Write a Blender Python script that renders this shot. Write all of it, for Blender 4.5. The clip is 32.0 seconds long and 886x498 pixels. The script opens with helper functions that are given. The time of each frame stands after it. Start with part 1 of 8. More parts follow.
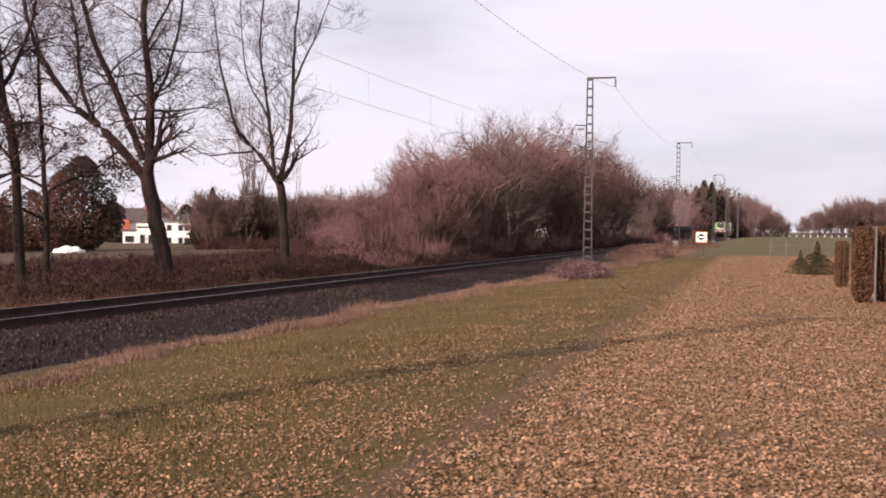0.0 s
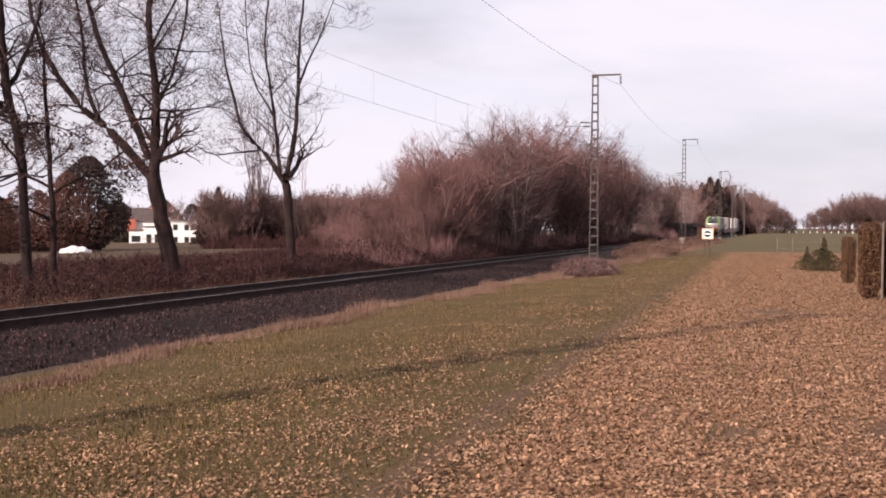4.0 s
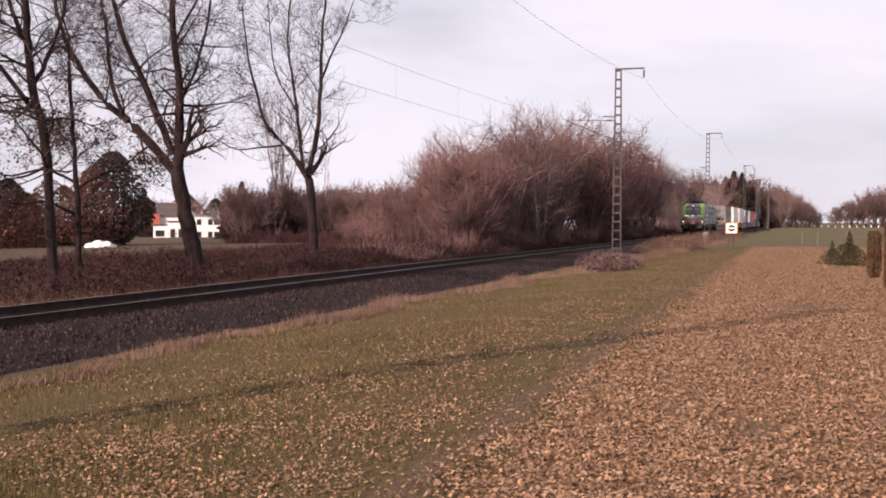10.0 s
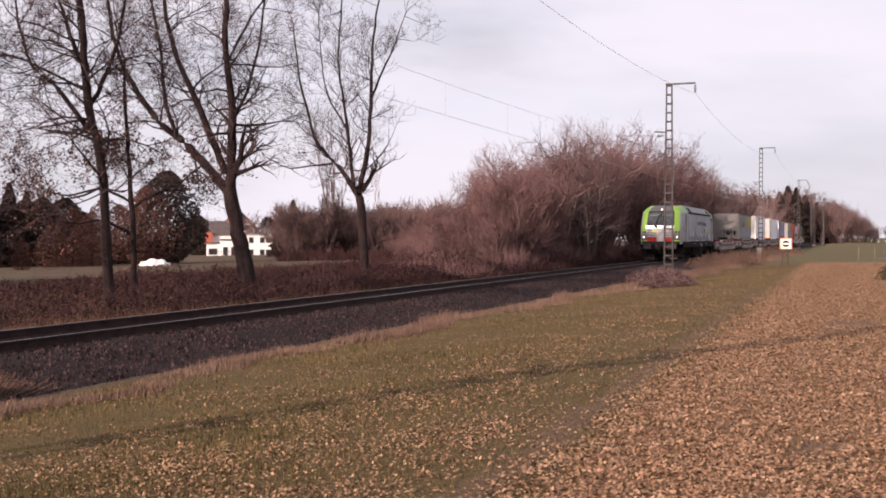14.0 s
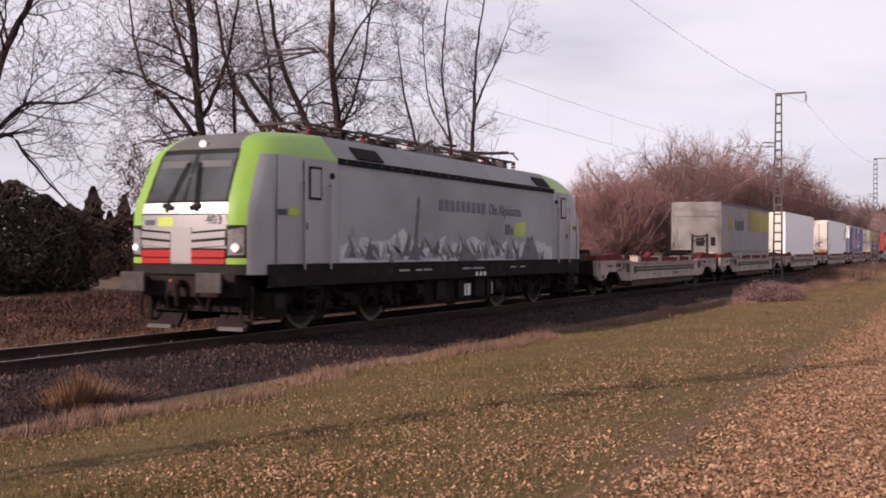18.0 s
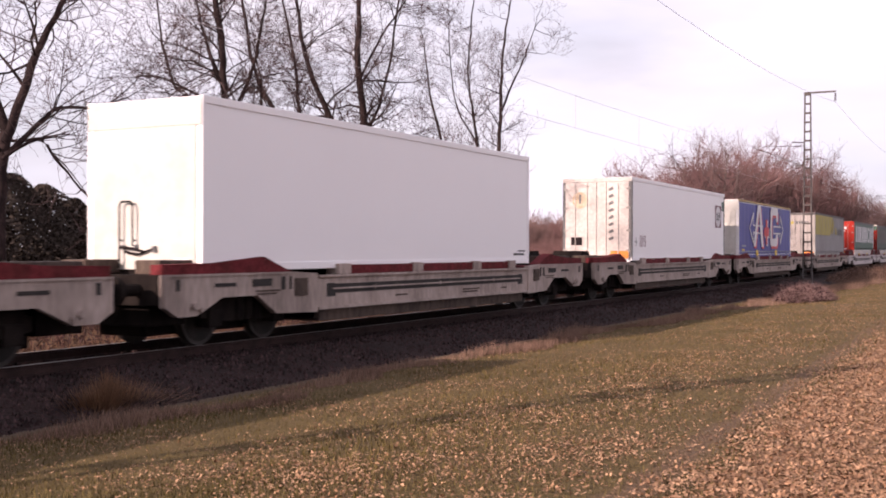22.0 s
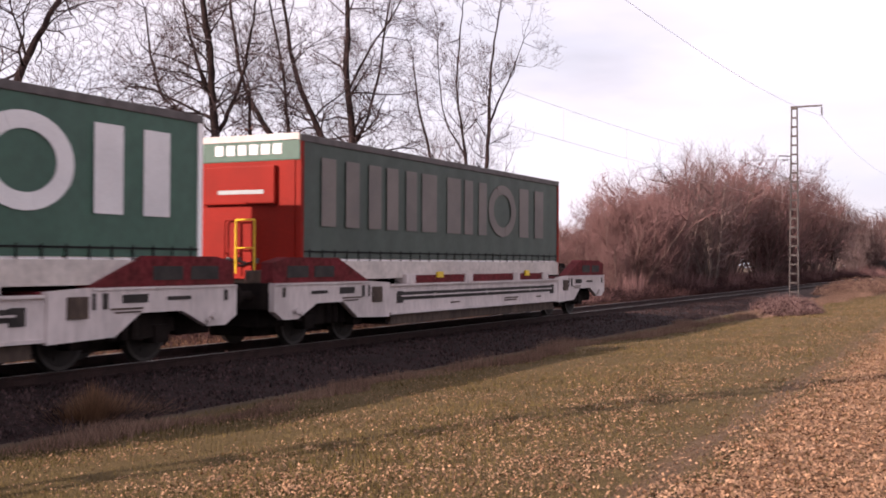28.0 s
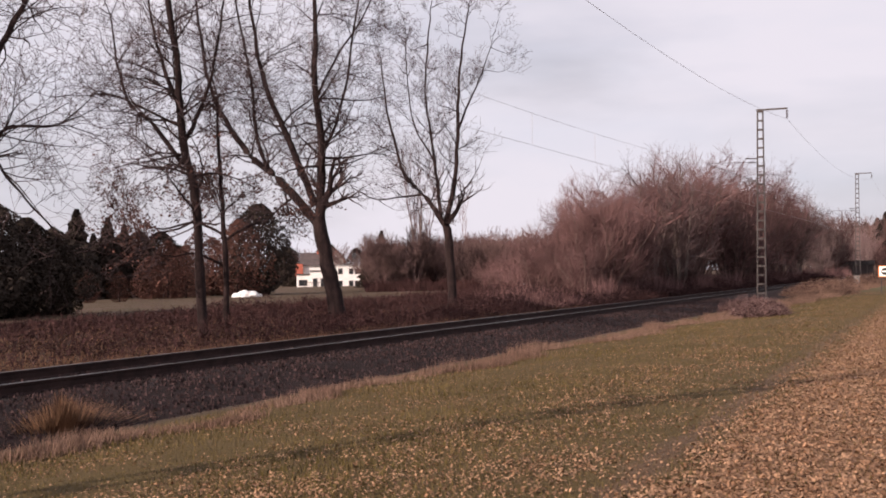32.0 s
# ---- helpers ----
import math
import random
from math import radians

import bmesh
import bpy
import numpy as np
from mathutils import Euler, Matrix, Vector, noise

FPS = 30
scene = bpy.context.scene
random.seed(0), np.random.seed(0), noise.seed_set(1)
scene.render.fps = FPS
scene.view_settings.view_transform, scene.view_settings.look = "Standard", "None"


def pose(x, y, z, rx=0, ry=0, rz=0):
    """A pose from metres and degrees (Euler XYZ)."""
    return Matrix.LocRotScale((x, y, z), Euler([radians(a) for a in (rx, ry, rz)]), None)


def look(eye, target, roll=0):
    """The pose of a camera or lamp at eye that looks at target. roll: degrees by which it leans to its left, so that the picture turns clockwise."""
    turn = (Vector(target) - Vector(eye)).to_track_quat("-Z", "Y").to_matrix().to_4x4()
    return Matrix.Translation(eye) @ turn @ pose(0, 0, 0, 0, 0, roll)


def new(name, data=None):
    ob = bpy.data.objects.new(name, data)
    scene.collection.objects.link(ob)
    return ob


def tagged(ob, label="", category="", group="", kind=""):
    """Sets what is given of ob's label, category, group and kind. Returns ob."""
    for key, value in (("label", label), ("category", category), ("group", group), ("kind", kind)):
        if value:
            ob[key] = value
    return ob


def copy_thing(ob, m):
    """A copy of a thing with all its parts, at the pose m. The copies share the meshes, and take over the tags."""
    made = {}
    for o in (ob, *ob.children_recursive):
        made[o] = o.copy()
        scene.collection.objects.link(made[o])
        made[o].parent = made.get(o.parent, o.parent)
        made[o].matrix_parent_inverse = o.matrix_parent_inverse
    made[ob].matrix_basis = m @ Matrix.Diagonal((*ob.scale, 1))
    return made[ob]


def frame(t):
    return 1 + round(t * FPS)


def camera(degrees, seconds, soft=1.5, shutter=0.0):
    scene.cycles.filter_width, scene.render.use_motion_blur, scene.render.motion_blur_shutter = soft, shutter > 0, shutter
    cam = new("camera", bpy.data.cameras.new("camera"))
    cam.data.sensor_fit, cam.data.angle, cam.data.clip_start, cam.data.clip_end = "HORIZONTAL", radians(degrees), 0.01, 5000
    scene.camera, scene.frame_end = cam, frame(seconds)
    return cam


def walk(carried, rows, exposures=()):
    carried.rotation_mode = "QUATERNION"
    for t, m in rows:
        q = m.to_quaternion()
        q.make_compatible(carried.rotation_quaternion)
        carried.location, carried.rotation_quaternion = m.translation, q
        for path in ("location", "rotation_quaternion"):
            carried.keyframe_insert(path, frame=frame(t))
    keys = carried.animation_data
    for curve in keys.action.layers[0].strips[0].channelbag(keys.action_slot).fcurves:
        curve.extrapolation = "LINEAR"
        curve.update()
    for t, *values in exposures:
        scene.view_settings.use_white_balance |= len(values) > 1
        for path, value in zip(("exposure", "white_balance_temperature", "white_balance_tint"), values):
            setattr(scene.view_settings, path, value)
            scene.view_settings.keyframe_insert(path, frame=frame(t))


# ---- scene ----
# Metres; z = 0 is the top of the rails, the track runs along y, the viewer stands at x = y = 0.
EYE = (0.0, 0.0, 1.651)
TRACK_X = -13.197
# seconds, degrees to the left of the track's line, degrees up, lean
TURNS = [
    (0, 16.85, -1.14, 0.73), (0.5, 15.15, -1.13, 0.66), (1, 15.57, -0.80, 0.66), (1.5, 15.93, -0.81, 0.83),
    (2, 16.13, -0.85, 0.62), (2.5, 16.41, -1.22, 0.54), (3, 16.90, -1.45, 0.38), (3.5, 17.11, -1.34, 0.45),
    (5.5, 17.36, -1.12, 0.25), (6, 17.32, -1.04, 0.19), (6.5, 17.31, -1.21, 0.15), (7, 17.29, -1.30, 0.50),
    (7.5, 17.43, -1.62, 0.51), (8, 17.28, -1.54, 0.55), (8.5, 17.48, -1.60, 0.42), (9, 17.63, -1.54, 0.40),
    (9.5, 17.97, -1.62, 0.36), (10, 18.34, -1.54, 0.38), (10.5, 18.58, -1.52, 0.20), (11, 18.80, -1.55, 0.13),
    (11.5, 18.84, -1.49, 0.12), (12, 18.96, -1.42, 0.14), (12.5, 19.13, -1.65, 0.04), (13, 19.75, -1.44, 0.14),
    (13.5, 20.27, -0.84, 0.16), (15.5, 23.72, -0.62, 0.01), (16, 24.48, -0.44, 0.09), (16.5, 25.33, -0.44, 0.26),
    (17, 26.33, -0.27, 0.24), (17.5, 26.44, -0.42, 0.42), (18, 26.36, -0.06, 0.35), (18.5, 26.27, -0.02, 0.36),
    (19, 26.21, 0.02, 0.28), (19.5, 26.42, -0.04, 0.32), (20, 26.48, -0.23, 0.26), (20.5, 26.74, -0.68, 0.26),
    (21, 27.20, -0.38, 0.37), (21.5, 27.52, -0.19, 0.13), (22, 27.78, 0.03, 0.12), (22.5, 27.64, 0.10, 0.17),
    (23, 27.50, 0.24, 0.16), (23.5, 27.66, 0.19, 0.06), (24, 27.38, 0.39, 0.38), (24.5, 27.33, 0.35, 0.29),
    (25, 27.23, 0.44, 0.17), (25.5, 27.08, 0.45, 0.27), (27.5, 27.24, 0.47, 0.36), (28, 27.15, 0.67, 0.30),
    (28.5, 27.21, 0.83, 0.22), (29, 27.11, 1.02, 0.33), (29.5, 26.92, 1.24, 0.34), (30, 26.35, 1.21, 0.52),
    (30.5, 26.26, 1.83, 0.35), (31, 25.89, 1.54, 0.27), (31.5, 25.52, 1.30, 0.13), (32, 25.58, 0.94, -0.31),
]


def aim(yaw, pitch, lean):
    a, b = radians(yaw), radians(pitch)
    way = Vector((-math.sin(a) * math.cos(b), math.cos(a) * math.cos(b), math.sin(b)))
    return look(EYE, Vector(EYE) + way, lean)


cam = camera(44.25, 32.0, soft=1.8, shutter=0.15)
walk(cam, [(t, aim(a, b, c)) for t, a, b, c in TURNS], exposures=[(0, 0.52, 6650, 23), (13, 0.49, 6650, 23), (18, 0.44, 6650, 25), (19, 0.7, 6650, 27), (20.5, 0.72, 6650, 28), (22, 0.72, 6650, 28), (23, 0.62, 6650, 28), (24, 0.54, 6650, 28), (25, 0.65, 6650, 28), (28, 0.74, 6650, 26), (28.7, 0.84, 6650, 25), (29.5, 0.88, 6650, 24), (30.2, 0.7, 6650, 23), (31, 0.40, 6650, 23), (32, 0.32, 6650, 22)])

# ---- light ----
SUN_TO = Vector((-0.446, -0.895, 0.0)).normalized()
SUN_UP = radians(22.6)


def make_world():
    w = bpy.data.worlds.new("sky")
    scene.world = w
    w.use_nodes = True
    nt = w.node_tree
    nt.nodes.clear()
    out = nt.nodes.new("ShaderNodeOutputWorld")
    bg = nt.nodes.new("ShaderNodeBackground")
    sky = nt.nodes.new("ShaderNodeTexSky")
    sky.sky_type = "NISHITA"
    sky.sun_disc = False
    sky.sun_elevation = SUN_UP
    sky.sun_rotation = math.atan2(SUN_TO.x, SUN_TO.y)
    sky.air_density, sky.dust_density, sky.ozone_density = 1.0, 3.0, 1.5
    co = nt.nodes.new("ShaderNodeTexCoord")
    mp = nt.nodes.new("ShaderNodeMapping")
    mp.inputs["Scale"].default_value = (1.0, 1.0, 3.6)
    nz = nt.nodes.new("ShaderNodeTexNoise")
    nz.inputs["Scale"].default_value, nz.inputs["Detail"].default_value, nz.inputs["Roughness"].default_value = 2.3, 5, 0.5
    ramp = nt.nodes.new("ShaderNodeValToRGB")
    ramp.color_ramp.elements[0].position, ramp.color_ramp.elements[1].position = 0.33, 0.56
    ramp.color_ramp.elements[0].color, ramp.color_ramp.elements[1].color = (0.62, 0.62, 0.62, 1), (0.97, 0.97, 0.97, 1)
    nz2 = nt.nodes.new("ShaderNodeTexNoise")
    nz2.inputs["Scale"].default_value, nz2.inputs["Detail"].default_value = 3.1, 6
    cloud = nt.nodes.new("ShaderNodeValToRGB")
    cloud.color_ramp.elements[0].position, cloud.color_ramp.elements[1].position = 0.32, 0.56
    cloud.color_ramp.elements[0].color, cloud.color_ramp.elements[1].color = (7.45, 7.95, 8.6, 1), (8.3, 8.48, 8.95, 1)
    mix = nt.nodes.new("ShaderNodeMix")
    mix.data_type = "RGBA"
    ln = nt.links.new
    ln(co.outputs["Generated"], mp.inputs["Vector"])
    ln(mp.outputs["Vector"], nz.inputs["Vector"])
    ln(mp.outputs["Vector"], nz2.inputs["Vector"])
    ln(nz.outputs["Fac"], ramp.inputs["Fac"])
    ln(nz2.outputs["Fac"], cloud.inputs["Fac"])
    ln(ramp.outputs["Color"], mix.inputs["Factor"])
    ln(sky.outputs["Color"], mix.inputs["A"])
    ln(cloud.outputs["Color"], mix.inputs["B"])
    # one darker wisp of cloud over the thicket
    at = Vector((-math.sin(radians(19.5)), math.cos(radians(19.5)), 0.168)).normalized()
    gap = nt.nodes.new("ShaderNodeVectorMath")
    gap.operation = "SUBTRACT"
    gap.inputs[1].default_value = at
    flat = nt.nodes.new("ShaderNodeVectorMath")
    flat.operation = "MULTIPLY"
    flat.inputs[1].default_value = (1.0, 1.0, 2.6)
    size = nt.nodes.new("ShaderNodeVectorMath")
    size.operation = "LENGTH"
    rag = nt.nodes.new("ShaderNodeTexNoise")
    rag.inputs["Scale"].default_value, rag.inputs["Detail"].default_value = 14.0, 4
    rough = nt.nodes.new("ShaderNodeMath")
    rough.operation = "MULTIPLY_ADD"
    rough.inputs[1].default_value = 0.14
    fall = nt.nodes.new("ShaderNodeMapRange")
    fall.interpolation_type = "SMOOTHSTEP"
    for key, value in (("From Min", 0.06), ("From Max", 0.19), ("To Min", 0.86), ("To Max", 1.0)):
        fall.inputs[key].default_value = value
    wisp = nt.nodes.new("ShaderNodeMix")
    wisp.data_type, wisp.blend_type = "RGBA", "MULTIPLY"
    wisp.inputs["Factor"].default_value = 1.0
    ln(co.outputs["Generated"], gap.inputs[0])
    ln(gap.outputs["Vector"], flat.inputs[0])
    ln(flat.outputs["Vector"], size.inputs[0])
    ln(mp.outputs["Vector"], rag.inputs["Vector"])
    ln(rag.outputs["Fac"], rough.inputs[0])
    ln(size.outputs["Value"], rough.inputs[2])
    ln(rough.outputs["Value"], fall.inputs["Value"])
    ln(mix.outputs["Result"], wisp.inputs["A"])
    ln(fall.outputs["Result"], wisp.inputs["B"])
    ln(wisp.outputs["Result"], bg.inputs["Color"])
    bg.inputs["Strength"].default_value = 0.078
    ln(bg.outputs["Background"], out.inputs["Surface"])
    sun = bpy.data.lights.new("sun", "SUN")
    sun.energy, sun.angle, sun.color = 5.0, radians(0.6), (1.0, 0.88, 0.74)
    ob = new("sun", sun)
    ob.matrix_world = look(SUN_TO * 100 + Vector((0, 0, 100 * math.tan(SUN_UP))), (0, 0, 0))


make_world()

# ---- materials ----


def mat(name, c1, c2=None, scale=3.0, rough=0.7, metal=0.0, bump=0.0, fine=40.0, fine_amount=0.25, stretch=(1, 1, 1), random_tint=0.0, island=False, alpha=1.0, spec=0.5):
    """A surface whose colour wanders between c1 and c2 at a large scale and is speckled at a fine one."""
    m = bpy.data.materials.new(name)
    m.use_nodes = True
    nt = m.node_tree
    b = nt.nodes["Principled BSDF"]
    ln = nt.links.new
    c2 = c2 or tuple(v * 0.75 for v in c1)
    co = nt.nodes.new("ShaderNodeTexCoord")
    mp = nt.nodes.new("ShaderNodeMapping")
    mp.inputs["Scale"].default_value = stretch
    ln(co.outputs["Object"], mp.inputs["Vector"])
    n1 = nt.nodes.new("ShaderNodeTexNoise")
    n1.inputs["Scale"].default_value, n1.inputs["Detail"].default_value = scale, 4
    n2 = nt.nodes.new("ShaderNodeTexNoise")
    n2.inputs["Scale"].default_value, n2.inputs["Detail"].default_value = fine, 3
    ln(mp.outputs["Vector"], n1.inputs["Vector"])
    ln(mp.outputs["Vector"], n2.inputs["Vector"])
    r = nt.nodes.new("ShaderNodeValToRGB")
    r.color_ramp.elements[0].position, r.color_ramp.elements[1].position = 0.35, 0.65
    r.color_ramp.elements[0].color, r.color_ramp.elements[1].color = (*c1, 1), (*c2, 1)
    ln(n1.outputs["Fac"], r.inputs["Fac"])
    mr = nt.nodes.new("ShaderNodeMapRange")
    mr.inputs["From Min"].default_value, mr.inputs["From Max"].default_value = 0.3, 0.7
    mr.inputs["To Min"].default_value, mr.inputs["To Max"].default_value = 1 - fine_amount, 1 + fine_amount
    ln(n2.outputs["Fac"], mr.inputs["Value"])
    mul = nt.nodes.new("ShaderNodeMix")
    mul.data_type, mul.blend_type = "RGBA", "MULTIPLY"
    mul.inputs["Factor"].default_value = 1.0
    ln(r.outputs["Color"], mul.inputs["A"])
    ln(mr.outputs["Result"], mul.inputs["B"])
    last = mul.outputs["Result"]
    if random_tint:
        if island:
            src = nt.nodes.new("ShaderNodeNewGeometry").outputs["Random Per Island"]
        else:
            src = nt.nodes.new("ShaderNodeObjectInfo").outputs["Random"]
        m2 = nt.nodes.new("ShaderNodeMapRange")
        m2.inputs["To Min"].default_value, m2.inputs["To Max"].default_value = 1 - random_tint, 1 + random_tint
        ln(src, m2.inputs["Value"])
        mu2 = nt.nodes.new("ShaderNodeMix")
        mu2.data_type, mu2.blend_type = "RGBA", "MULTIPLY"
        mu2.inputs["Factor"].default_value = 1.0
        ln(last, mu2.inputs["A"])
        ln(m2.outputs["Result"], mu2.inputs["B"])
        last = mu2.outputs["Result"]
    ln(last, b.inputs["Base Color"])
    b.inputs["Roughness"].default_value, b.inputs["Metallic"].default_value = rough, metal
    b.inputs["Specular IOR Level"].default_value = spec
    if bump:
        bp = nt.nodes.new("ShaderNodeBump")
        bp.inputs["Strength"].default_value, bp.inputs["Distance"].default_value = bump, 0.02
        ln(n2.outputs["Fac"], bp.inputs["Height"])
        ln(bp.outputs["Normal"], b.inputs["Normal"])
    return m


def glow(name, colour, strength):
    m = bpy.data.materials.new(name)
    m.use_nodes = True
    b = m.node_tree.nodes["Principled BSDF"]
    b.inputs["Base Color"].default_value = (*colour, 1)
    b.inputs["Emission Color"].default_value = (*colour, 1)
    b.inputs["Emission Strength"].default_value = strength
    return m


# bare patches of soil in the meadow: x, y, radius
BARE = [(-0.37, 9.05, 0.32), (0.95, 9.4, 0.42), (-0.1, 22.1, 0.8), (1.6, 14.0, 0.4)]


def ground_material():
    """Short winter turf with a worn track along it, under fallen leaves towards the gardens, and rough fields beyond."""
    m = bpy.data.materials.new("meadow")
    m.use_nodes = True
    nt = m.node_tree
    b = nt.nodes["Principled BSDF"]
    ln = nt.links.new
    geo = nt.nodes.new("ShaderNodeNewGeometry")
    sep = nt.nodes.new("ShaderNodeSeparateXYZ")
    ln(geo.outputs["Position"], sep.inputs["Vector"])

    def noise_node(scale, detail=5, rough=0.6):
        n = nt.nodes.new("ShaderNodeTexNoise")
        n.inputs["Scale"].default_value, n.inputs["Detail"].default_value, n.inputs["Roughness"].default_value = scale, detail, rough
        ln(geo.outputs["Position"], n.inputs["Vector"])
        return n.outputs["Fac"]

    def ramp(src, p0, p1, c0, c1):
        r = nt.nodes.new("ShaderNodeValToRGB")
        r.color_ramp.elements[0].position, r.color_ramp.elements[1].position = p0, p1
        r.color_ramp.elements[0].color, r.color_ramp.elements[1].color = (*c0, 1), (*c1, 1)
        ln(src, r.inputs["Fac"])
        return r.outputs["Color"]

    def mixed(f, a, c):
        x = nt.nodes.new("ShaderNodeMix")
        x.data_type = "RGBA"
        ln(f, x.inputs["Factor"])
        ln(a, x.inputs["A"])
        ln(c, x.inputs["B"])
        return x.outputs["Result"]

    def maprange(src, a0, a1, b0=0.0, b1=1.0):
        r = nt.nodes.new("ShaderNodeMapRange")
        for k, v in zip(("From Min", "From Max", "To Min", "To Max"), (a0, a1, b0, b1)):
            r.inputs[k].default_value = v
        ln(src, r.inputs["Value"])
        return r.outputs["Result"]

    def op(kind, a, c):
        x = nt.nodes.new("ShaderNodeMath")
        x.operation = kind
        for i, v in enumerate((a, c)):
            if isinstance(v, (int, float)):
                x.inputs[i].default_value = v
            else:
                ln(v, x.inputs[i])
        return x.outputs["Value"]

    big, mid, fine = noise_node(0.35), noise_node(2.2), noise_node(26, 4, 0.7)
    grass = mixed(mid, ramp(fine, 0.3, 0.7, (0.05, 0.037, 0.0105), (0.112, 0.08, 0.029)), ramp(fine, 0.3, 0.7, (0.072, 0.046, 0.022), (0.14, 0.093, 0.046)))
    litter = ramp(fine, 0.3, 0.7, (0.152, 0.08, 0.044), (0.28, 0.16, 0.094))
    soil = ramp(fine, 0.3, 0.7, (0.092, 0.054, 0.036), (0.17, 0.104, 0.07))
    xw = op("ADD", sep.outputs["X"], maprange(big, 0, 1, -0.3, 0.3))
    from_path = op("ADD", op("ADD", sep.outputs["X"], 2.2), op("MULTIPLY", sep.outputs["Y"], 0.02))
    from_path = op("ADD", from_path, maprange(mid, 0, 1, -0.16, 0.16))
    leafy = op("ADD", maprange(from_path, 0.1, 0.6), maprange(mid, 0.45, 0.75, -0.3, 0.4))
    col = mixed(maprange(leafy, 0.15, 0.85), grass, litter)
    worn = op("MULTIPLY", maprange(op("ABSOLUTE", from_path, 0), 0.24, 0.06), maprange(sep.outputs["Y"], 40, 16, 0.25, 1.0))
    col = mixed(op("MULTIPLY", worn, 0.7), col, soil)
    for px, py, pr in BARE:
        far_x = op("ADD", sep.outputs["X"], -px)
        far_y = op("MULTIPLY", op("ADD", sep.outputs["Y"], -py), 0.6)
        away = op("SQRT", op("ADD", op("MULTIPLY", far_x, far_x), op("MULTIPLY", far_y, far_y)), 0)
        away = op("ADD", away, maprange(mid, 0, 1, -0.25, 0.25))
        col = mixed(op("MULTIPLY", maprange(away, pr, pr * 0.4), 0.8), col, soil)
    field = ramp(fine, 0.3, 0.7, (0.07, 0.058, 0.028), (0.13, 0.104, 0.052))
    col = mixed(op("MULTIPLY", maprange(sep.outputs["Y"], 74, 80), maprange(sep.outputs["X"], -10, -6)), col, field)
    rough_land = mixed(mid, ramp(fine, 0.3, 0.7, (0.04, 0.026, 0.02), (0.09, 0.06, 0.045)), ramp(fine, 0.3, 0.7, (0.06, 0.045, 0.032), (0.125, 0.095, 0.065)))
    col = mixed(maprange(sep.outputs["X"], -9.0, -9.8), col, rough_land)
    stubble = mixed(maprange(big, 0.4, 0.6), ramp(fine, 0.3, 0.7, (0.068, 0.042, 0.029), (0.125, 0.082, 0.059)), ramp(fine, 0.3, 0.7, (0.05, 0.036, 0.019), (0.09, 0.066, 0.037)))
    col = mixed(maprange(xw, -32.0, -36.0), col, stubble)
    ln(col, b.inputs["Base Color"])
    b.inputs["Roughness"].default_value = 0.95
    b.inputs["Specular IOR Level"].default_value = 0.15
    bp = nt.nodes.new("ShaderNodeBump")
    bp.inputs["Strength"].default_value, bp.inputs["Distance"].default_value = 0.8, 0.05
    ln(fine, bp.inputs["Height"])
    ln(bp.outputs["Normal"], b.inputs["Normal"])
    return m


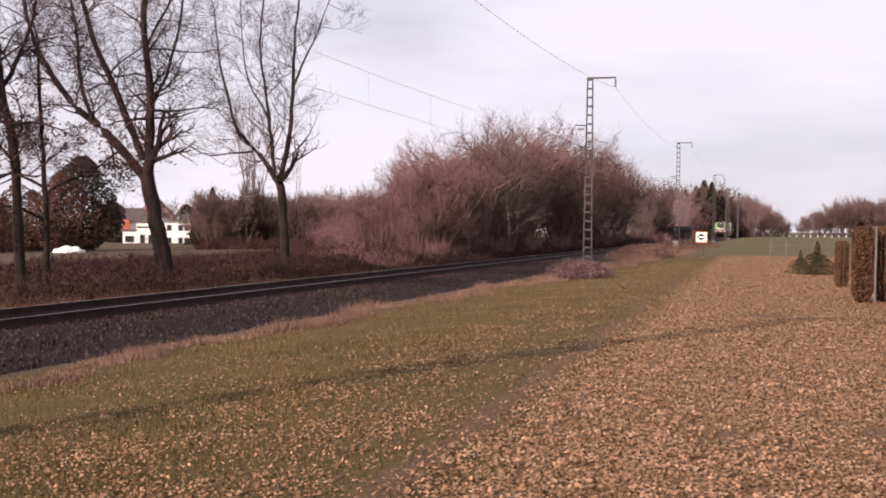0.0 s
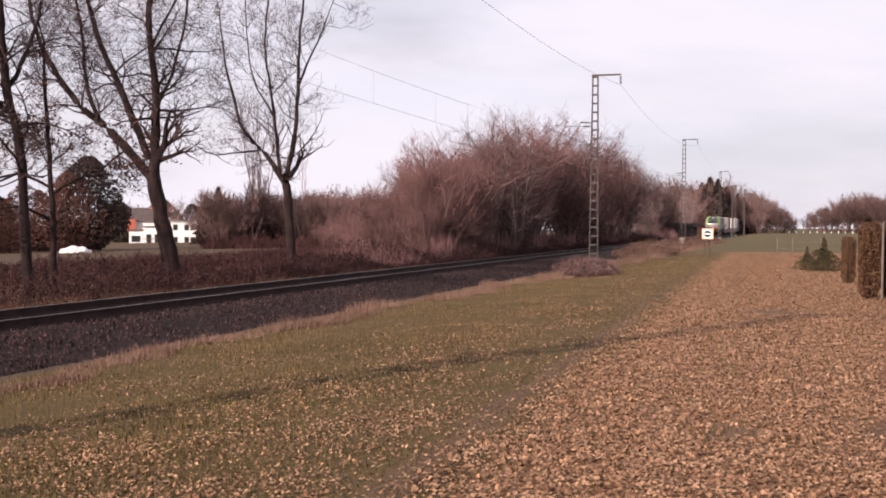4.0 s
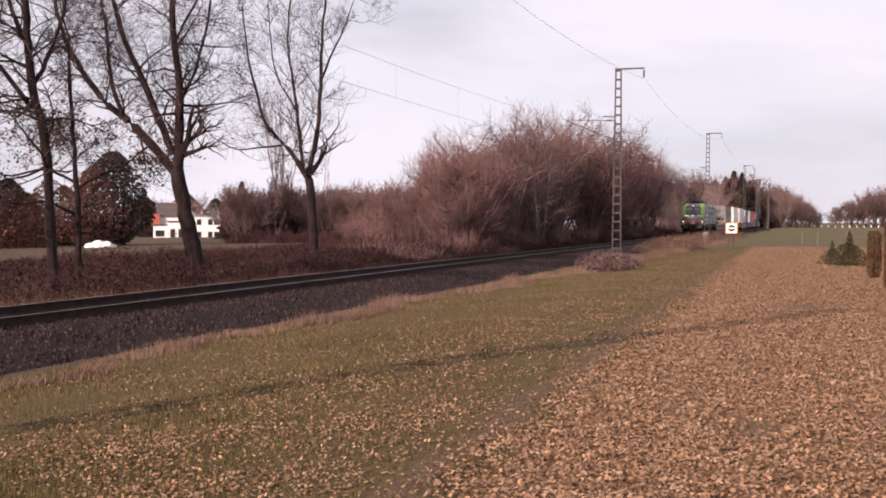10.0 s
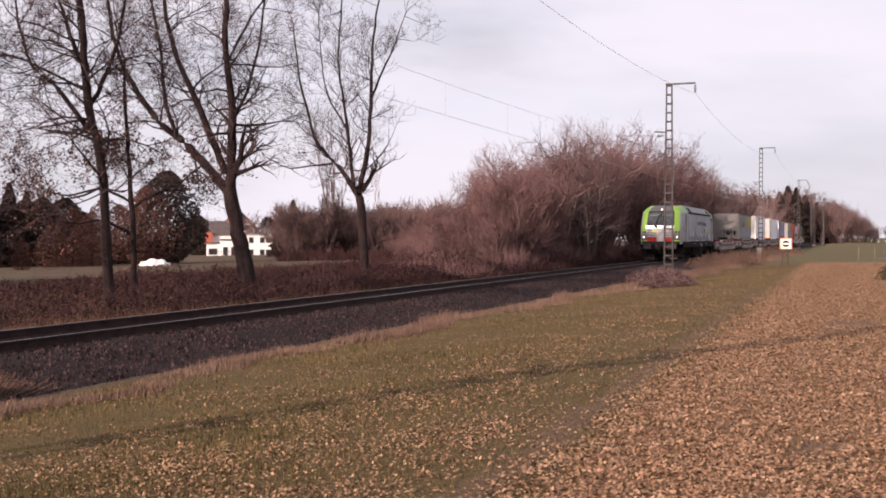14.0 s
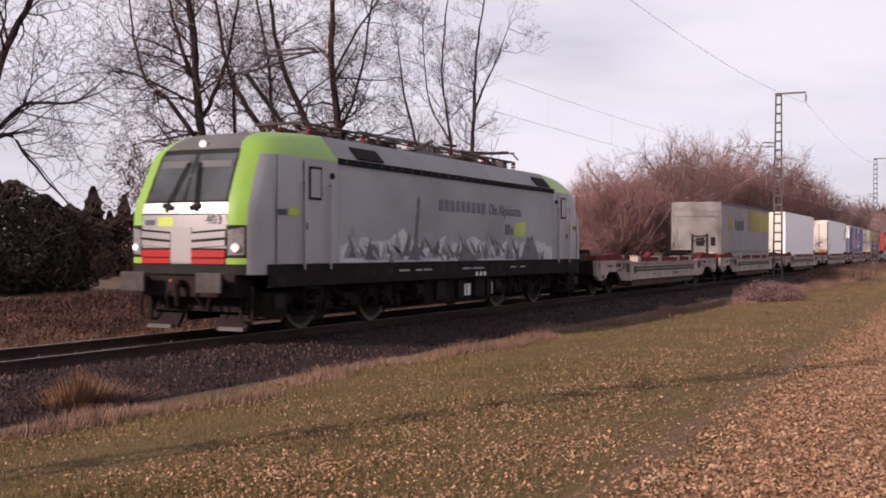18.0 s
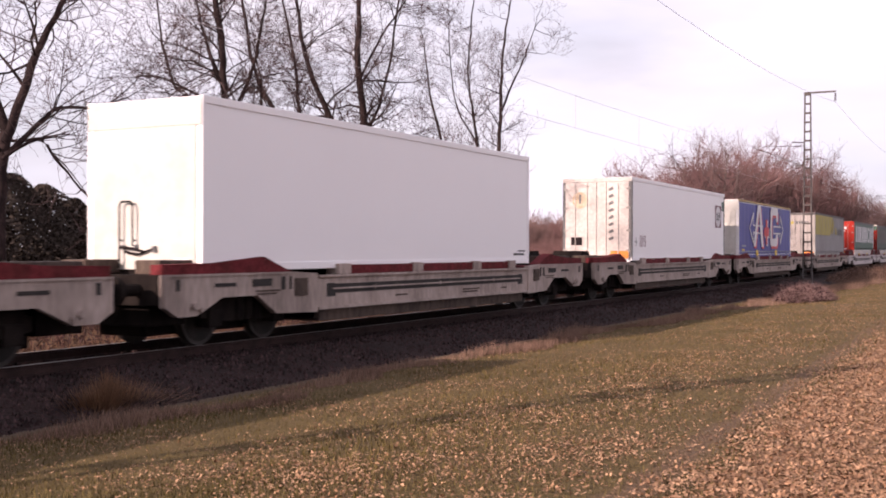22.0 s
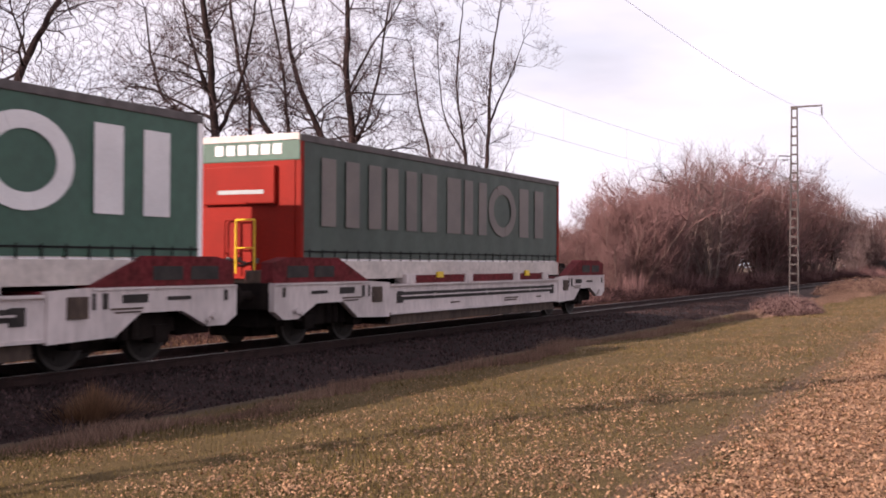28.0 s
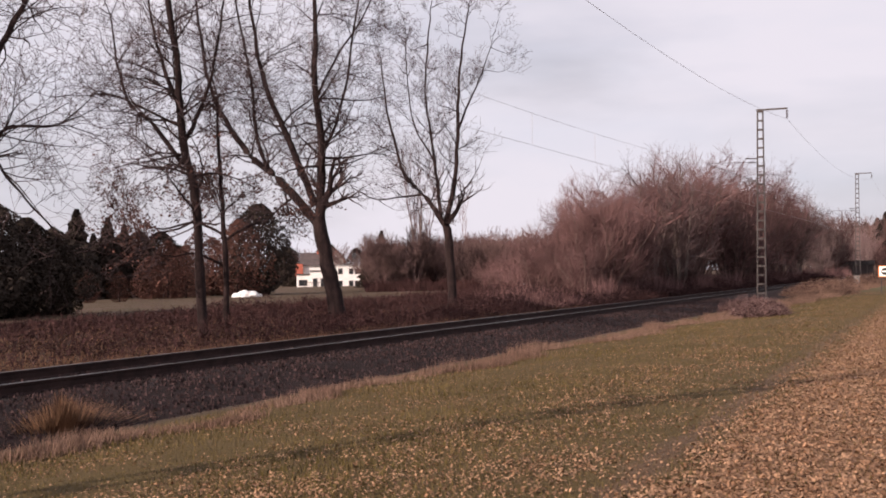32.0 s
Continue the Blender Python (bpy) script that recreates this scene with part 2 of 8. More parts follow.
M = {
    "ground": ground_material(),
    "ballast": mat("ballast", (0.0115, 0.0058, 0.0056), (0.0215, 0.0118, 0.0112), 1.2, 0.95, bump=1.0, fine=22, fine_amount=0.6, spec=0.15),
    "stone": mat("ballast_stone", (0.017, 0.0092, 0.0092), (0.05, 0.0305, 0.030), 9, 0.9, random_tint=0.7, island=True, spec=0.15),
    "rail_side": mat("rail_rust", (0.02, 0.0098, 0.0088), (0.036, 0.0185, 0.016), 4, 0.8, bump=0.2, spec=0.2),
    "rail_top": mat("rail_head", (0.24, 0.225, 0.22), (0.17, 0.16, 0.155), 6, 0.36, metal=1.0, fine_amount=0.1),
    "sleeper": mat("sleeper", (0.014, 0.011, 0.01), (0.03, 0.023, 0.02), 5, 0.9, bump=0.5, random_tint=0.3, spec=0.2),
    "leaf": mat("fallen_leaf", (0.198, 0.103, 0.057), (0.30, 0.178, 0.108), 3.5, 0.8, random_tint=0.5, island=True, fine=15, spec=0.2),
    "blade": mat("grass_blade", (0.07, 0.052, 0.0165), (0.134, 0.094, 0.036), 0.7, 0.85, random_tint=0.4, island=True, spec=0.2),
    "straw": mat("dry_grass", (0.14, 0.082, 0.06), (0.205, 0.128, 0.094), 0.5, 0.9, random_tint=0.4, island=True, spec=0.2),
    "ochre": mat("ochre_grass", (0.12, 0.062, 0.036), (0.18, 0.10, 0.058), 0.5, 0.9, random_tint=0.4, island=True, spec=0.2),
    "bramble": mat("bramble", (0.028, 0.0125, 0.012), (0.056, 0.0265, 0.025), 0.5, 0.95, random_tint=0.35, island=True, spec=0.15),
    "bark": mat("bark", (0.0155, 0.0095, 0.0095), (0.036, 0.0225, 0.0215), 5, 0.95, bump=0.8, stretch=(1, 1, 0.3), spec=0.15),
    "twig": mat("twig", (0.052, 0.034, 0.034), (0.085, 0.057, 0.055), 1, 0.95, spec=0.1),
    "stem": mat("brown_stem", (0.08, 0.052, 0.047), (0.135, 0.09, 0.08), 2, 0.95, bump=0.4, random_tint=0.3, spec=0.1),
    "pale_bark": mat("pale_bark", (0.10, 0.073, 0.065), (0.19, 0.142, 0.125), 2, 0.9, bump=0.4, random_tint=0.3, spec=0.2),
    "thicket": mat("thicket_twig", (0.106, 0.07, 0.068), (0.175, 0.121, 0.115), 0.4, 0.95, random_tint=0.45, spec=0.1),
    "far_twig": mat("far_twig", (0.088, 0.054, 0.051), (0.145, 0.091, 0.084), 0.4, 0.95, random_tint=0.4, spec=0.1),
    "thicket_red": mat("thicket_red_twig", (0.105, 0.056, 0.054), (0.17, 0.096, 0.091), 0.4, 0.95, random_tint=0.45, spec=0.1),
    "oak_leaf": mat("withered_leaf", (0.06, 0.026, 0.02), (0.112, 0.05, 0.037), 1, 0.85, random_tint=0.4, island=True, spec=0.2),
    "needle": mat("needle", (0.028, 0.021, 0.0175), (0.05, 0.038, 0.031), 1, 0.9, random_tint=0.3, island=True, spec=0.08),
    "shrub": mat("shrub_foliage", (0.04, 0.034, 0.018), (0.075, 0.058, 0.03), 2, 0.9, random_tint=0.4, island=True, spec=0.1),
    "galvanised": mat("galvanised_steel", (0.072, 0.059, 0.056), (0.047, 0.037, 0.035), 3, 0.7, metal=0.2),
    "wire": mat("wire", (0.32, 0.28, 0.28), (0.24, 0.20, 0.20), 3, 0.6, metal=0.3),
    "insulator": mat("insulator", (0.05, 0.03, 0.025), None, 3, 0.3),
    "white_wall": mat("white_render", (0.82, 0.79, 0.76), (0.74, 0.71, 0.68), 0.5, 0.9),
    "roof_dark": mat("dark_roof_tile", (0.06, 0.045, 0.045), (0.09, 0.065, 0.06), 1, 0.8),
    "roof_red": mat("red_roof_tile", (0.42, 0.11, 0.07), (0.33, 0.085, 0.055), 1, 0.8),
    "pane": mat("window_pane", (0.03, 0.032, 0.036), None, 2, 0.08),
    "tarp": mat("white_tarpaulin", (0.82, 0.80, 0.78), (0.70, 0.68, 0.66), 2, 0.55, bump=0.3, fine=6),
    "sign_white": mat("sign_white", (0.85, 0.82, 0.78), (0.78, 0.74, 0.70), 4, 0.5),
    "sign_orange": mat("sign_orange", (0.80, 0.22, 0.05), None, 4, 0.5),
    "black": mat("black_paint", (0.012, 0.012, 0.013), None, 4, 0.5),
    "wood_post": mat("weathered_post", (0.10, 0.078, 0.064), (0.15, 0.12, 0.10), 4, 0.9),
    "concrete": mat("concrete", (0.26, 0.24, 0.23), (0.19, 0.17, 0.165), 2, 0.9),
    # train
    "loco_grey": mat("loco_silver", (0.27, 0.265, 0.275), (0.22, 0.215, 0.225), 0.8, 0.42, metal=0.25, fine_amount=0.06),
    # the loco's silver, darkened in colour because the nose faces the sun
    "nose_grey": mat("sunlit_nose_silver", (0.21, 0.20, 0.205), (0.17, 0.163, 0.168), 0.8, 0.45, metal=0.25, fine_amount=0.06),
    "slogan": mat("slogan_print", (0.05, 0.052, 0.088), None, 1, 0.5),
    # white of sun-facing front walls; strong sunlight is toned down in the colour
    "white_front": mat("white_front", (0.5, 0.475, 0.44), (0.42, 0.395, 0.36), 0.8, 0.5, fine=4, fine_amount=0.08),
    # red_wall darkened: the preceding trailer's shadow is put into the colour
    "red_shaded": mat("shaded_red_wall", (0.22, 0.012, 0.006), (0.17, 0.01, 0.005), 1, 0.6, fine_amount=0.12, spec=0.12),
    "loco_wrap": mat("loco_wrap", (0.125, 0.128, 0.142), (0.24, 0.245, 0.265), 0.35, 0.45, fine_amount=0.06),
    "loco_green": mat("loco_green", (0.155, 0.285, 0.03), (0.13, 0.245, 0.027), 1, 0.4, fine_amount=0.06),
    "loco_roof": mat("loco_roof", (0.085, 0.08, 0.083), (0.06, 0.056, 0.058), 1, 0.6, fine_amount=0.15),
    "roof_side": mat("roof_slope", (0.15, 0.145, 0.15), (0.11, 0.106, 0.11), 0.8, 0.5, fine_amount=0.12),
    "alu_front": mat("aluminium_front", (0.17, 0.152, 0.145), (0.125, 0.11, 0.105), 1, 0.6, fine_amount=0.1),
    "loco_dark": mat("loco_underframe", (0.0125, 0.0088, 0.0095), (0.019, 0.0135, 0.0142), 2, 0.8, spec=0.06),
    "loco_black": mat("loco_black", (0.012, 0.012, 0.013), (0.02, 0.02, 0.02), 2, 0.7, spec=0.06),
    "loco_red": mat("loco_red", (0.28, 0.014, 0.012), (0.24, 0.012, 0.01), 1, 0.5, fine_amount=0.06, spec=0.15),
    "loco_lime": mat("loco_lime", (0.33, 0.40, 0.03), None, 1, 0.45, fine_amount=0.06),
    "chrome": mat("bright_metal", (0.38, 0.365, 0.36), (0.30, 0.285, 0.28), 2, 0.4, metal=0.9),
    "lamp_glass": mat("lamp_cover", (0.10, 0.095, 0.095), (0.16, 0.155, 0.15), 9, 0.12, fine_amount=0.3),
    "glass": mat("cab_glass", (0.018, 0.02, 0.023), (0.05, 0.055, 0.06), 1, 0.07, fine_amount=0.05),
    "headlight": glow("headlight", (1.0, 0.95, 0.85), 2.0),
    "gutter": mat("gutter_black", (0.010, 0.010, 0.011), None, 2, 0.9, spec=0.1),
    "buffer_grey": mat("buffer_plate", (0.028, 0.022, 0.023), (0.046, 0.038, 0.038), 5, 0.7, bump=0.2, spec=0.2),
    "roof_gear": mat("roof_gear", (0.03, 0.02, 0.02), (0.056, 0.04, 0.039), 3, 0.75, spec=0.3),
    "rock_pale": mat("print_rock_pale", (0.15, 0.15, 0.17), (0.25, 0.25, 0.28), 3, 0.5),
    "tan_print": mat("tan_print", (0.42, 0.30, 0.20), (0.5, 0.4, 0.3), 6, 0.7),
    "tan_door": mat("silver_door", (0.31, 0.272, 0.256), (0.25, 0.216, 0.202), 1.2, 0.6, fine_amount=0.1),
    "navy": mat("navy_print", (0.018, 0.02, 0.05), None, 1, 0.5),
    "snow": mat("print_snow", (0.42, 0.425, 0.45), (0.32, 0.325, 0.35), 3, 0.5, fine=14, fine_amount=0.2),
    "rock": mat("print_rock", (0.04, 0.04, 0.05), (0.085, 0.085, 0.1), 4, 0.5),
    # bogies and wheels: grime, plus the shade under the train in the colour
    "bogie": mat("bogie_grime_shade", (0.008, 0.006, 0.0058), (0.018, 0.0135, 0.012), 3, 0.9, bump=0.3, spec=0.06),
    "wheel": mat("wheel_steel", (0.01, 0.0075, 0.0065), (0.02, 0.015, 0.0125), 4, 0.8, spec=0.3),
    "tread": mat("wheel_tread", (0.035, 0.027, 0.023), (0.02, 0.015, 0.013), 5, 0.6, metal=0.3),
    "tread_tan": mat("dusty_tread", (0.10, 0.075, 0.06), (0.06, 0.044, 0.036), 5, 0.6, metal=0.3),
    "wagon": mat("wagon_grey", (0.36, 0.285, 0.252), (0.225, 0.174, 0.152), 1.1, 0.8, fine=9, fine_amount=0.22, stretch=(1, 1, 0.35), spec=0.3),
    "wagon_new": mat("wagon_pale_grey", (0.53, 0.46, 0.45), (0.42, 0.365, 0.355), 1.1, 0.7, fine=9, fine_amount=0.14, stretch=(1, 1, 0.35), spec=0.3),
    "wagon_red": mat("wagon_oxide_red", (0.13, 0.02, 0.024), (0.082, 0.017, 0.017), 1.5, 0.85, fine=12, fine_amount=0.35, spec=0.1),
    "slot": mat("slot_shadow", (0.014, 0.011, 0.01), (0.03, 0.024, 0.021), 3, 0.9),
    "skirt": mat("pocket_dirt", (0.085, 0.06, 0.048), (0.05, 0.036, 0.03), 1.5, 0.9, fine=9, fine_amount=0.3, stretch=(1, 1, 0.4), spec=0.2),
    "maroon": mat("maroon_print", (0.14, 0.022, 0.035), None, 1, 0.5),
    "tyre": mat("tyre", (0.022, 0.02, 0.02), None, 5, 0.9),
    "silver_tarp": mat("silver_tarpaulin", (0.235, 0.218, 0.222), (0.19, 0.174, 0.178), 0.5, 0.65, fine=5, fine_amount=0.08),
    "silver_wall": mat("aluminium_wall", (0.25, 0.23, 0.215), (0.19, 0.17, 0.16), 1, 0.5, metal=0.3, fine_amount=0.12),
    "white_panel": mat("white_panel", (0.80, 0.775, 0.785), (0.785, 0.76, 0.77), 0.3, 0.4, fine=1.2, fine_amount=0.008),
    "dirty_white": mat("dirty_white_door", (0.52, 0.46, 0.43), (0.40, 0.35, 0.325), 1.1, 0.65, fine=8, fine_amount=0.15),
    "blue_tarp": mat("blue_tarpaulin", (0.03, 0.034, 0.25), (0.025, 0.028, 0.21), 0.6, 0.5, fine=6, fine_amount=0.1),
    "green_tarp": mat("green_tarpaulin", (0.028, 0.085, 0.058), (0.022, 0.068, 0.047), 0.6, 0.55, fine=6, fine_amount=0.12),
    "grey_green_tarp": mat("faded_green_tarpaulin", (0.038, 0.058, 0.046), (0.03, 0.046, 0.037), 0.6, 0.6, fine=6, fine_amount=0.12),
    "yellow": mat("yellow_print", (0.34, 0.27, 0.045), (0.29, 0.23, 0.04), 1, 0.6, fine_amount=0.08),
    "yellow_edge": mat("yellow_edge", (0.55, 0.4, 0.17), (0.42, 0.31, 0.14), 2, 0.6),
    "print_white": mat("white_print", (0.66, 0.64, 0.65), (0.56, 0.54, 0.55), 1, 0.55, fine_amount=0.08),
    "print_pale": mat("faded_print", (0.30, 0.32, 0.33), (0.22, 0.25, 0.255), 1, 0.6, fine_amount=0.12),
    "print_faded": mat("bleached_print", (0.15, 0.126, 0.115), (0.11, 0.094, 0.088), 1, 0.6, fine_amount=0.14),
    "blind": mat("sun_blind", (0.05, 0.052, 0.055), None, 1, 0.6),
    "hedge_brown": mat("hedge_foliage", (0.072, 0.036, 0.02), (0.12, 0.064, 0.035), 5, 0.9, random_tint=0.5, island=True, spec=0.15),
    "print_grey": mat("grey_print", (0.09, 0.085, 0.09), None, 1, 0.55),
    "print_red": mat("red_print", (0.60, 0.04, 0.05), None, 1, 0.55, fine_amount=0.08),
    "red_wall": mat("red_wall", (0.32, 0.018, 0.009), (0.26, 0.015, 0.008), 1, 0.55, fine_amount=0.1, spec=0.15),
    "lattice_yellow": mat("yellow_tag", (0.75, 0.50, 0.02), None, 1, 0.5),
    "orange": mat("orange_plate", (0.75, 0.22, 0.02), None, 3, 0.5),
    "dark_edge": mat("dark_roof_edge", (0.06, 0.05, 0.05), (0.10, 0.085, 0.085), 3, 0.7),
}

# ---- building helpers ----


def thing(name, m, label, category, group="", kind=""):
    ob = new(name)
    ob.empty_display_size = 0.2
    ob.matrix_basis = m
    return tagged(ob, label, category, group, kind)


def link_mesh(name, me, material, parent, label="", smooth=False):
    ob = new(name, me)
    if material is not None and not me.materials:
        me.materials.append(material)
    if smooth:
        me.polygons.foreach_set("use_smooth", [True] * len(me.polygons))
    ob.parent = parent
    return tagged(ob, label)


def part(name, bm, material, parent, label="", smooth=False):
    me = bpy.data.meshes.new(name)
    bm.normal_update()
    bm.to_mesh(me)
    bm.free()
    return link_mesh(name, me, material, parent, label, smooth)


def raw(name, verts, faces, material, parent, label="", smooth=False):
    me = bpy.data.meshes.new(name)
    me.from_pydata([tuple(v) for v in verts], [], faces)
    return link_mesh(name, me, material, parent, label, smooth)


def quads(name, arr, material, parent=None, label="", sides=4):
    """A mesh of loose faces: arr has the shape (n, sides, 3)."""
    arr = np.asarray(arr, float)
    n = len(arr)
    me = bpy.data.meshes.new(name)
    me.vertices.add(n * sides)
    me.vertices.foreach_set("co", arr.reshape(-1))
    me.loops.add(n * sides)
    me.loops.foreach_set("vertex_index", np.arange(n * sides))
    me.polygons.add(n)
    me.polygons.foreach_set("loop_start", np.arange(n) * sides)
    me.update(calc_edges=True)
    return link_mesh(name, me, material, parent, label)


def box(bm, x0, x1, y0, y1, z0, z1, bevel=0.0):
    vs = bmesh.ops.create_cube(bm, size=1.0)["verts"]
    for v in vs:
        v.co = Vector(((x0 + x1) / 2 + v.co.x * (x1 - x0), (y0 + y1) / 2 + v.co.y * (y1 - y0), (z0 + z1) / 2 + v.co.z * (z1 - z0)))
    if bevel:
        es = list({e for v in vs for e in v.link_edges})
        bmesh.ops.bevel(bm, geom=es, offset=bevel, segments=2, affect="EDGES", profile=0.7)
    return bm


def B(*boxes, bevel=0.0):
    bm = bmesh.new()
    for b in boxes:
        box(bm, *b, bevel=bevel)
    return bm


def prism(points, x0, x1, axis="x"):
    """A polygon extruded: points are (y, z) for axis x, (x, z) for axis y, (x, y) for axis z."""
    bm = bmesh.new()
    put = {"x": lambda a, b, w: (w, a, b), "y": lambda a, b, w: (a, w, b), "z": lambda a, b, w: (a, b, w)}[axis]
    va = [bm.verts.new(put(a, b, x0)) for a, b in points]
    vb = [bm.verts.new(put(a, b, x1)) for a, b in points]
    bm.faces.new(va)
    bm.faces.new(vb[::-1])
    n = len(points)
    for i in range(n):
        bm.faces.new((va[i], vb[i], vb[(i + 1) % n], va[(i + 1) % n]))
    bmesh.ops.recalc_face_normals(bm, faces=bm.faces)
    return bm


def tube(bm, p, q, r0, r1=None, sides=8):
    p, q = Vector(p), Vector(q)
    r1 = r0 if r1 is None else r1
    d = (q - p).normalized()
    u = d.orthogonal().normalized()
    w = d.cross(u)
    ring = [(math.cos(2 * math.pi * i / sides), math.sin(2 * math.pi * i / sides)) for i in range(sides)]
    a = [bm.verts.new(p + r0 * (c * u + s * w)) for c, s in ring]
    b = [bm.verts.new(q + r1 * (c * u + s * w)) for c, s in ring]
    for i in range(sides):
        bm.faces.new((a[i], a[(i + 1) % sides], b[(i + 1) % sides], b[i]))
    bm.faces.new(a[::-1])
    bm.faces.new(b)
    return bm


def tubes(*segs, sides=8):
    bm = bmesh.new()
    for s in segs:
        tube(bm, *s, sides=sides)
    return bm


def lettering(text, height, material, parent, m, label=""):
    """Flat raised letters, whose baseline starts at the pose m, in m's x-y plane."""
    cu = bpy.data.curves.new("lettering", "FONT")
    cu.body, cu.size, cu.extrude = text, height / 0.7, 0.004
    ob = bpy.data.objects.new("lettering", cu)
    scene.collection.objects.link(ob)
    bpy.context.view_layer.update()
    me = bpy.data.meshes.new_from_object(ob.evaluated_get(bpy.context.evaluated_depsgraph_get()))
    bpy.data.objects.remove(ob)
    me.transform(m)
    me.materials.clear()
    return link_mesh("lettering", me, material, parent, label)


# ---- ground and track ----


def ground_z(x, y):
    """Height of the land: the meadow, the ditch-like verge, the low track bed and the falling fields beyond it."""
    pts = [(-400, -7.6), (-60, -1.15), (-26, -0.5), (-16.2, -0.5), (-14.9, -0.3), (-11.3, -0.3), (-10.3, -0.42), (-9.2, -0.35), (-4.5, -0.04), (0, 0.0), (400, 0.0)]
    xs, zs = zip(*pts)
    return float(np.interp(x, xs, zs))


def make_ground():
    xs = np.unique(np.concatenate([np.arange(-16.5, 8.1, 0.5), np.linspace(8, 40, 12), [60, 120, 300, 900, 2500], np.linspace(-60, -16.5, 24), [-400, -250, -150, -90, -900, -2500]]))
    ys = np.unique(np.concatenate([np.arange(-30, 80, 1.0), np.linspace(80, 420, 60), [600, 900, 1500, 2500], [-60, -150, -500, -2500]]))
    verts = []
    for y in ys:
        for x in xs:
            bumpy = 0.0
            if -9 < x < 40 and -20 < y < 90:
                bumpy = 0.03 * noise.noise(Vector((x * 0.5, y * 0.35, 0))) + 0.012 * noise.noise(Vector((x * 1.7, y * 1.7, 3)))
            verts.append((x, y, ground_z(x, y) + bumpy))
    nx = len(xs)
    faces = [(j * nx + i, j * nx + i + 1, (j + 1) * nx + i + 1, (j + 1) * nx + i) for j in range(len(ys) - 1) for i in range(nx - 1)]
    ob = raw("ground", verts, faces, M["ground"], None, smooth=True)
    tagged(ob, "winter meadow with fallen leaves and a worn track, rough fields beyond", "ground", kind="structure")


make_ground()


def make_track():
    near, far = TRACK_X + 0.7175, TRACK_X - 0.7175
    y0, y1 = -60.0, 420.0
    # ballast bed
    prof = [(-16.3, -0.56), (-15.3, -0.20), (-14.7, -0.17), (-11.5, -0.17), (-11.1, -0.2), (-9.3, -0.46)]
    ys = np.arange(y0, y1 + 0.1, 1.0)
    verts, faces = [], []
    for y in ys:
        for k, (x, z) in enumerate(prof):
            dx = 0.12 * noise.noise(Vector((y * 0.3, k, 0)))
            verts.append((x + dx, y, z + 0.03 * noise.noise(Vector((y * 0.8, k * 3, 5)))))
    n = len(prof)
    for j in range(len(ys) - 1):
        for i in range(n - 1):
            faces.append((j * n + i, j * n + i + 1, (j + 1) * n + i + 1, (j + 1) * n + i))
    bed = raw("track_bed", verts, faces, M["ballast"], None)
    tagged(bed, "dark brown crushed-stone ballast bed of the railway", "ballast", kind="structure")
    # loose stones on the slope towards the meadow
    rng = np.random.default_rng(5)
    cnt = 32000
    y = 4 + 56 * rng.random(cnt) ** 1.5
    x = -14.9 + 5.7 * rng.random(cnt)
    keep = (np.abs(x - near) > 0.1) & (np.abs(x - far) > 0.1)
    x, y = x[keep], y[keep]
    z = np.interp(x, [p[0] for p in prof], [p[1] for p in prof])
    tet = np.array([(0, 0, 1.0), (0.9, 0, -0.4), (-0.5, 0.8, -0.4), (-0.5, -0.8, -0.4)])
    jit = tet[None] * (0.6 + 0.8 * rng.random((len(x), 4, 3)))
    a = rng.random(len(x)) * 6.28
    c, s = np.cos(a), np.sin(a)
    rot = np.stack([jit[..., 0] * c[:, None] - jit[..., 1] * s[:, None], jit[..., 0] * s[:, None] + jit[..., 1] * c[:, None], jit[..., 2]], -1)
    size = (0.022 + 0.03 * rng.random(len(x)))[:, None, None]
    v = rot * size + np.stack([x, y, z], -1)[:, None]
    fidx = [(0, 1, 2), (0, 2, 3), (0, 3, 1), (1, 3, 2)]
    me = bpy.data.meshes.new("ballast_stones")
    base = np.arange(len(x))[:, None, None] * 4
    me.from_pydata(v.reshape(-1, 3), [], (base + np.array(fidx)[None]).reshape(-1, 3))
    st = link_mesh("ballast_stones", me, M["stone"], None)
    tagged(st, "loose grey-brown broken stones of the ballast", "stones", kind="stuff")
    # rails and sleepers
    tr = thing("railway_track", pose(0, 0, 0), "single railway track with rusty rails on dark sleepers", "railway track")
    foot = [(-0.065, -0.172), (0.065, -0.172), (0.065, -0.16), (0.012, -0.145), (0.012, -0.045), (0.035, -0.035), (0.035, -0.006), (-0.035, -0.006), (-0.035, -0.035), (-0.012, -0.045), (-0.012, -0.145), (-0.065, -0.16)]
    for xr in (near + 0.036, far - 0.036):
        r = part("rail", prism([(xr + a, b) for a, b in foot], y0, y1, "y"), M["rail_side"], tr, "rust-brown steel rail")
        part("rail_head", B((xr - 0.026, xr + 0.026, y0, y1, -0.0058, 0.0)), M["rail_top"], r, "bright worn running surface")
    bm = B((TRACK_X - 1.3, TRACK_X + 1.3, -0.13, 0.13, -0.3, -0.172), bevel=0.015)
    me = bpy.data.meshes.new("sleeper")
    bm.to_mesh(me)
    bm.free()
    me.materials.append(M["sleeper"])
    for k in range(190):
        s = new("sleeper", me)
        s.parent = tr
        s.location = (0.02 * random.uniform(-1, 1), -20 + 0.6 * k, 0.0)
    verts, faces = [], []
    for k in range(520):
        y = 94 + 0.6 * k
        i = len(verts)
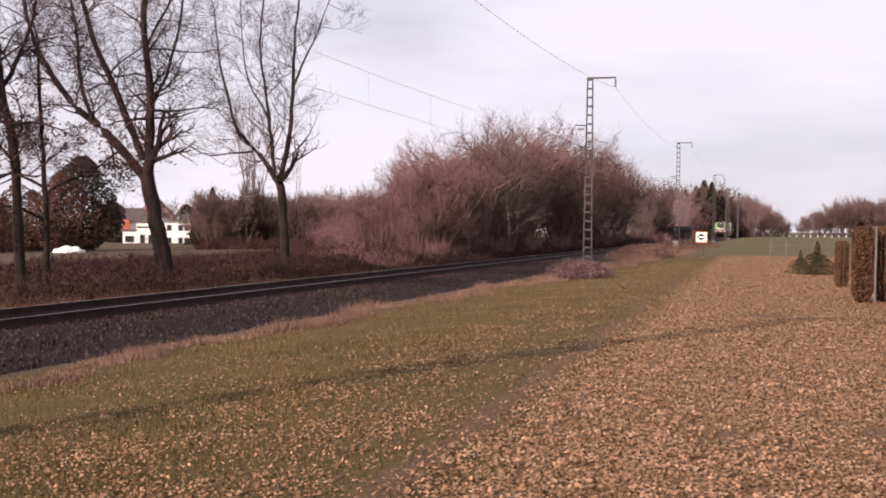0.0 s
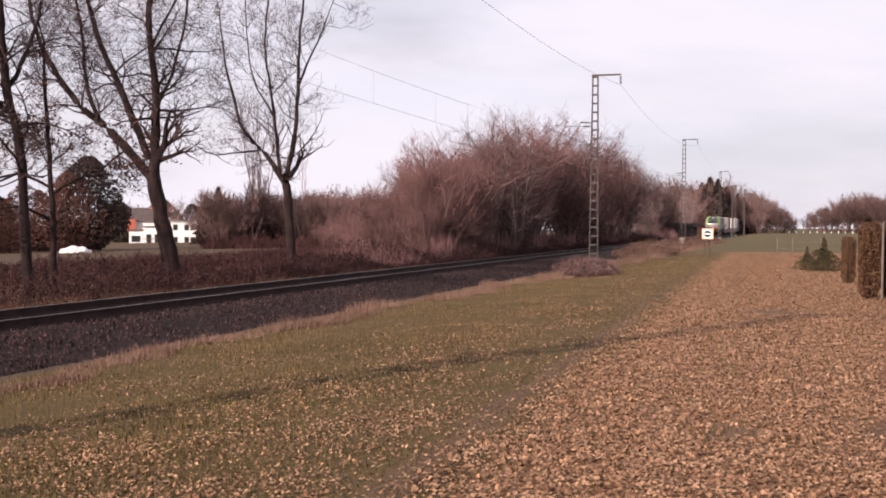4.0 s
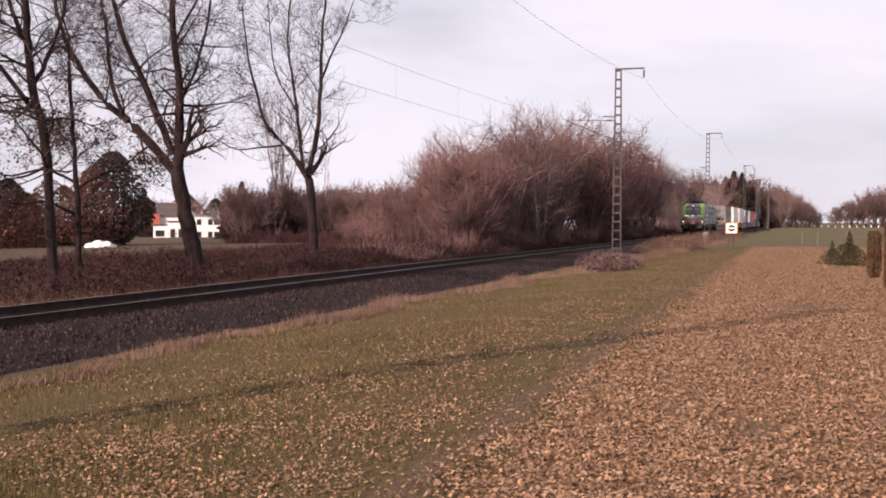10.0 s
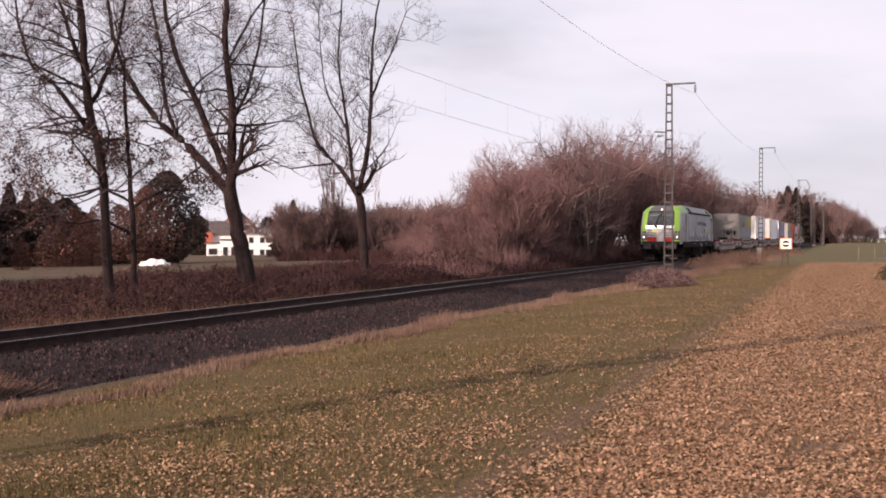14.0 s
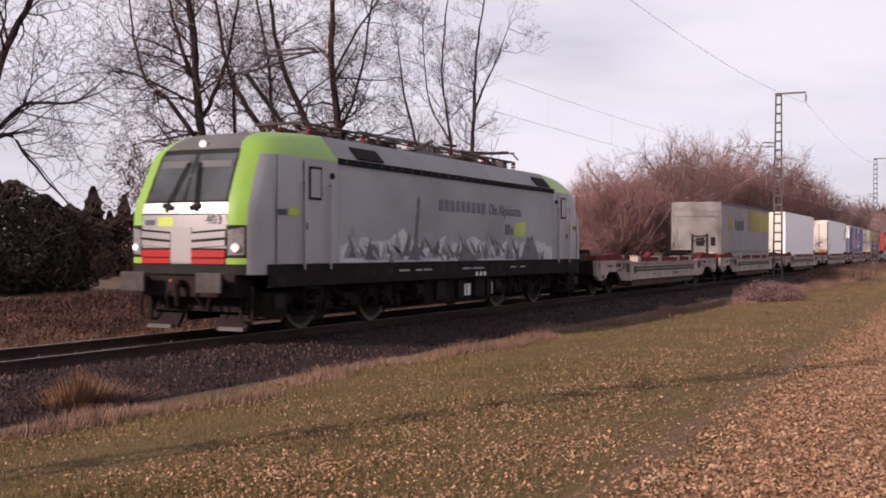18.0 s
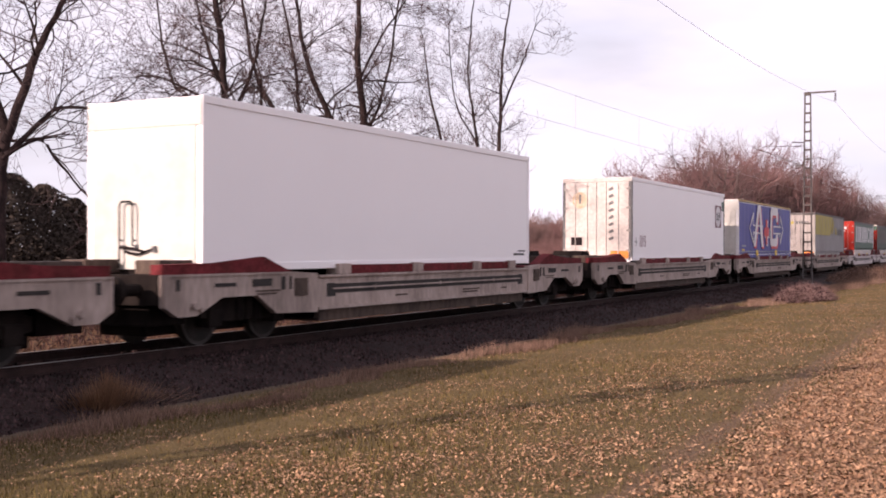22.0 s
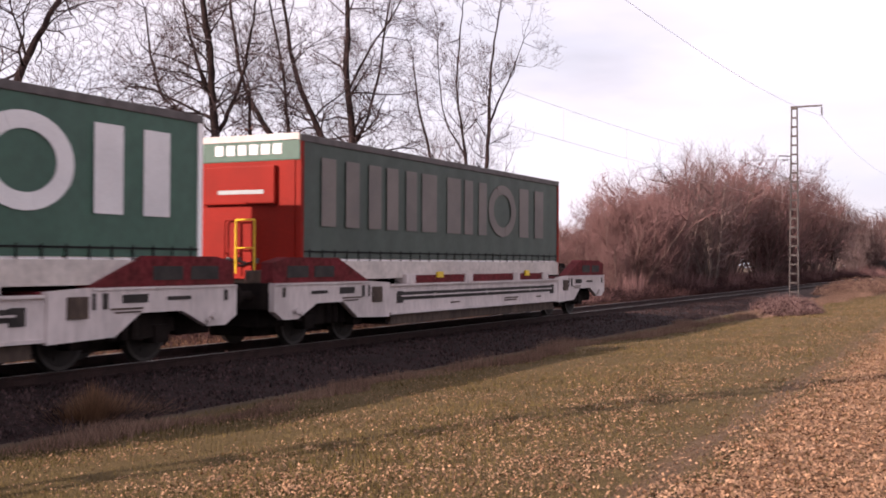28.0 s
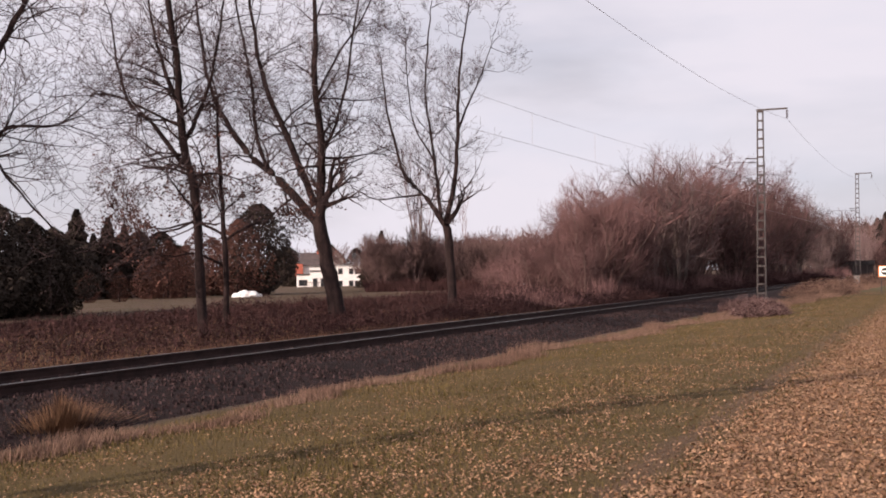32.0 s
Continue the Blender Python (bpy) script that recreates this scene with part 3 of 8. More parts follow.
        verts += [(TRACK_X - 1.3, y - 0.13, -0.168), (TRACK_X + 1.3, y - 0.13, -0.168), (TRACK_X + 1.3, y + 0.13, -0.168), (TRACK_X - 1.3, y + 0.13, -0.168),
                  (TRACK_X - 1.3, y - 0.13, -0.3), (TRACK_X + 1.3, y - 0.13, -0.3), (TRACK_X + 1.3, y + 0.13, -0.3), (TRACK_X - 1.3, y + 0.13, -0.3)]
        faces += [(i, i + 1, i + 2, i + 3), (i, i + 4, i + 5, i + 1), (i + 1, i + 5, i + 6, i + 2), (i + 2, i + 6, i + 7, i + 3), (i + 3, i + 7, i + 4, i)]
    tagged(raw("sleeper_row", verts, faces, M["sleeper"], tr), kind="stuff")


make_track()

# ---- trees ----


class Wood:
    """Collects tapered branches as tubes."""

    def __init__(self):
        self.v, self.f, self.ends = [], [], []

    def limb(self, pts, radii, sides):
        base = len(self.v)
        n = len(pts)
        for i, p in enumerate(pts):
            d = (pts[min(i + 1, n - 1)] - pts[max(i - 1, 0)])
            d = d.normalized() if d.length > 1e-6 else Vector((0, 0, 1))
            u = d.orthogonal().normalized()
            w = d.cross(u)
            for k in range(sides):
                a = 2 * math.pi * k / sides
                self.v.append(p + radii[i] * (math.cos(a) * u + math.sin(a) * w))
        for i in range(n - 1):
            for k in range(sides):
                k2 = (k + 1) % sides
                self.f.append((base + i * sides + k, base + i * sides + k2, base + (i + 1) * sides + k2, base + (i + 1) * sides + k))


def sprout(rng, wood, twigs, p, d, length, r, level, spread=0.9, lift=0.25, kids=5, droop=0.0, thin=1.0):
    """A branch with its side branches; thick ones go to wood, thin ones to twigs."""
    n = 5 if level < 2 else 4 if level == 2 else 3
    pts, rad = [p.copy()], [r]
    step = length / (n - 1)
    for i in range(1, n):
        d = (d + Vector((rng.uniform(-1, 1), rng.uniform(-1, 1), rng.uniform(-1, 1))) * (0.24 if thin > 1.0 else 0.36) + Vector((0, 0, lift * 0.28 - droop * 0.2))).normalized()
        p = p + d * step
        pts.append(p.copy())
        rad.append(max(r * (1 - 0.75 * i / (n - 1)), (0.0034 if thin > 1.0 else 0.0048) * thin))
    (wood if level < 2 else twigs).limb(pts, rad, 5 if level < 1 else 4 if level < 2 else 3)
    if level >= 4 or length < 0.22:
        twigs.ends.append((pts[-1], d))
        return
    for _ in range(kids if level < 3 else max(2, kids - 2)):
        t = rng.uniform(0.18, 1.0)
        i = min(int(t * (n - 1)), n - 2)
        q = pts[i].lerp(pts[i + 1], t * (n - 1) - i)
        along = (pts[i + 1] - pts[i]).normalized()
        side = Vector((rng.uniform(-1, 1), rng.uniform(-1, 1), rng.uniform(-0.5, 0.8)))
        side = (side - side.dot(along) * along)
        side = side.normalized() if side.length > 1e-4 else along.orthogonal().normalized()
        d2 = (along * (1 - spread * 0.45) + side * spread).normalized()
        sprout(rng, wood, twigs, q, d2, length * (rng.uniform(0.42, 0.62) if thin > 1.0 else rng.uniform(0.45, 0.72)), max(rad[i] * (0.55 if thin > 1.0 else 0.62), 0.005 * thin), level + 1, spread, lift, kids, droop, thin)


def smooth_path(pts, k=3):
    """More points along a hand-laid limb."""
    out = []
    for i in range(len(pts) - 1):
        a, b = pts[max(i - 1, 0)], pts[i]
        c, d = pts[i + 1], pts[min(i + 2, len(pts) - 1)]
        for j in range(k):
            t = j / k
            out.append(0.5 * ((2 * b) + (c - a) * t + (2 * a - 5 * b + 4 * c - d) * t * t + (3 * b - a - 3 * c + d) * t ** 3))
    out.append(pts[-1])
    return out


def limb_tree(name, m, limbs, label, seed, kids=6, branch=2.6, density=1.0, leaves=0, droop=0.0, lift=0.3, step_len=0.55):
    """A bare tree: limbs are (start radius, end radius, [(across, height), ...]) laid by hand; the rest grows on them."""
    rng = random.Random(seed)
    root = thing(name, m, label, "tree")
    wood, twigs = Wood(), Wood()
    for r0, r1, flat in limbs:
        depth = rng.uniform(-0.5, 0.5)
        n = len(flat)
        pts = [Vector((a, depth * (i / max(n - 1, 1)) * 2.4, z)) for i, (a, z) in enumerate(flat)]
        pts = smooth_path(pts, 4)
        pts = [p + Vector((rng.uniform(-1, 1), rng.uniform(-1, 1), 0)) * 0.03 for p in pts]
        rad = [(r0 + (r1 - r0) * (i / (len(pts) - 1)) ** 0.8) * rng.uniform(0.9, 1.1) for i in range(len(pts))]
        wood.limb(pts, rad, 11)
        total = sum((pts[i + 1] - pts[i]).length for i in range(len(pts) - 1))
        cnt = int(total / step_len * density * 0.85)
        for _ in range(cnt):
            t = rng.uniform(0.12, 1.0)
            i = min(int(t * (len(pts) - 1)), len(pts) - 2)
            p = pts[i].lerp(pts[i + 1], rng.random())
            if p.z < 3.4 or rad[i] > 0.17:
                continue
            along = (pts[i + 1] - pts[i]).normalized()
            side = Vector((rng.uniform(-1, 1), rng.uniform(-1, 1), rng.uniform(-0.6, 0.6)))
            d = (along * 0.55 + side.normalized() * 0.85).normalized()
            sprout(rng, wood, twigs, p, d, branch * rng.uniform(0.55, 1.1) * (1.15 - 0.5 * t), max(rad[i] * 0.42, 0.02), 1, 0.85, lift, kids, droop)
        sprout(rng, wood, twigs, pts[-1], (pts[-1] - pts[-2]).normalized(), branch * 0.9, r1, 1, 0.7, 0.4, kids)
    raw("trunk", wood.v, wood.f, M["bark"], root, smooth=True)
    raw("crown", twigs.v, twigs.f, M["twig"], root, "fine bare twigs")
    if leaves:
        arr = []
        for p, d in rng.sample(twigs.ends, min(leaves, len(twigs.ends))):
            if p.z > 6.2:
                continue
            for _ in range(3):
                c = p + Vector((rng.uniform(-1, 1), rng.uniform(-1, 1), rng.uniform(-1, 0.4))) * 0.12
                u = Vector((rng.uniform(-1, 1), rng.uniform(-1, 1), rng.uniform(-1, 1))).normalized() * rng.uniform(0.03, 0.06)
                w = u.orthogonal().normalized() * rng.uniform(0.03, 0.05)
                arr.append((c - u, c + w, c + u, c - w))
        quads("withered_leaves", arr, M["oak_leaf"], root, "withered brown leaves still hanging")
    return root


def facing(az, dist, z=-0.5):
    """A pose whose x runs across the view at that bearing from the viewer."""
    return pose(-dist * math.sin(az), dist * math.cos(az), z, 0, 0, math.degrees(az))


# the row of large trees behind the track
limb_tree("tree", facing(0.553, 40), [
    (0.343, 0.224, [(0.5, -0.3), (0.26, 1.2), (-0.04, 2.6), (-0.25, 3.9)]),
    (0.195, 0.04, [(-0.2, 3.6), (-0.95, 4.5), (-1.95, 5.6), (-2.6, 6.1), (-3.5, 7.3), (-4.1, 8.5), (-4.45, 10.0), (-4.7, 12.0)]),
    (0.203, 0.04, [(-0.25, 3.8), (-0.2, 4.9), (-0.2, 7.0), (-0.4, 9.1), (-0.35, 11.2), (-0.5, 13.5), (-0.4, 15.5)]),
    (0.156, 0.032, [(-0.4, 4.4), (-0.85, 5.6), (-1.45, 7.0), (-2.2, 8.8), (-2.5, 10.2), (-2.8, 12.2), (-3.0, 14.5)]),
    (0.0858, 0.024, [(-2.1, 5.7), (-2.55, 7.2), (-2.7, 9.0), (-3.1, 11.0), (-3.4, 13.0)]),
    (0.0702, 0.024, [(-0.2, 6.2), (0.35, 7.4), (0.8, 9.2), (1.1, 11.5), (1.5, 13.5)]),
    (0.0546, 0.016, [(-0.3, 8.5), (0.5, 10.0), (1.3, 11.2), (2.0, 12.8)]),
], "tall bare deciduous tree, forked low, beside the railway", 11, kids=5, droop=0.6, density=1.2, lift=0.25)
limb_tree("tree", facing(0.440, 49), [
    (0.228, 0.176, [(0.15, -0.3), (0.05, 1.6), (-0.1, 3.6), (-0.2, 4.1)]),
    (0.122, 0.024, [(-0.2, 4.0), (-1.1, 5.3), (-2.0, 6.3), (-2.5, 7.9), (-2.9, 9.7), (-3.1, 11.7)]),
    (0.137, 0.024, [(-0.2, 4.0), (0.2, 5.8), (0.35, 7.9), (0.42, 9.9), (0.6, 12.0), (0.9, 13.9)]),
    (0.0912, 0.024, [(-0.4, 4.4), (-0.6, 6.4), (-0.85, 8.2), (-1.1, 10.2), (-0.95, 12.5), (-0.8, 14.2)]),
    (0.0456, 0.016, [(-1.3, 5.4), (-2.3, 5.3), (-3.3, 5.2), (-4.1, 5.6)]),
    (0.0608, 0.016, [(0.35, 8.2), (0.9, 9.6), (1.5, 10.9), (1.9, 12.2)]),
    (0.0456, 0.016, [(-0.6, 6.8), (-1.6, 8.6), (-1.9, 10.6), (-2.0, 12.8)]),
], "bare deciduous tree with a high fork beside the railway", 12, kids=4, branch=1.9, density=1.4, lift=0.45)
limb_tree("tree", facing(0.6655, 33.8), [
    (0.16, 0.08, [(0.1, -0.3), (0.0, 2.0), (-0.15, 4.3), (-0.5, 5.8), (-0.6, 7.1), (-0.7, 8.5), (-0.9, 9.9), (-1.1, 12.0)]),
    (0.08, 0.024, [(-0.5, 5.3), (-1.4, 6.5), (-2.1, 7.2), (-2.5, 8.5), (-2.7, 10.0)]),
    (0.072, 0.024, [(-0.6, 7.0), (-1.1, 8.3), (-1.4, 9.6), (-1.6, 11.0)]),
    (0.072, 0.024, [(-0.45, 6.0), (0.0, 6.9), (0.35, 8.0), (0.6, 9.4), (0.8, 11.0)]),
    (0.048, 0.016, [(-0.5, 6.4), (-1.6, 6.9), (-2.6, 7.3), (-3.3, 7.2)]),
], "slender bare tree with fine drooping twigs", 13, kids=4, branch=2.6, droop=0.5, density=1.6)
limb_tree("tree", facing(0.642, 35.0), [
    (0.11, 0.04, [(0.0, -0.3), (-0.05, 2.2), (-0.15, 4.2), (-0.25, 5.8), (-0.3, 7.4)]),
    (0.05, 0.02, [(-0.1, 3.2), (-1.0, 3.6), (-2.0, 3.4), (-2.7, 3.6)]),
    (0.05, 0.02, [(-0.1, 3.0), (0.7, 3.5), (1.4, 3.6)]),
    (0.05, 0.02, [(-0.1, 2.2), (-0.9, 2.6), (-1.6, 2.5)]),
], "young oak that keeps its withered brown leaves", 14, kids=6, branch=1.7, leaves=1300, density=0.9)
limb_tree("tree", facing(0.875, 27), [
    (0.221, 0.136, [(0.0, -0.3), (0.05, 1.8), (0.1, 3.6), (0.25, 4.9)]),
    (0.119, 0.034, [(0.2, 4.6), (0.8, 6.4), (1.3, 7.6), (1.9, 8.9), (2.2, 10.5)]),
    (0.0765, 0.017, [(0.2, 4.3), (0.95, 5.1), (1.4, 5.5), (2.3, 5.6), (3.0, 5.9)]),
    (0.051, 0.017, [(0.15, 4.2), (0.9, 4.7), (1.3, 4.3), (1.9, 3.6), (2.4, 3.0)]),
    (0.102, 0.0255, [(0.25, 4.8), (-0.3, 7.0), (-0.6, 9.5), (-0.4, 12.0)]),
], "spreading bare tree beside the railway", 15, kids=4, branch=2.6, droop=0.3, density=1.7)


def bush_tree(name, h, seed, stems, lean, pale, label):
    """A bare bushy tree of many stems, of height h."""
    rng = random.Random(seed)
    root = thing(name, pose(0, 0, -50), label, "tree")
    wood, twigs = Wood(), Wood()
    for k in range(stems):
        a = 2 * math.pi * (k + rng.random()) / stems
        d = Vector((math.cos(a) * lean, math.sin(a) * lean, 1)).normalized()
        p = Vector((math.cos(a), math.sin(a), 0)) * rng.uniform(0.05, 0.4)
        length = h * rng.uniform(0.55, 0.8)
        n = 6
        pts, rad, r = [p.copy()], [], 0.013 * h * rng.uniform(0.6, 1.0)
        for i in range(1, n):
            d = (d + Vector((rng.uniform(-1, 1), rng.uniform(-1, 1), 0.55)) * 0.17).normalized()
            p = p + d * length / (n - 1)
            pts.append(p.copy())
        rad = [r * (1 - 0.75 * i / (n - 1)) for i in range(n)]
        wood.limb(pts, rad, 5)
        for _ in range(10):
            t = rng.uniform(0.2, 1.0)
            i = min(int(t * (n - 1)), n - 2)
            q = pts[i].lerp(pts[i + 1], rng.random())
            side = Vector((rng.uniform(-1, 1), rng.uniform(-1, 1), rng.uniform(-0.1, 1.0))).normalized()
            sprout(rng, wood, twigs, q, side, h * rng.uniform(0.14, 0.26), r * 0.4, 2, 0.75, 0.38, 6, 0.0, 1.3)
    raw("trunk", wood.v, wood.f, M["pale_bark"] if pale else M["stem"], root, "thin pale stems" if pale else "")
    raw("crown", twigs.v, twigs.f, M["thicket_red"] if seed in (21, 23) else M["thicket"], root, "haze of reddish-brown bare twigs")
    return root


def scatter_copies(protos, spots, group):
    """Places every proto's copies; the first spot of each takes the proto itself."""
    used = set()
    for k, (x, y, h, rz, *kind) in enumerate(spots):
        ob, h0 = protos[kind[0] if kind else k % len(protos)]
        m = pose(x, y, ground_z(x, y) - 0.05, 0, 0, rz) @ Matrix.Scale(h / h0, 4)
        if ob not in used:
            used.add(ob)
            ob.matrix_basis = m
            tagged(ob, group=group)
        else:
            c = copy_thing(ob, m)
            c.scale = (h / h0,) * 3
            tagged(c, group=group)


def make_thicket():
    rng = random.Random(3)
    protos = [(bush_tree("tree", 10.0, s, st, le, pale, lab), 10.0) for s, st, le, pale, lab in (
        (21, 9, 0.36, False, "bare bushy tree of many stems in the thicket"),
        (22, 7, 0.32, True, "bare tree with pale thin stems in the thicket"),
        (23, 10, 0.45, False, "broad bare bush with reddish twigs in the thicket"),
        (24, 4, 0.13, True, "upright bare birch-like tree with pale stems"),
        (26, 6, 0.2, True, "slim bare tree of upright pale stems in the thicket"),
    )]
    spots = []
    for k in range(88):
        # bearing in degrees from the track's line, and how high the crowns rise at it
        a = 5.7 + 12.9 * rng.random() ** 0.9
        rise = float(np.interp(a, [5.7, 6.2, 7.5, 10.1, 12.9, 15.6, 17.2, 18.6], [2.5, 2.9, 4.15, 5.5, 6.35, 5.9, 5.3, 3.1]))
        x = -18.7 - 9.0 * rng.random() ** 1.4
        y = -x / math.tan(radians(a))
        d = math.hypot(x, y)
        h = (2.15 + d * math.tan(radians(rise))) / 0.955 * rng.choice((0.62, 0.78, 0.9, 0.98, 1.06))
        spots.append((x, y, h, rng.uniform(0, 360), rng.choice((0, 2)) if a > 15.8 else k % 5))
    # lower bushes that trail off from the thicket towards the field
    for k in range(30):
        a = 18.3 + 4.9 * (k + rng.random()) / 30
        d = rng.uniform(63, 84)
        h = (2.3 + d * math.tan(radians(float(np.interp(a, [18.3, 20.4, 21.8, 23.2], [3.4, 2.7, 1.9, 1.1]))))) * rng.choice((0.62, 0.8, 0.95))
        spots.append((-d * math.sin(radians(a)), d * math.cos(radians(a)), h, rng.uniform(0, 360), rng.choice((0, 2))))
    for k in range(26):
        y = 200 + 160 * rng.random()
        x = -19.0 - rng.random() * 20
        spots.append((x, y, rng.uniform(10, 15), rng.uniform(0, 360)))
    scatter_copies(protos, spots, "trees of the thicket along the track")
    # undergrowth between the stems
    r2 = np.random.default_rng(33)
    n = 30000
    y = 48 + 150 * r2.random(n) ** 1.5
    x = -17.2 - 5.0 * r2.random(n) ** 1.6
    z = np.interp(x, [-60, -26, -16.2], [-1.15, -0.5, -0.5])
    tall = r2.uniform(0.3, 1.0, n) * (1.0 + 0.8 * np.sin(y * 0.31) * np.sin(y * 0.83 + x)) * np.interp(y, [48, 60, 200], [0.9, 1.3, 1.5])
    foot = np.stack([x, y, z], -1)
    tip = foot + np.stack([r2.normal(0, 0.3, n), r2.normal(0, 0.3, n), tall], -1)
    turn = r2.random(n) * 6.283
    wide = np.stack([np.cos(turn), np.sin(turn), 0 * turn], -1) * r2.uniform(0.012, 0.035, n)[:, None]
    tagged(quads("undergrowth", np.stack([foot - wide, foot + wide, tip], 1), M["thicket_red"], sides=3), "reddish-brown undergrowth at the foot of the thicket", "undergrowth", kind="stuff")


make_thicket()

# ---- low growth ----


def blades(rng, n, xs, ys, height, width, lean=0.5):
    """Thin upright triangles on the ground at xs, ys."""
    z = np.interp(xs, [-60, -26, -16.2, -15.3, -14.7, -11.3, -9.9, -9.2, -4.5, 0, 60], [-1.15, -0.5, -0.5, -0.2, -0.17, -0.17, -0.43, -0.35, -0.04, 0, 0])
    a = rng.random(n) * 6.283
    u = np.stack([np.cos(a), np.sin(a), np.zeros(n)], -1) * width[:, None] / 2
    b = rng.random(n) * 6.283
    tip = np.stack([np.cos(b) * lean * height * rng.random(n), np.sin(b) * lean * height * rng.random(n), height], -1)
    p = np.stack([xs, ys, z - 0.01], -1)
    return np.stack([p - u, p + u, p + tip], 1)


def make_low_growth():
    rng = np.random.default_rng(2)
    # fallen leaves: thick towards the gardens, thin on the turf
    n = 1050000
    y = 4.5 + 70 * rng.random(n) ** 2.1
    x = -9.2 + 16 * rng.random(n)
    off = x + 2.2 + 0.02 * y + 0.08 * np.sin(y * 1.9) + 0.06 * np.sin(y * 4.3 + x)
    keep_p = np.interp(off, [-7, -3, -1.3, -0.5, -0.2, 0.06, 0.2, 1.0, 9], [0.09, 0.22, 0.45, 0.36, 0.16, 0.18, 0.85, 1.0, 0.9])
    keep_p = keep_p * np.interp(y, [14, 25, 60], [1.0, 0.75, 0.5])
    for px, py, pr in BARE:
        keep_p = np.where(np.hypot(x - px, (y - py) * 0.6) < pr * rng.uniform(0.5, 1.0, n), keep_p * 0.2, keep_p)
    patch = np.array([noise.noise(Vector((a * 0.8, b * 0.8, 9))) for a, b in zip(x, y)])
    keep_p = keep_p * np.clip(0.8 + np.interp(off, [-1, 0.6], [1.4, 0.6]) * patch, 0.12, 1.6)
    k = rng.random(n) < keep_p
    x, y = x[k], y[k]
    n = len(x)
    z = np.interp(x, [-9.2, -4.5, 0, 60], [-0.35, -0.04, 0, 0]) + 0.026
    a = rng.random(n) * 6.283
    tilt = rng.normal(0, 0.38, (n, 2))
    s = (0.009 + 0.013 * rng.random(n)) * np.interp(x, [-9, -3.2, -1.6, 7], [0.65, 0.8, 1.0, 1.0])
    u = np.stack([np.cos(a), np.sin(a), tilt[:, 0]], -1) * s[:, None]
    w = np.stack([-np.sin(a), np.cos(a), tilt[:, 1]], -1) * (s * rng.uniform(0.5, 0.9, n))[:, None]
    p = np.stack([x, y, z], -1)
    tagged(quads("fallen_leaves", np.stack([p - u, p + w, p + u, p - w], 1), M["leaf"]), "dry tan and orange fallen leaves on the grass", "leaves", kind="stuff")
    # short turf
    n = 230000
    y = 4.5 + 60 * rng.random(n) ** 2.2
    x = -9.4 + 14 * rng.random(n)
    k = rng.random(n) < np.interp(x, [-9.4, -3.6, -2.9, -2.2, -1.5, 5], [1, 0.9, 0.35, 0.4, 0.35, 0.25])
    x, y = x[k], y[k]
    n = len(x)
    tagged(quads("turf", blades(rng, n, x, y, rng.uniform(0.03, 0.075, n), rng.uniform(0.006, 0.013, n)), M["blade"], sides=3), "short dull green winter turf", "grass", kind="stuff")
    # straw-coloured verge along the ballast
    n = 52000
    y = 2 + 110 * rng.random(n) ** 1.5
    wide = np.interp(y, [2, 30, 45, 60, 110], [0.7, 0.8, 1.7, 2.0, 2.6])
    edge = -8.65 + 0.35 * np.sin(y * 0.7) + 0.2 * np.sin(y * 2.3 + 1) + np.interp(y, [2, 25, 45, 110], [0, 0.3, 1.6, 2.6])
    x = edge - wide * rng.random(n) ** 0.8
    tall = np.clip(0.16 + 0.22 * np.array([noise.noise(Vector((b * 0.6, a * 1.2, 4))) for a, b in zip(x, y)]) + 0.16 * np.exp(-((y - 10.2) / 1.1) ** 2) * (x < -9.7), 0.07, 0.5) * np.interp(y, [2, 40, 60], [0.6, 0.9, 1.5])
    arr = blades(rng, n, x, y, tall * rng.uniform(0.6, 1.5, n), rng.uniform(0.006, 0.016, n), 0.7)
    tagged(quads("dry_grass", arr, M["straw"], sides=3), "straw-coloured dry grass along the ballast", "grass", kind="stuff")
    # tufts: one tall clump and the shrubby patch by the mast
    n = 1500
    t = thing("grass_tuft", pose(-10.25, 10.3, ground_z(-10.2, 10)), "tall dry ochre grass tuft at the edge of the ballast", "grass tuft")
    r = np.abs(rng.normal(0, 0.42, n))
    a = rng.random(n) * 6.283
    h = rng.uniform(0.25, 0.6, n) * np.exp(-r)
    u = np.stack([np.cos(a + 1.57), np.sin(a + 1.57), 0 * a], -1) * 0.007
    p = np.stack([r * np.cos(a) * 0.45, r * np.sin(a), 0 * a], -1)
    tip = p + np.stack([np.cos(a) * r * 0.6 + rng.normal(0, 0.08, n), np.sin(a) * r * 0.6 + rng.normal(0, 0.08, n), h], -1)
    quads("blade_tuft", np.stack([p - u, p + u, tip], 1), M["ochre"], t, sides=3)
    for (bx, by, bw, bh, name) in ((-6.7, 40.6, 1.0, 0.55, "bramble"), (-7.9, 46.0, 1.3, 0.6, "bramble"), (-8.2, 72, 2.4, 0.9, "bramble"), (-8.8, 84, 2.5, 1.0, "bramble"), (-8.6, 100, 3.0, 1.1, "bramble"), (-8.4, 120, 3.0, 1.1, "bramble")):
        b = thing("bramble_bush", pose(bx, by, ground_z(bx, by)), "low tangled reddish-brown bramble bush by the track", "bush", "brambles by the track")
        n = 3400
        a = rng.random(n) * 6.283
        r = bw * np.sqrt(rng.random(n))
        p = np.stack([r * np.cos(a), r * np.sin(a) * 1.6, bh * rng.random(n) * np.sqrt(np.clip(1 - (r / bw) ** 2, 0.05, 1))], -1)
        d = rng.normal(0, 1, (n, 3))
        d /= np.linalg.norm(d, axis=1)[:, None]
        e = np.cross(d, rng.normal(0, 1, (n, 3)))
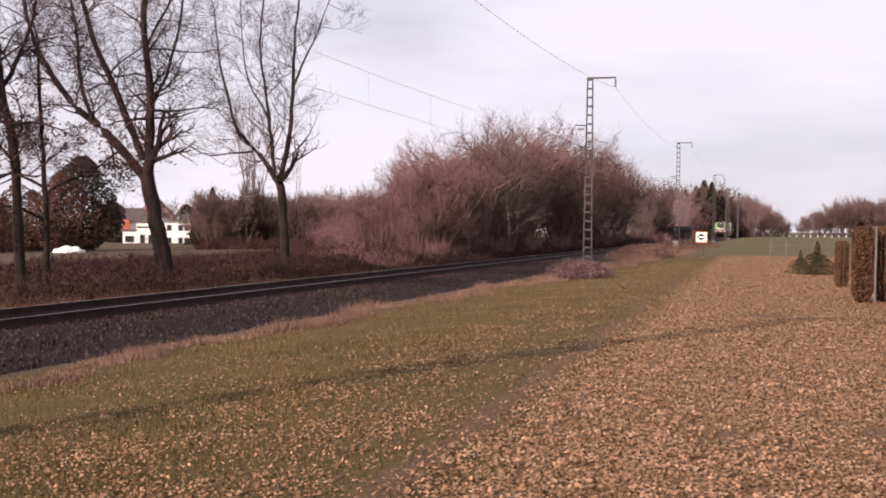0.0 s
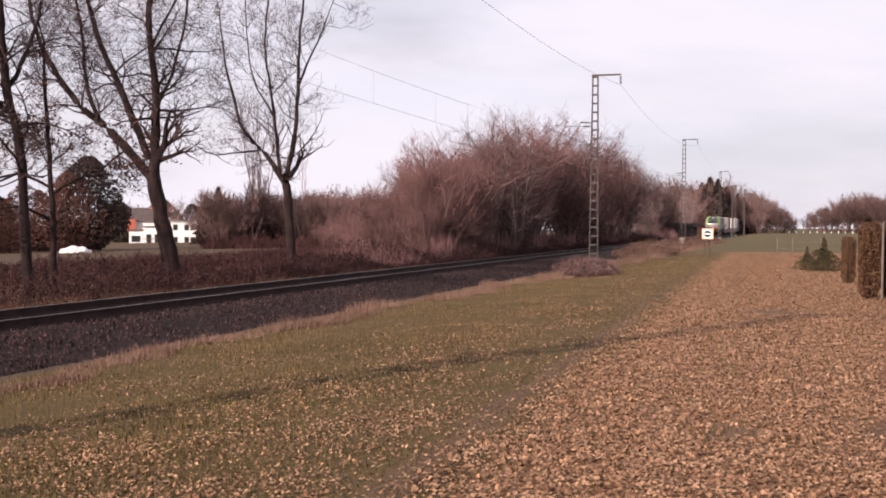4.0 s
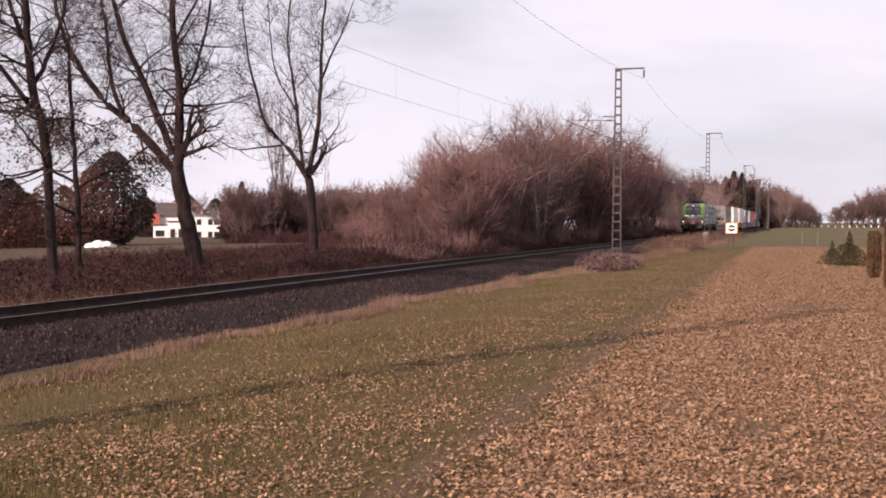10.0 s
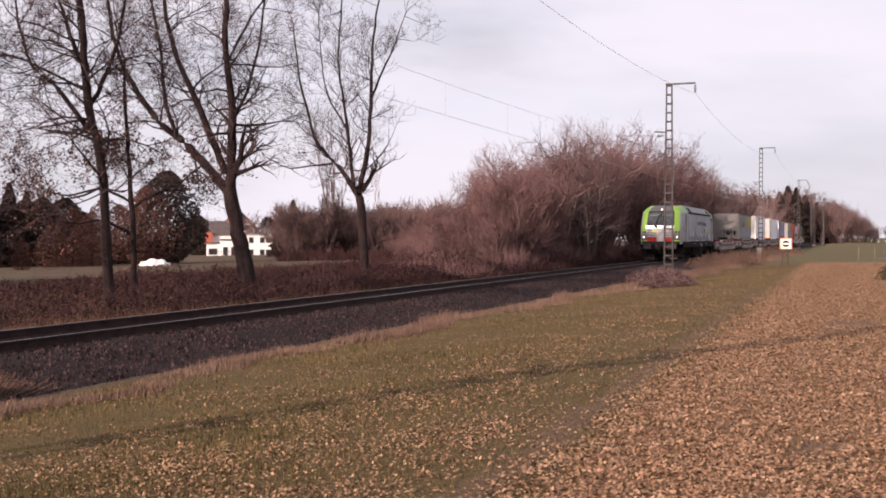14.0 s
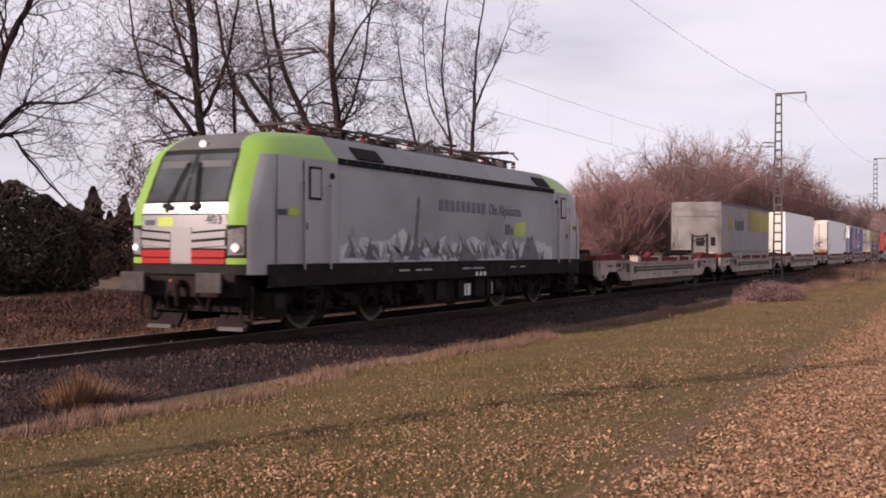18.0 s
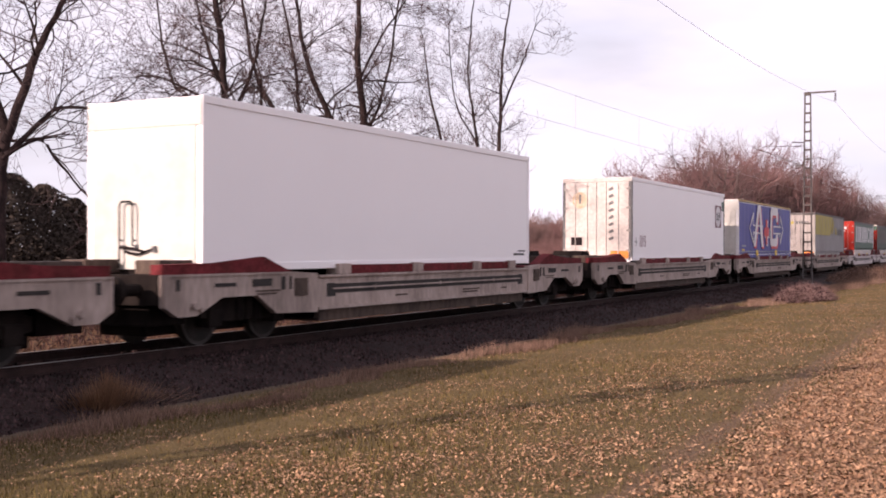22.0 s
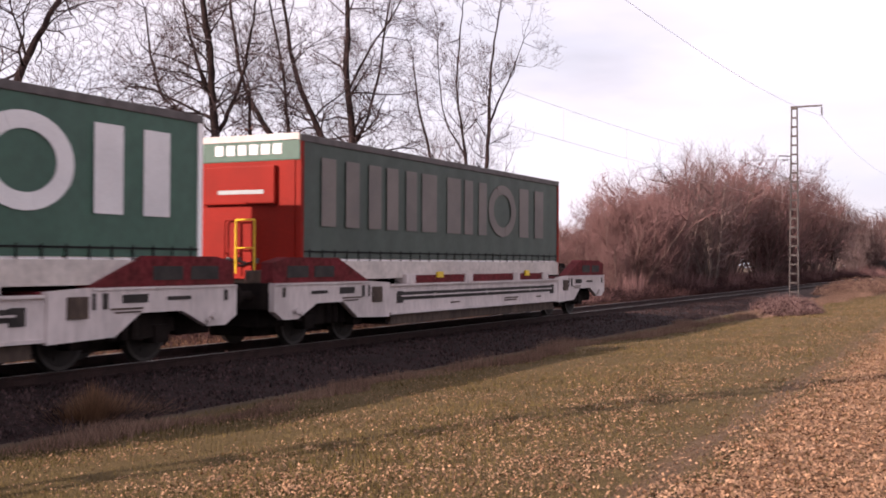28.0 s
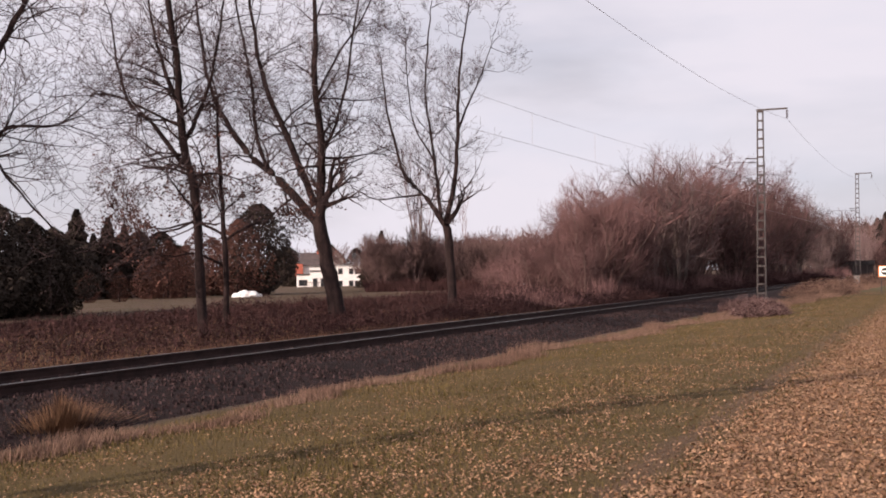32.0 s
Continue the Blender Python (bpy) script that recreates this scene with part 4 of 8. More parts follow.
        e /= np.linalg.norm(e, axis=1)[:, None]
        ln_ = rng.uniform(0.12, 0.3, n)[:, None]
        quads("tangle", np.stack([p - d * ln_ - e * 0.006, p - d * ln_ + e * 0.006, p + d * ln_], 1), M["far_twig" if by < 48 else "straw"], b, sides=3)
        m_ = n // 2
        quads("foliage", np.stack([p[:m_] - d[:m_] * 0.05, p[:m_] + e[:m_] * 0.03, p[:m_] + d[:m_] * 0.05, p[:m_] - e[:m_] * 0.03], 1), M["bramble"], b)
    # brambles and weeds on the land behind the track
    n = 250000
    y = -4 + 165 * rng.random(n) ** 1.35
    x = -15.9 - 17 * rng.random(n) ** 1.3
    k = rng.random(n) < np.interp(y, [-4, 16, 26, 34], [0.3, 0.35, 0.8, 1.0])
    x, y = x[k], y[k]
    n = len(x)
    lump = np.array([noise.noise(Vector((a * 0.28, b * 0.2, 7))) + 0.5 * noise.noise(Vector((a * 0.9, b * 0.7, 17))) for a, b in zip(x, y)])
    top = np.clip(0.52 + 0.5 * lump, 0.1, 1.4) * np.interp(x, [-33, -28, -20, -17, -15.9], [0.35, 0.9, 1.15, 0.9, 0.35]) * np.interp(y, [-4, 14, 24, 32, 50, 60], [0.12, 0.2, 0.75, 1.2, 1.2, 1.75])
    z = np.interp(x, [-60, -26, -16.2, -15.3], [-1.15, -0.5, -0.5, -0.2])
    p = np.stack([x, y, z + top * rng.random(n) ** 0.6], -1)
    d = rng.normal(0, 1, (n, 3)) * [1, 1, 1.3]
    d /= np.linalg.norm(d, axis=1)[:, None]
    e = np.cross(d, rng.normal(0, 1, (n, 3)))
    e /= np.linalg.norm(e, axis=1)[:, None]
    h1 = int(n * 0.62)
    ln_ = rng.uniform(0.1, 0.34, n)[:, None]
    tagged(quads("bramble_stems", np.stack([p - d * ln_ - e * 0.011, p - d * ln_ + e * 0.011, p + d * ln_], 1)[:h1], M["bramble"], sides=3), "tangle of reddish-brown brambles and weeds behind the track", "brambles", kind="stuff")
    q = slice(h1, n)
    tagged(quads("bramble_leaves", np.stack([p[q] - d[q] * 0.05, p[q] + e[q] * 0.03, p[q] + d[q] * 0.05, p[q] - e[q] * 0.03], 1), M["bramble"]), "withered red-brown leaves of the brambles", "brambles", kind="stuff")
    n = 90000
    y = 2 + 46 * rng.random(n) ** 1.5
    x = -15.4 - 17 * rng.random(n) ** 1.2
    arr = blades(rng, n, x, y, rng.uniform(0.06, 0.3, n), rng.uniform(0.008, 0.016, n), 0.8)
    tagged(quads("rough_grass", arr, M["ochre"], sides=3), "rough dry grass between the brambles behind the track", "grass", kind="stuff")


make_low_growth()


# ---- evergreens, hedge plants and far woods ----


def leaf_cloud(rng, n, place, size, squash=0.6):
    """n small leaf faces at place(rng) -> point."""
    arr = []
    for _ in range(n):
        c = place(rng)
        u = Vector((rng.uniform(-1, 1), rng.uniform(-1, 1), rng.uniform(-1, 1))).normalized()
        w = u.orthogonal().normalized() * size * squash * rng.uniform(0.6, 1.2)
        u = u * size * rng.uniform(0.7, 1.3)
        arr.append((c - u, c + w, c + u, c - w))
    return arr


def conifer(name, h, radius, seed, material, label, count=3800, rounded=0.0, leaf=0.13):
    rng = random.Random(seed)
    root = thing(name, pose(0, 0, -50), label, "tree")
    part("trunk", tubes(((0, 0, -0.2), (0, 0, h * 0.9), 0.02 * h, 0.005 * h), sides=7), M["bark"], root)

    def place(r):
        while True:
            t = r.random()
            if rounded:
                rr = radius * math.sin(math.pi * min(0.06 + 0.92 * t, 1)) ** 0.75 * (1 if rounded > 1 else 1.15 - 0.45 * t)
            else:
                rr = radius * (1 - t) ** 0.8 * (0.84 + 0.16 * math.cos(t * 52))
            a = r.uniform(0, 2 * math.pi)
            lob = 1 + (0.55 if rounded else 0.28) * noise.noise(Vector((math.cos(a) * 1.6, math.sin(a) * 1.6, t * 4 + seed)))
            q = rr * lob * (1 - 0.75 * r.random() ** 2.2)
            return Vector((math.cos(a) * q, math.sin(a) * q, h * (0.03 + 0.95 * t) - 0.12 * q))
    quads("crown", leaf_cloud(rng, count, place, leaf * h / 6), M[material], root)
    return root


def clipped_shrub(h, half, seed):
    """A clipped columnar conifer: flat-topped, straight-sided, bare at the foot."""
    rng = random.Random(seed)
    root = thing("hedge_shrub", pose(0, 0, -50), "clipped columnar reddish-brown hedge conifer beside the meadow", "shrub")
    part("trunk", tubes(((0, 0, -0.1), (0, 0, h * 0.9), 0.045, 0.02), ((0.04, 0.03, -0.1), (0.1, 0.08, 0.6), 0.025, 0.02), ((-0.05, 0, -0.1), (-0.1, -0.05, 0.5), 0.022, 0.018), sides=6), M["bark"], root)

    def place(r):
        z = 0.1 + (h - 0.1) * r.random() ** 0.9
        a = r.uniform(0, 2 * math.pi)
        sq = 1 / max(abs(math.cos(a)), abs(math.sin(a))) ** 0.55
        q = half * sq * (1 - 0.5 * r.random() ** 2.5) * (1 + 0.18 * noise.noise(Vector((math.cos(a) * 2.5, math.sin(a) * 2.5, z * 3 + seed))))
        q *= min(1, 0.6 + 1.6 * (z - 0.1)) * (1 if z < h - 0.12 else 0.9 * r.random() ** 0.4)
        return Vector((math.cos(a) * q, math.sin(a) * q, z))
    quads("crown", leaf_cloud(rng, 9000, place, 0.028), M["hedge_brown"], root, "brown scale foliage")
    return root


def az_spot(az, d, h, rz=0.0):
    return (-d * math.sin(az), d * math.cos(az), h, rz)


def make_woods():
    rng = random.Random(8)
    spruce = [(conifer("conifer", 8.0, 2.7, 31, "needle", "dark green spruce behind the field", 6500, leaf=0.17), 8.0), (conifer("conifer", 8.0, 2.3, 32, "needle", "slim dark spruce behind the field", 6000, leaf=0.17), 8.0)]
    yew = [(conifer("conifer", 6.0, 3.0, 33, "needle", "broad dark evergreen behind the track", 7500, rounded=1.0, leaf=0.11), 6.0)]
    spots = [az_spot(a, d, h, rng.uniform(0, 360)) for a, d, h in ((0.771, 120, 9.6), (0.745, 122, 8.8), (0.757, 128, 7.4), (0.731, 125, 8.2), (0.712, 130, 7.0), (0.503, 180, 9.4), (0.513, 184, 8.0), (0.496, 186, 7.6), (0.492, 195, 7.5), (0.79, 115, 7.5), (0.805, 120, 8.0), (0.053, 340, 17), (0.06, 350, 18), (0.046, 350, 15), (0.067, 345, 16), (0.036, 360, 13), (0.076, 350, 15), (0.026, 380, 12))]
    scatter_copies(spruce, spots, "spruces in the distance")
    spots = [az_spot(a, d, h, rng.uniform(0, 360)) for a, d, h in ((0.836, 60, 6.0), (0.812, 62, 5.4), (0.79, 64, 4.9), (0.862, 58, 6.4), (0.885, 57, 6.6), (0.735, 124, 7.0), (0.718, 127, 7.6), (0.70, 123, 7.4), (0.752, 128, 6.4), (0.685, 128, 6.0), (0.77, 126, 6.4), (0.785, 124, 6.6), (0.552, 262, 10.5), (0.526, 262, 9.0), (0.586, 250, 9.0))]
    scatter_copies(yew, spots, "broad evergreens behind the track")
    pine_tree = [(conifer("conifer", 7.6, 2.75, 38, "needle", "tall lumpy dark pine behind the track", 7500, rounded=2.0, leaf=0.11), 7.6)]
    scatter_copies(pine_tree, [az_spot(0.614, 122, 10.3, 30)], "broad evergreens behind the track")
    red = [(conifer("beech_hedge_tree", 6.0, 2.6, 35, "oak_leaf", "rounded tree that keeps its withered red-brown leaves", 3600, rounded=1.0, leaf=0.10), 6.0)]
    spots = [az_spot(a, d, h, rng.uniform(0, 360)) for a, d, h in ((0.694, 112, 6.0), (0.678, 114, 5.6), (0.71, 112, 4.4), (0.632, 118, 8.4), (0.655, 126, 6.8), (0.667, 124, 7.6), (0.641, 126, 6.6), (0.762, 100, 3.0), (0.735, 100, 2.8))]
    scatter_copies(red, spots, "trees with withered leaves behind the track")
    # bare far woods
    far = []
    for s, pale, st, le in ((41, False, 5, 0.32), (42, True, 6, 0.22)):
        r2 = random.Random(s)
        root = thing("bare_tree", pose(0, 0, -50), "leafless brown tree of the far woods", "tree")
        wood, twigs = Wood(), Wood()
        for k in range(st):
            a = 6.283 * k / st
            d = Vector((math.cos(a) * le, math.sin(a) * le, 1)).normalized()
            sprout(r2, wood, twigs, Vector((0.2 * math.cos(a), 0.2 * math.sin(a), 0)), d, 6.5, 0.12, 1, 0.55, 0.5, 6, 0.0, 6.0)
        raw("trunk", wood.v, wood.f, M["far_twig"], root)
        raw("crown", twigs.v, twigs.f, M["far_twig"], root)
        far.append((root, 9.0))
    spots = []
    for k in range(150):
        a = 0.335 + 0.178 * k / 150 + rng.uniform(-0.004, 0.004)
        spots.append(az_spot(a, rng.uniform(125, 190), rng.uniform(4.4, 6.4), rng.uniform(0, 360)))
    for k in range(10):
        spots.append(az_spot(0.54 + 0.06 * rng.random(), rng.uniform(235, 260), rng.uniform(6, 8), rng.uniform(0, 360)))
    for k in range(22):
        spots.append(az_spot(0.64 + 0.16 * rng.random(), rng.uniform(120, 150), rng.uniform(2.6, 4.2), rng.uniform(0, 360)))
    for k in range(46):
        a = -0.022 - 0.11 * (k / 46)
        spots.append(az_spot(a, rng.uniform(400, 460), np.interp(-a, [0.02, 0.05, 0.13], [5, 11, 14]) * rng.uniform(0.8, 1.1), rng.uniform(0, 360)))
    for k in range(64):
        a = -0.012 + 0.105 * k / 64
        spots.append(az_spot(a, rng.uniform(335, 420), np.interp(a, [-0.012, 0.0, 0.02, 0.05, 0.09], [4, 6.5, 10, 13.5, 14]) * rng.uniform(0.8, 1.15), rng.uniform(0, 360)))
    scatter_copies(far, spots, "bare trees of the far woods")
    # scrub at the foot of the far woods
    r3 = np.random.default_rng(12)
    n = 26000
    a, d = 0.33 + 0.187 * r3.random(n), 122 + 45 * r3.random(n)
    x, y = -d * np.sin(a), d * np.cos(a)
    tall = 0.4 + 1.7 * r3.random(n) * (0.5 + 0.5 * np.sin(a * 160) * np.sin(d * 0.4))
    z = np.interp(x, [-60, -26], [-1.15, -0.5])
    z = np.where(x < -60, -1.15 - (-60 - x) * 0.019, z)
    foot = np.stack([x, y, z], -1)
    tip = foot + np.stack([r3.normal(0, 0.35, n), r3.normal(0, 0.35, n), tall], -1)
    wide = np.stack([np.cos(a), np.sin(a), 0 * a], -1) * r3.uniform(0.03, 0.08, n)[:, None]
    tagged(quads("scrub", np.stack([foot - wide, foot + wide, tip], 1), M["bramble"], sides=3), "brown scrub at the foot of the far woods", "scrub", kind="stuff")
    r2 = random.Random(61)
    pop = thing("poplar", pose(0, 0, -50), "slim upright bare poplar of the far woods", "tree")
    wood, twigs = Wood(), Wood()
    sprout(r2, wood, twigs, Vector((0, 0, 0)), Vector((0, 0, 1)), 13.0, 0.22, 1, 0.2, 0.4, 4, 0.0, 6.0)
    for k in range(26):
        a = 2.4 * k
        z = 1.2 + 9.6 * k / 26
        sprout(r2, wood, twigs, Vector((0.1 * math.cos(a), 0.1 * math.sin(a), z)), Vector((0.22 * math.cos(a), 0.22 * math.sin(a), 1)).normalized(), 3.0 - 0.08 * k, 0.06, 2, 0.25, 0.7, 5, 0.0, 5.0)
    raw("trunk", wood.v, wood.f, M["pale_bark"], pop)
    raw("crown", twigs.v, twigs.f, M["thicket"], pop)
    scatter_copies([(pop, 13.0)], [az_spot(a, 165, h, 70 * k) for k, (a, h) in enumerate(((0.4715, 13.2), (0.4665, 12.6), (0.4615, 11.6), (0.476, 10.6), (0.425, 9.0)))], "poplars of the far woods")
    # garden edge beside the meadow
    thuja = [(clipped_shrub(2.0, 0.25, s), 2.0) for s in (51, 52, 54)]
    spots = [(2.02, 27.35, 1.85, 10), (2.53, 27.8, 1.86, 80), (3.12, 27.9, 1.9, 160), (1.98, 34.7, 1.45, 40), (2.6, 24.1, 1.55, 240), (3.2, 24.25, 1.62, 30), (3.8, 24.4, 1.7, 120), (3.7, 28.0, 1.9, 200), (2.55, 34.9, 1.5, 90)]
    scatter_copies(thuja, spots, "hedge along the garden")
    small = [(conifer("garden_shrub", 0.95, 0.62, 52, "shrub", "low dark evergreen shrub beside the meadow", 1800, rounded=1.0, leaf=0.2), 0.95)]
    scatter_copies(small, [(1.02, 44.9, 0.72, 0), (1.4, 44.0, 0.9, 70), (1.82, 44.4, 0.85, 140), (1.2, 48.5, 0.6, 200)], "low shrubs along the garden")
    pine = [(conifer("young_spruce", 1.5, 0.45, 53, "shrub", "young spruce beside the meadow", 900, leaf=0.3), 1.5)]
    scatter_copies(pine, [(1.95, 52.8, 1.3, 0), (1.25, 54.0, 0.85, 50)], "young spruces along the garden")


make_woods()

# ---- railway furniture ----
MASTS = [(-0.2, 10.2), (62.5, 10.33), (123.4, 11.35), (200.5, 11.6), (268.0, 11.6), (335.0, 11.6)]
MAST_X, FEED_X = -10.22, -8.75


def mast(y, top):
    g = ground_z(MAST_X, y)
    t = thing("catenary_mast", pose(MAST_X, y, g), "grey steel lattice mast of the overhead line", "mast", "catenary masts along the track")
    H = top - g
    part("footing", B((-0.35, 0.35, -0.35, 0.35, -0.3, 0.22), bevel=0.03), M["concrete"], t)
    for sx in (-1, 1):
        pts = [(sx * 0.27, 0.2), (sx * 0.175, H), (sx * 0.115, H), (sx * 0.205, 0.2)]
        part("leg", prism(pts, -0.09, 0.09, "y"), M["galvanised"], t, "steel channel leg")
    n = int(H / 0.5)
    for k in range(n):
        z = 0.5 + k * (H - 0.6) / (n - 1)
        w = 0.265 - 0.093 * z / H
        for yy in (-0.095, 0.088):
            part("batten", B((-w, w, yy, yy + 0.008, z - 0.045, z + 0.045)), M["galvanised"], t)
    part("top_arm", B((-0.2, 1.47, -0.04, 0.04, H - 0.05, H + 0.04)), M["galvanised"], t, "cross arm of the feeder line")
    ins = bmesh.new()
    for k in range(5):
        tube(ins, (1.45, 0, H - 0.1 - 0.09 * k), (1.45, 0, H - 0.16 - 0.09 * k), 0.03, 0.075, sides=8)
    part("insulator", ins, M["insulator"], t, "hanging insulator")
    part("bracket", tubes(((-0.15, 0, 7.6 - g), (-0.85, 0, 7.65 - g), 0.035), sides=8), M["galvanised"], t)
    c = part("cantilever", tubes(((-0.2, 0, 6.3 - g), (-2.98, 0, 7.44 - g), 0.022), ((-0.2, 0, 7.4 - g), (-2.98, 0, 7.47 - g), 0.014), ((-1.4, 0, 6.79 - g), (-2.6, 0, 5.98 - g), 0.014), ((-2.6, 0, 5.98 - g), (-3.0, 0, 5.81 - g), 0.012), sides=6), M["galvanised"], t, "thin cantilever reaching over the track")
    for z in (6.36, 7.405):
        ib = bmesh.new()
        for k in range(5):
            tube(ib, (-0.35 - 0.07 * k, 0, z - g), (-0.39 - 0.07 * k, 0, z - g), 0.07, 0.04, sides=8)
        part("insulator", ib, M["insulator"], c)


def wire_run(bm, x, pts, sag, r, n=14):
    for (y0, z0), (y1, z1) in zip(pts, pts[1:]):
        prev = None
        for k in range(n + 1):
            t = k / n
            p = (x, y0 + (y1 - y0) * t, z0 + (z1 - z0) * t - sag * 4 * t * (1 - t))
            if prev:
                tube(bm, prev, p, r, sides=5)
            prev = p
    return bm


def make_line():
    for y, top in MASTS:
        mast(y, top)
    ys = [-65.0] + [m[0] for m in MASTS]
    w = thing("overhead_line", pose(0, 0, 0), "thin overhead contact line and feeder wire above the track", "overhead line")
    part("contact_wire", wire_run(bmesh.new(), TRACK_X, [(y, 5.8) for y in ys], 0.03, 0.0055), M["wire"], w)
    part("messenger_wire", wire_run(bmesh.new(), TRACK_X, [(y, 7.45) for y in ys], 0.6, 0.005), M["wire"], w)
    part("feeder_wire", wire_run(bmesh.new(), FEED_X, [(y, t - 0.6) for y, t in zip(ys, [10.1] + [m[1] for m in MASTS])], 1.15, 0.0065), M["wire"], w, "sagging feeder wire on the mast tops")
    for y0, y1 in zip(ys[:4], ys[1:5]):
        for k in range(1, 9):
            t = k / 9
            z = 7.45 - 0.6 * 4 * t * (1 - t)
            y = y0 + (y1 - y0) * t
            part("dropper", tubes(((TRACK_X, y, 5.79), (TRACK_X, y, z), 0.005), sides=4), M["wire"], w)


make_line()


def make_sign():
    s = thing("railway_sign", pose(-4.24, 69, ground_z(-4.24, 69)), "white and orange railway sign with a black barred disc", "sign")
    for px in (-0.2, 0.13):
        part("post", tubes(((px, 0.045, -0.2), (px, 0.045, 1.6), 0.03), sides=8), M["galvanised"], s)
    b = part("board", B((-0.36, 0.36, -0.012, 0.012, 0.95, 1.62), bevel=0.006), M["sign_orange"], s, "orange-edged board")
    part("field", B((-0.30, 0.30, -0.018, -0.0125, 1.0, 1.57)), M["sign_white"], b)
    part("disc", tubes(((0, -0.0185, 1.285), (0, -0.022, 1.285), 0.21), sides=24), M["black"], b)
    part("bar", B((-0.16, 0.16, -0.027, -0.0225, 1.245, 1.325)), M["sign_white"], b)
    k = thing("cabinet", pose(-9.4, 112, ground_z(-9.4, 112)), "small pale trackside cabinet", "cabinet")
    part("body", B((-0.25, 0.25, -0.2, 0.2, -0.05, 0.95), bevel=0.02), M["concrete"], k)
    part("lid", B((-0.28, 0.28, -0.23, 0.23, 0.951, 1.0), bevel=0.01), M["galvanised"], k)
    st = thing("hedge_stake", pose(2.29, 27.2, ground_z(2.29, 27.2)), "weathered wooden stake between the hedge plants", "stake")
    part("shaft", tubes(((0, 0, -0.2), (0.01, 0, 1.78), 0.03, 0.027), sides=7), M["wood_post"], st)
    part("cap", tubes(((0.01, 0, 1.781), (0.01, 0, 1.81), 0.028, 0.012), sides=7), M["wood_post"], st)
    for j, (x, y) in enumerate(((-0.12, 66.4), (0.73, 66.5), (2.3, 66.6), (4.4, 66.4))):
        p = thing("fence_post", pose(x, y, ground_z(x, y)), "weathered wooden fence post at the field's edge", "fence post", "posts along the field")
        part("shaft", tubes(((0, 0, -0.2), (0.01, 0, 1.05), 0.036, 0.033), sides=7), M["wood_post"], p)
        part("cap", tubes(((0.01, 0, 1.051), (0.01, 0, 1.09), 0.034, 0.015), sides=7), M["wood_post"], p)
    bm = bmesh.new()
    for z in (0.45, 0.85):
        tube(bm, (-0.12, 66.44, z), (4.4, 66.44, z), 0.003, sides=4)
    f = thing("fence_wire", pose(0, 0, 0), "thin wires strung between the fence posts", "fence wire")
    part("wires", bm, M["wire"], f)
    for j in range(16):
        p = thing("road_post", pose(3.0 + 2.15 * j, 372, ground_z(3, 372)), "white roadside marker post in the distance", "post", "white posts along the far road")
        part("shaft", B((-0.11, 0.11, -0.06, 0.06, -0.1, 0.75), bevel=0.02), M["sign_white"], p)
        part("band", B((-0.115, 0.115, -0.065, 0.065, 0.5, 0.6)), M["black"], p)
    for j, (x, y, h) in enumerate(((-9.5, 235, 11), (-7.5, 250, 10.5), (-4.6, 300, 9.0))):
        p = thing("utility_pole", pose(x, y, ground_z(x, y)), "tall grey pole beside the railway in the distance", "pole", "poles in the distance")
        part("pole", tubes(((0, 0, -0.2), (0, 0, h), 0.16, 0.11), sides=8), M["galvanised"], p)
        part("cross_arm", B((-0.8, 0.8, -0.06, 0.06, h - 0.5, h - 0.38)), M["galvanised"], p)


make_sign()


# ---- buildings beyond the field ----


def window(parent, x0, x1, z0, z1, y):
    w = part("window", B((x0, x1, y - 0.06, y - 0.002, z0, z1)), M["concrete"], parent, "dark window with a pale frame")
    part("pane", B((x0 + 0.1, x1 - 0.1, y - 0.075, y - 0.061, z0 + 0.1, z1 - 0.1)), M["pane"], w)


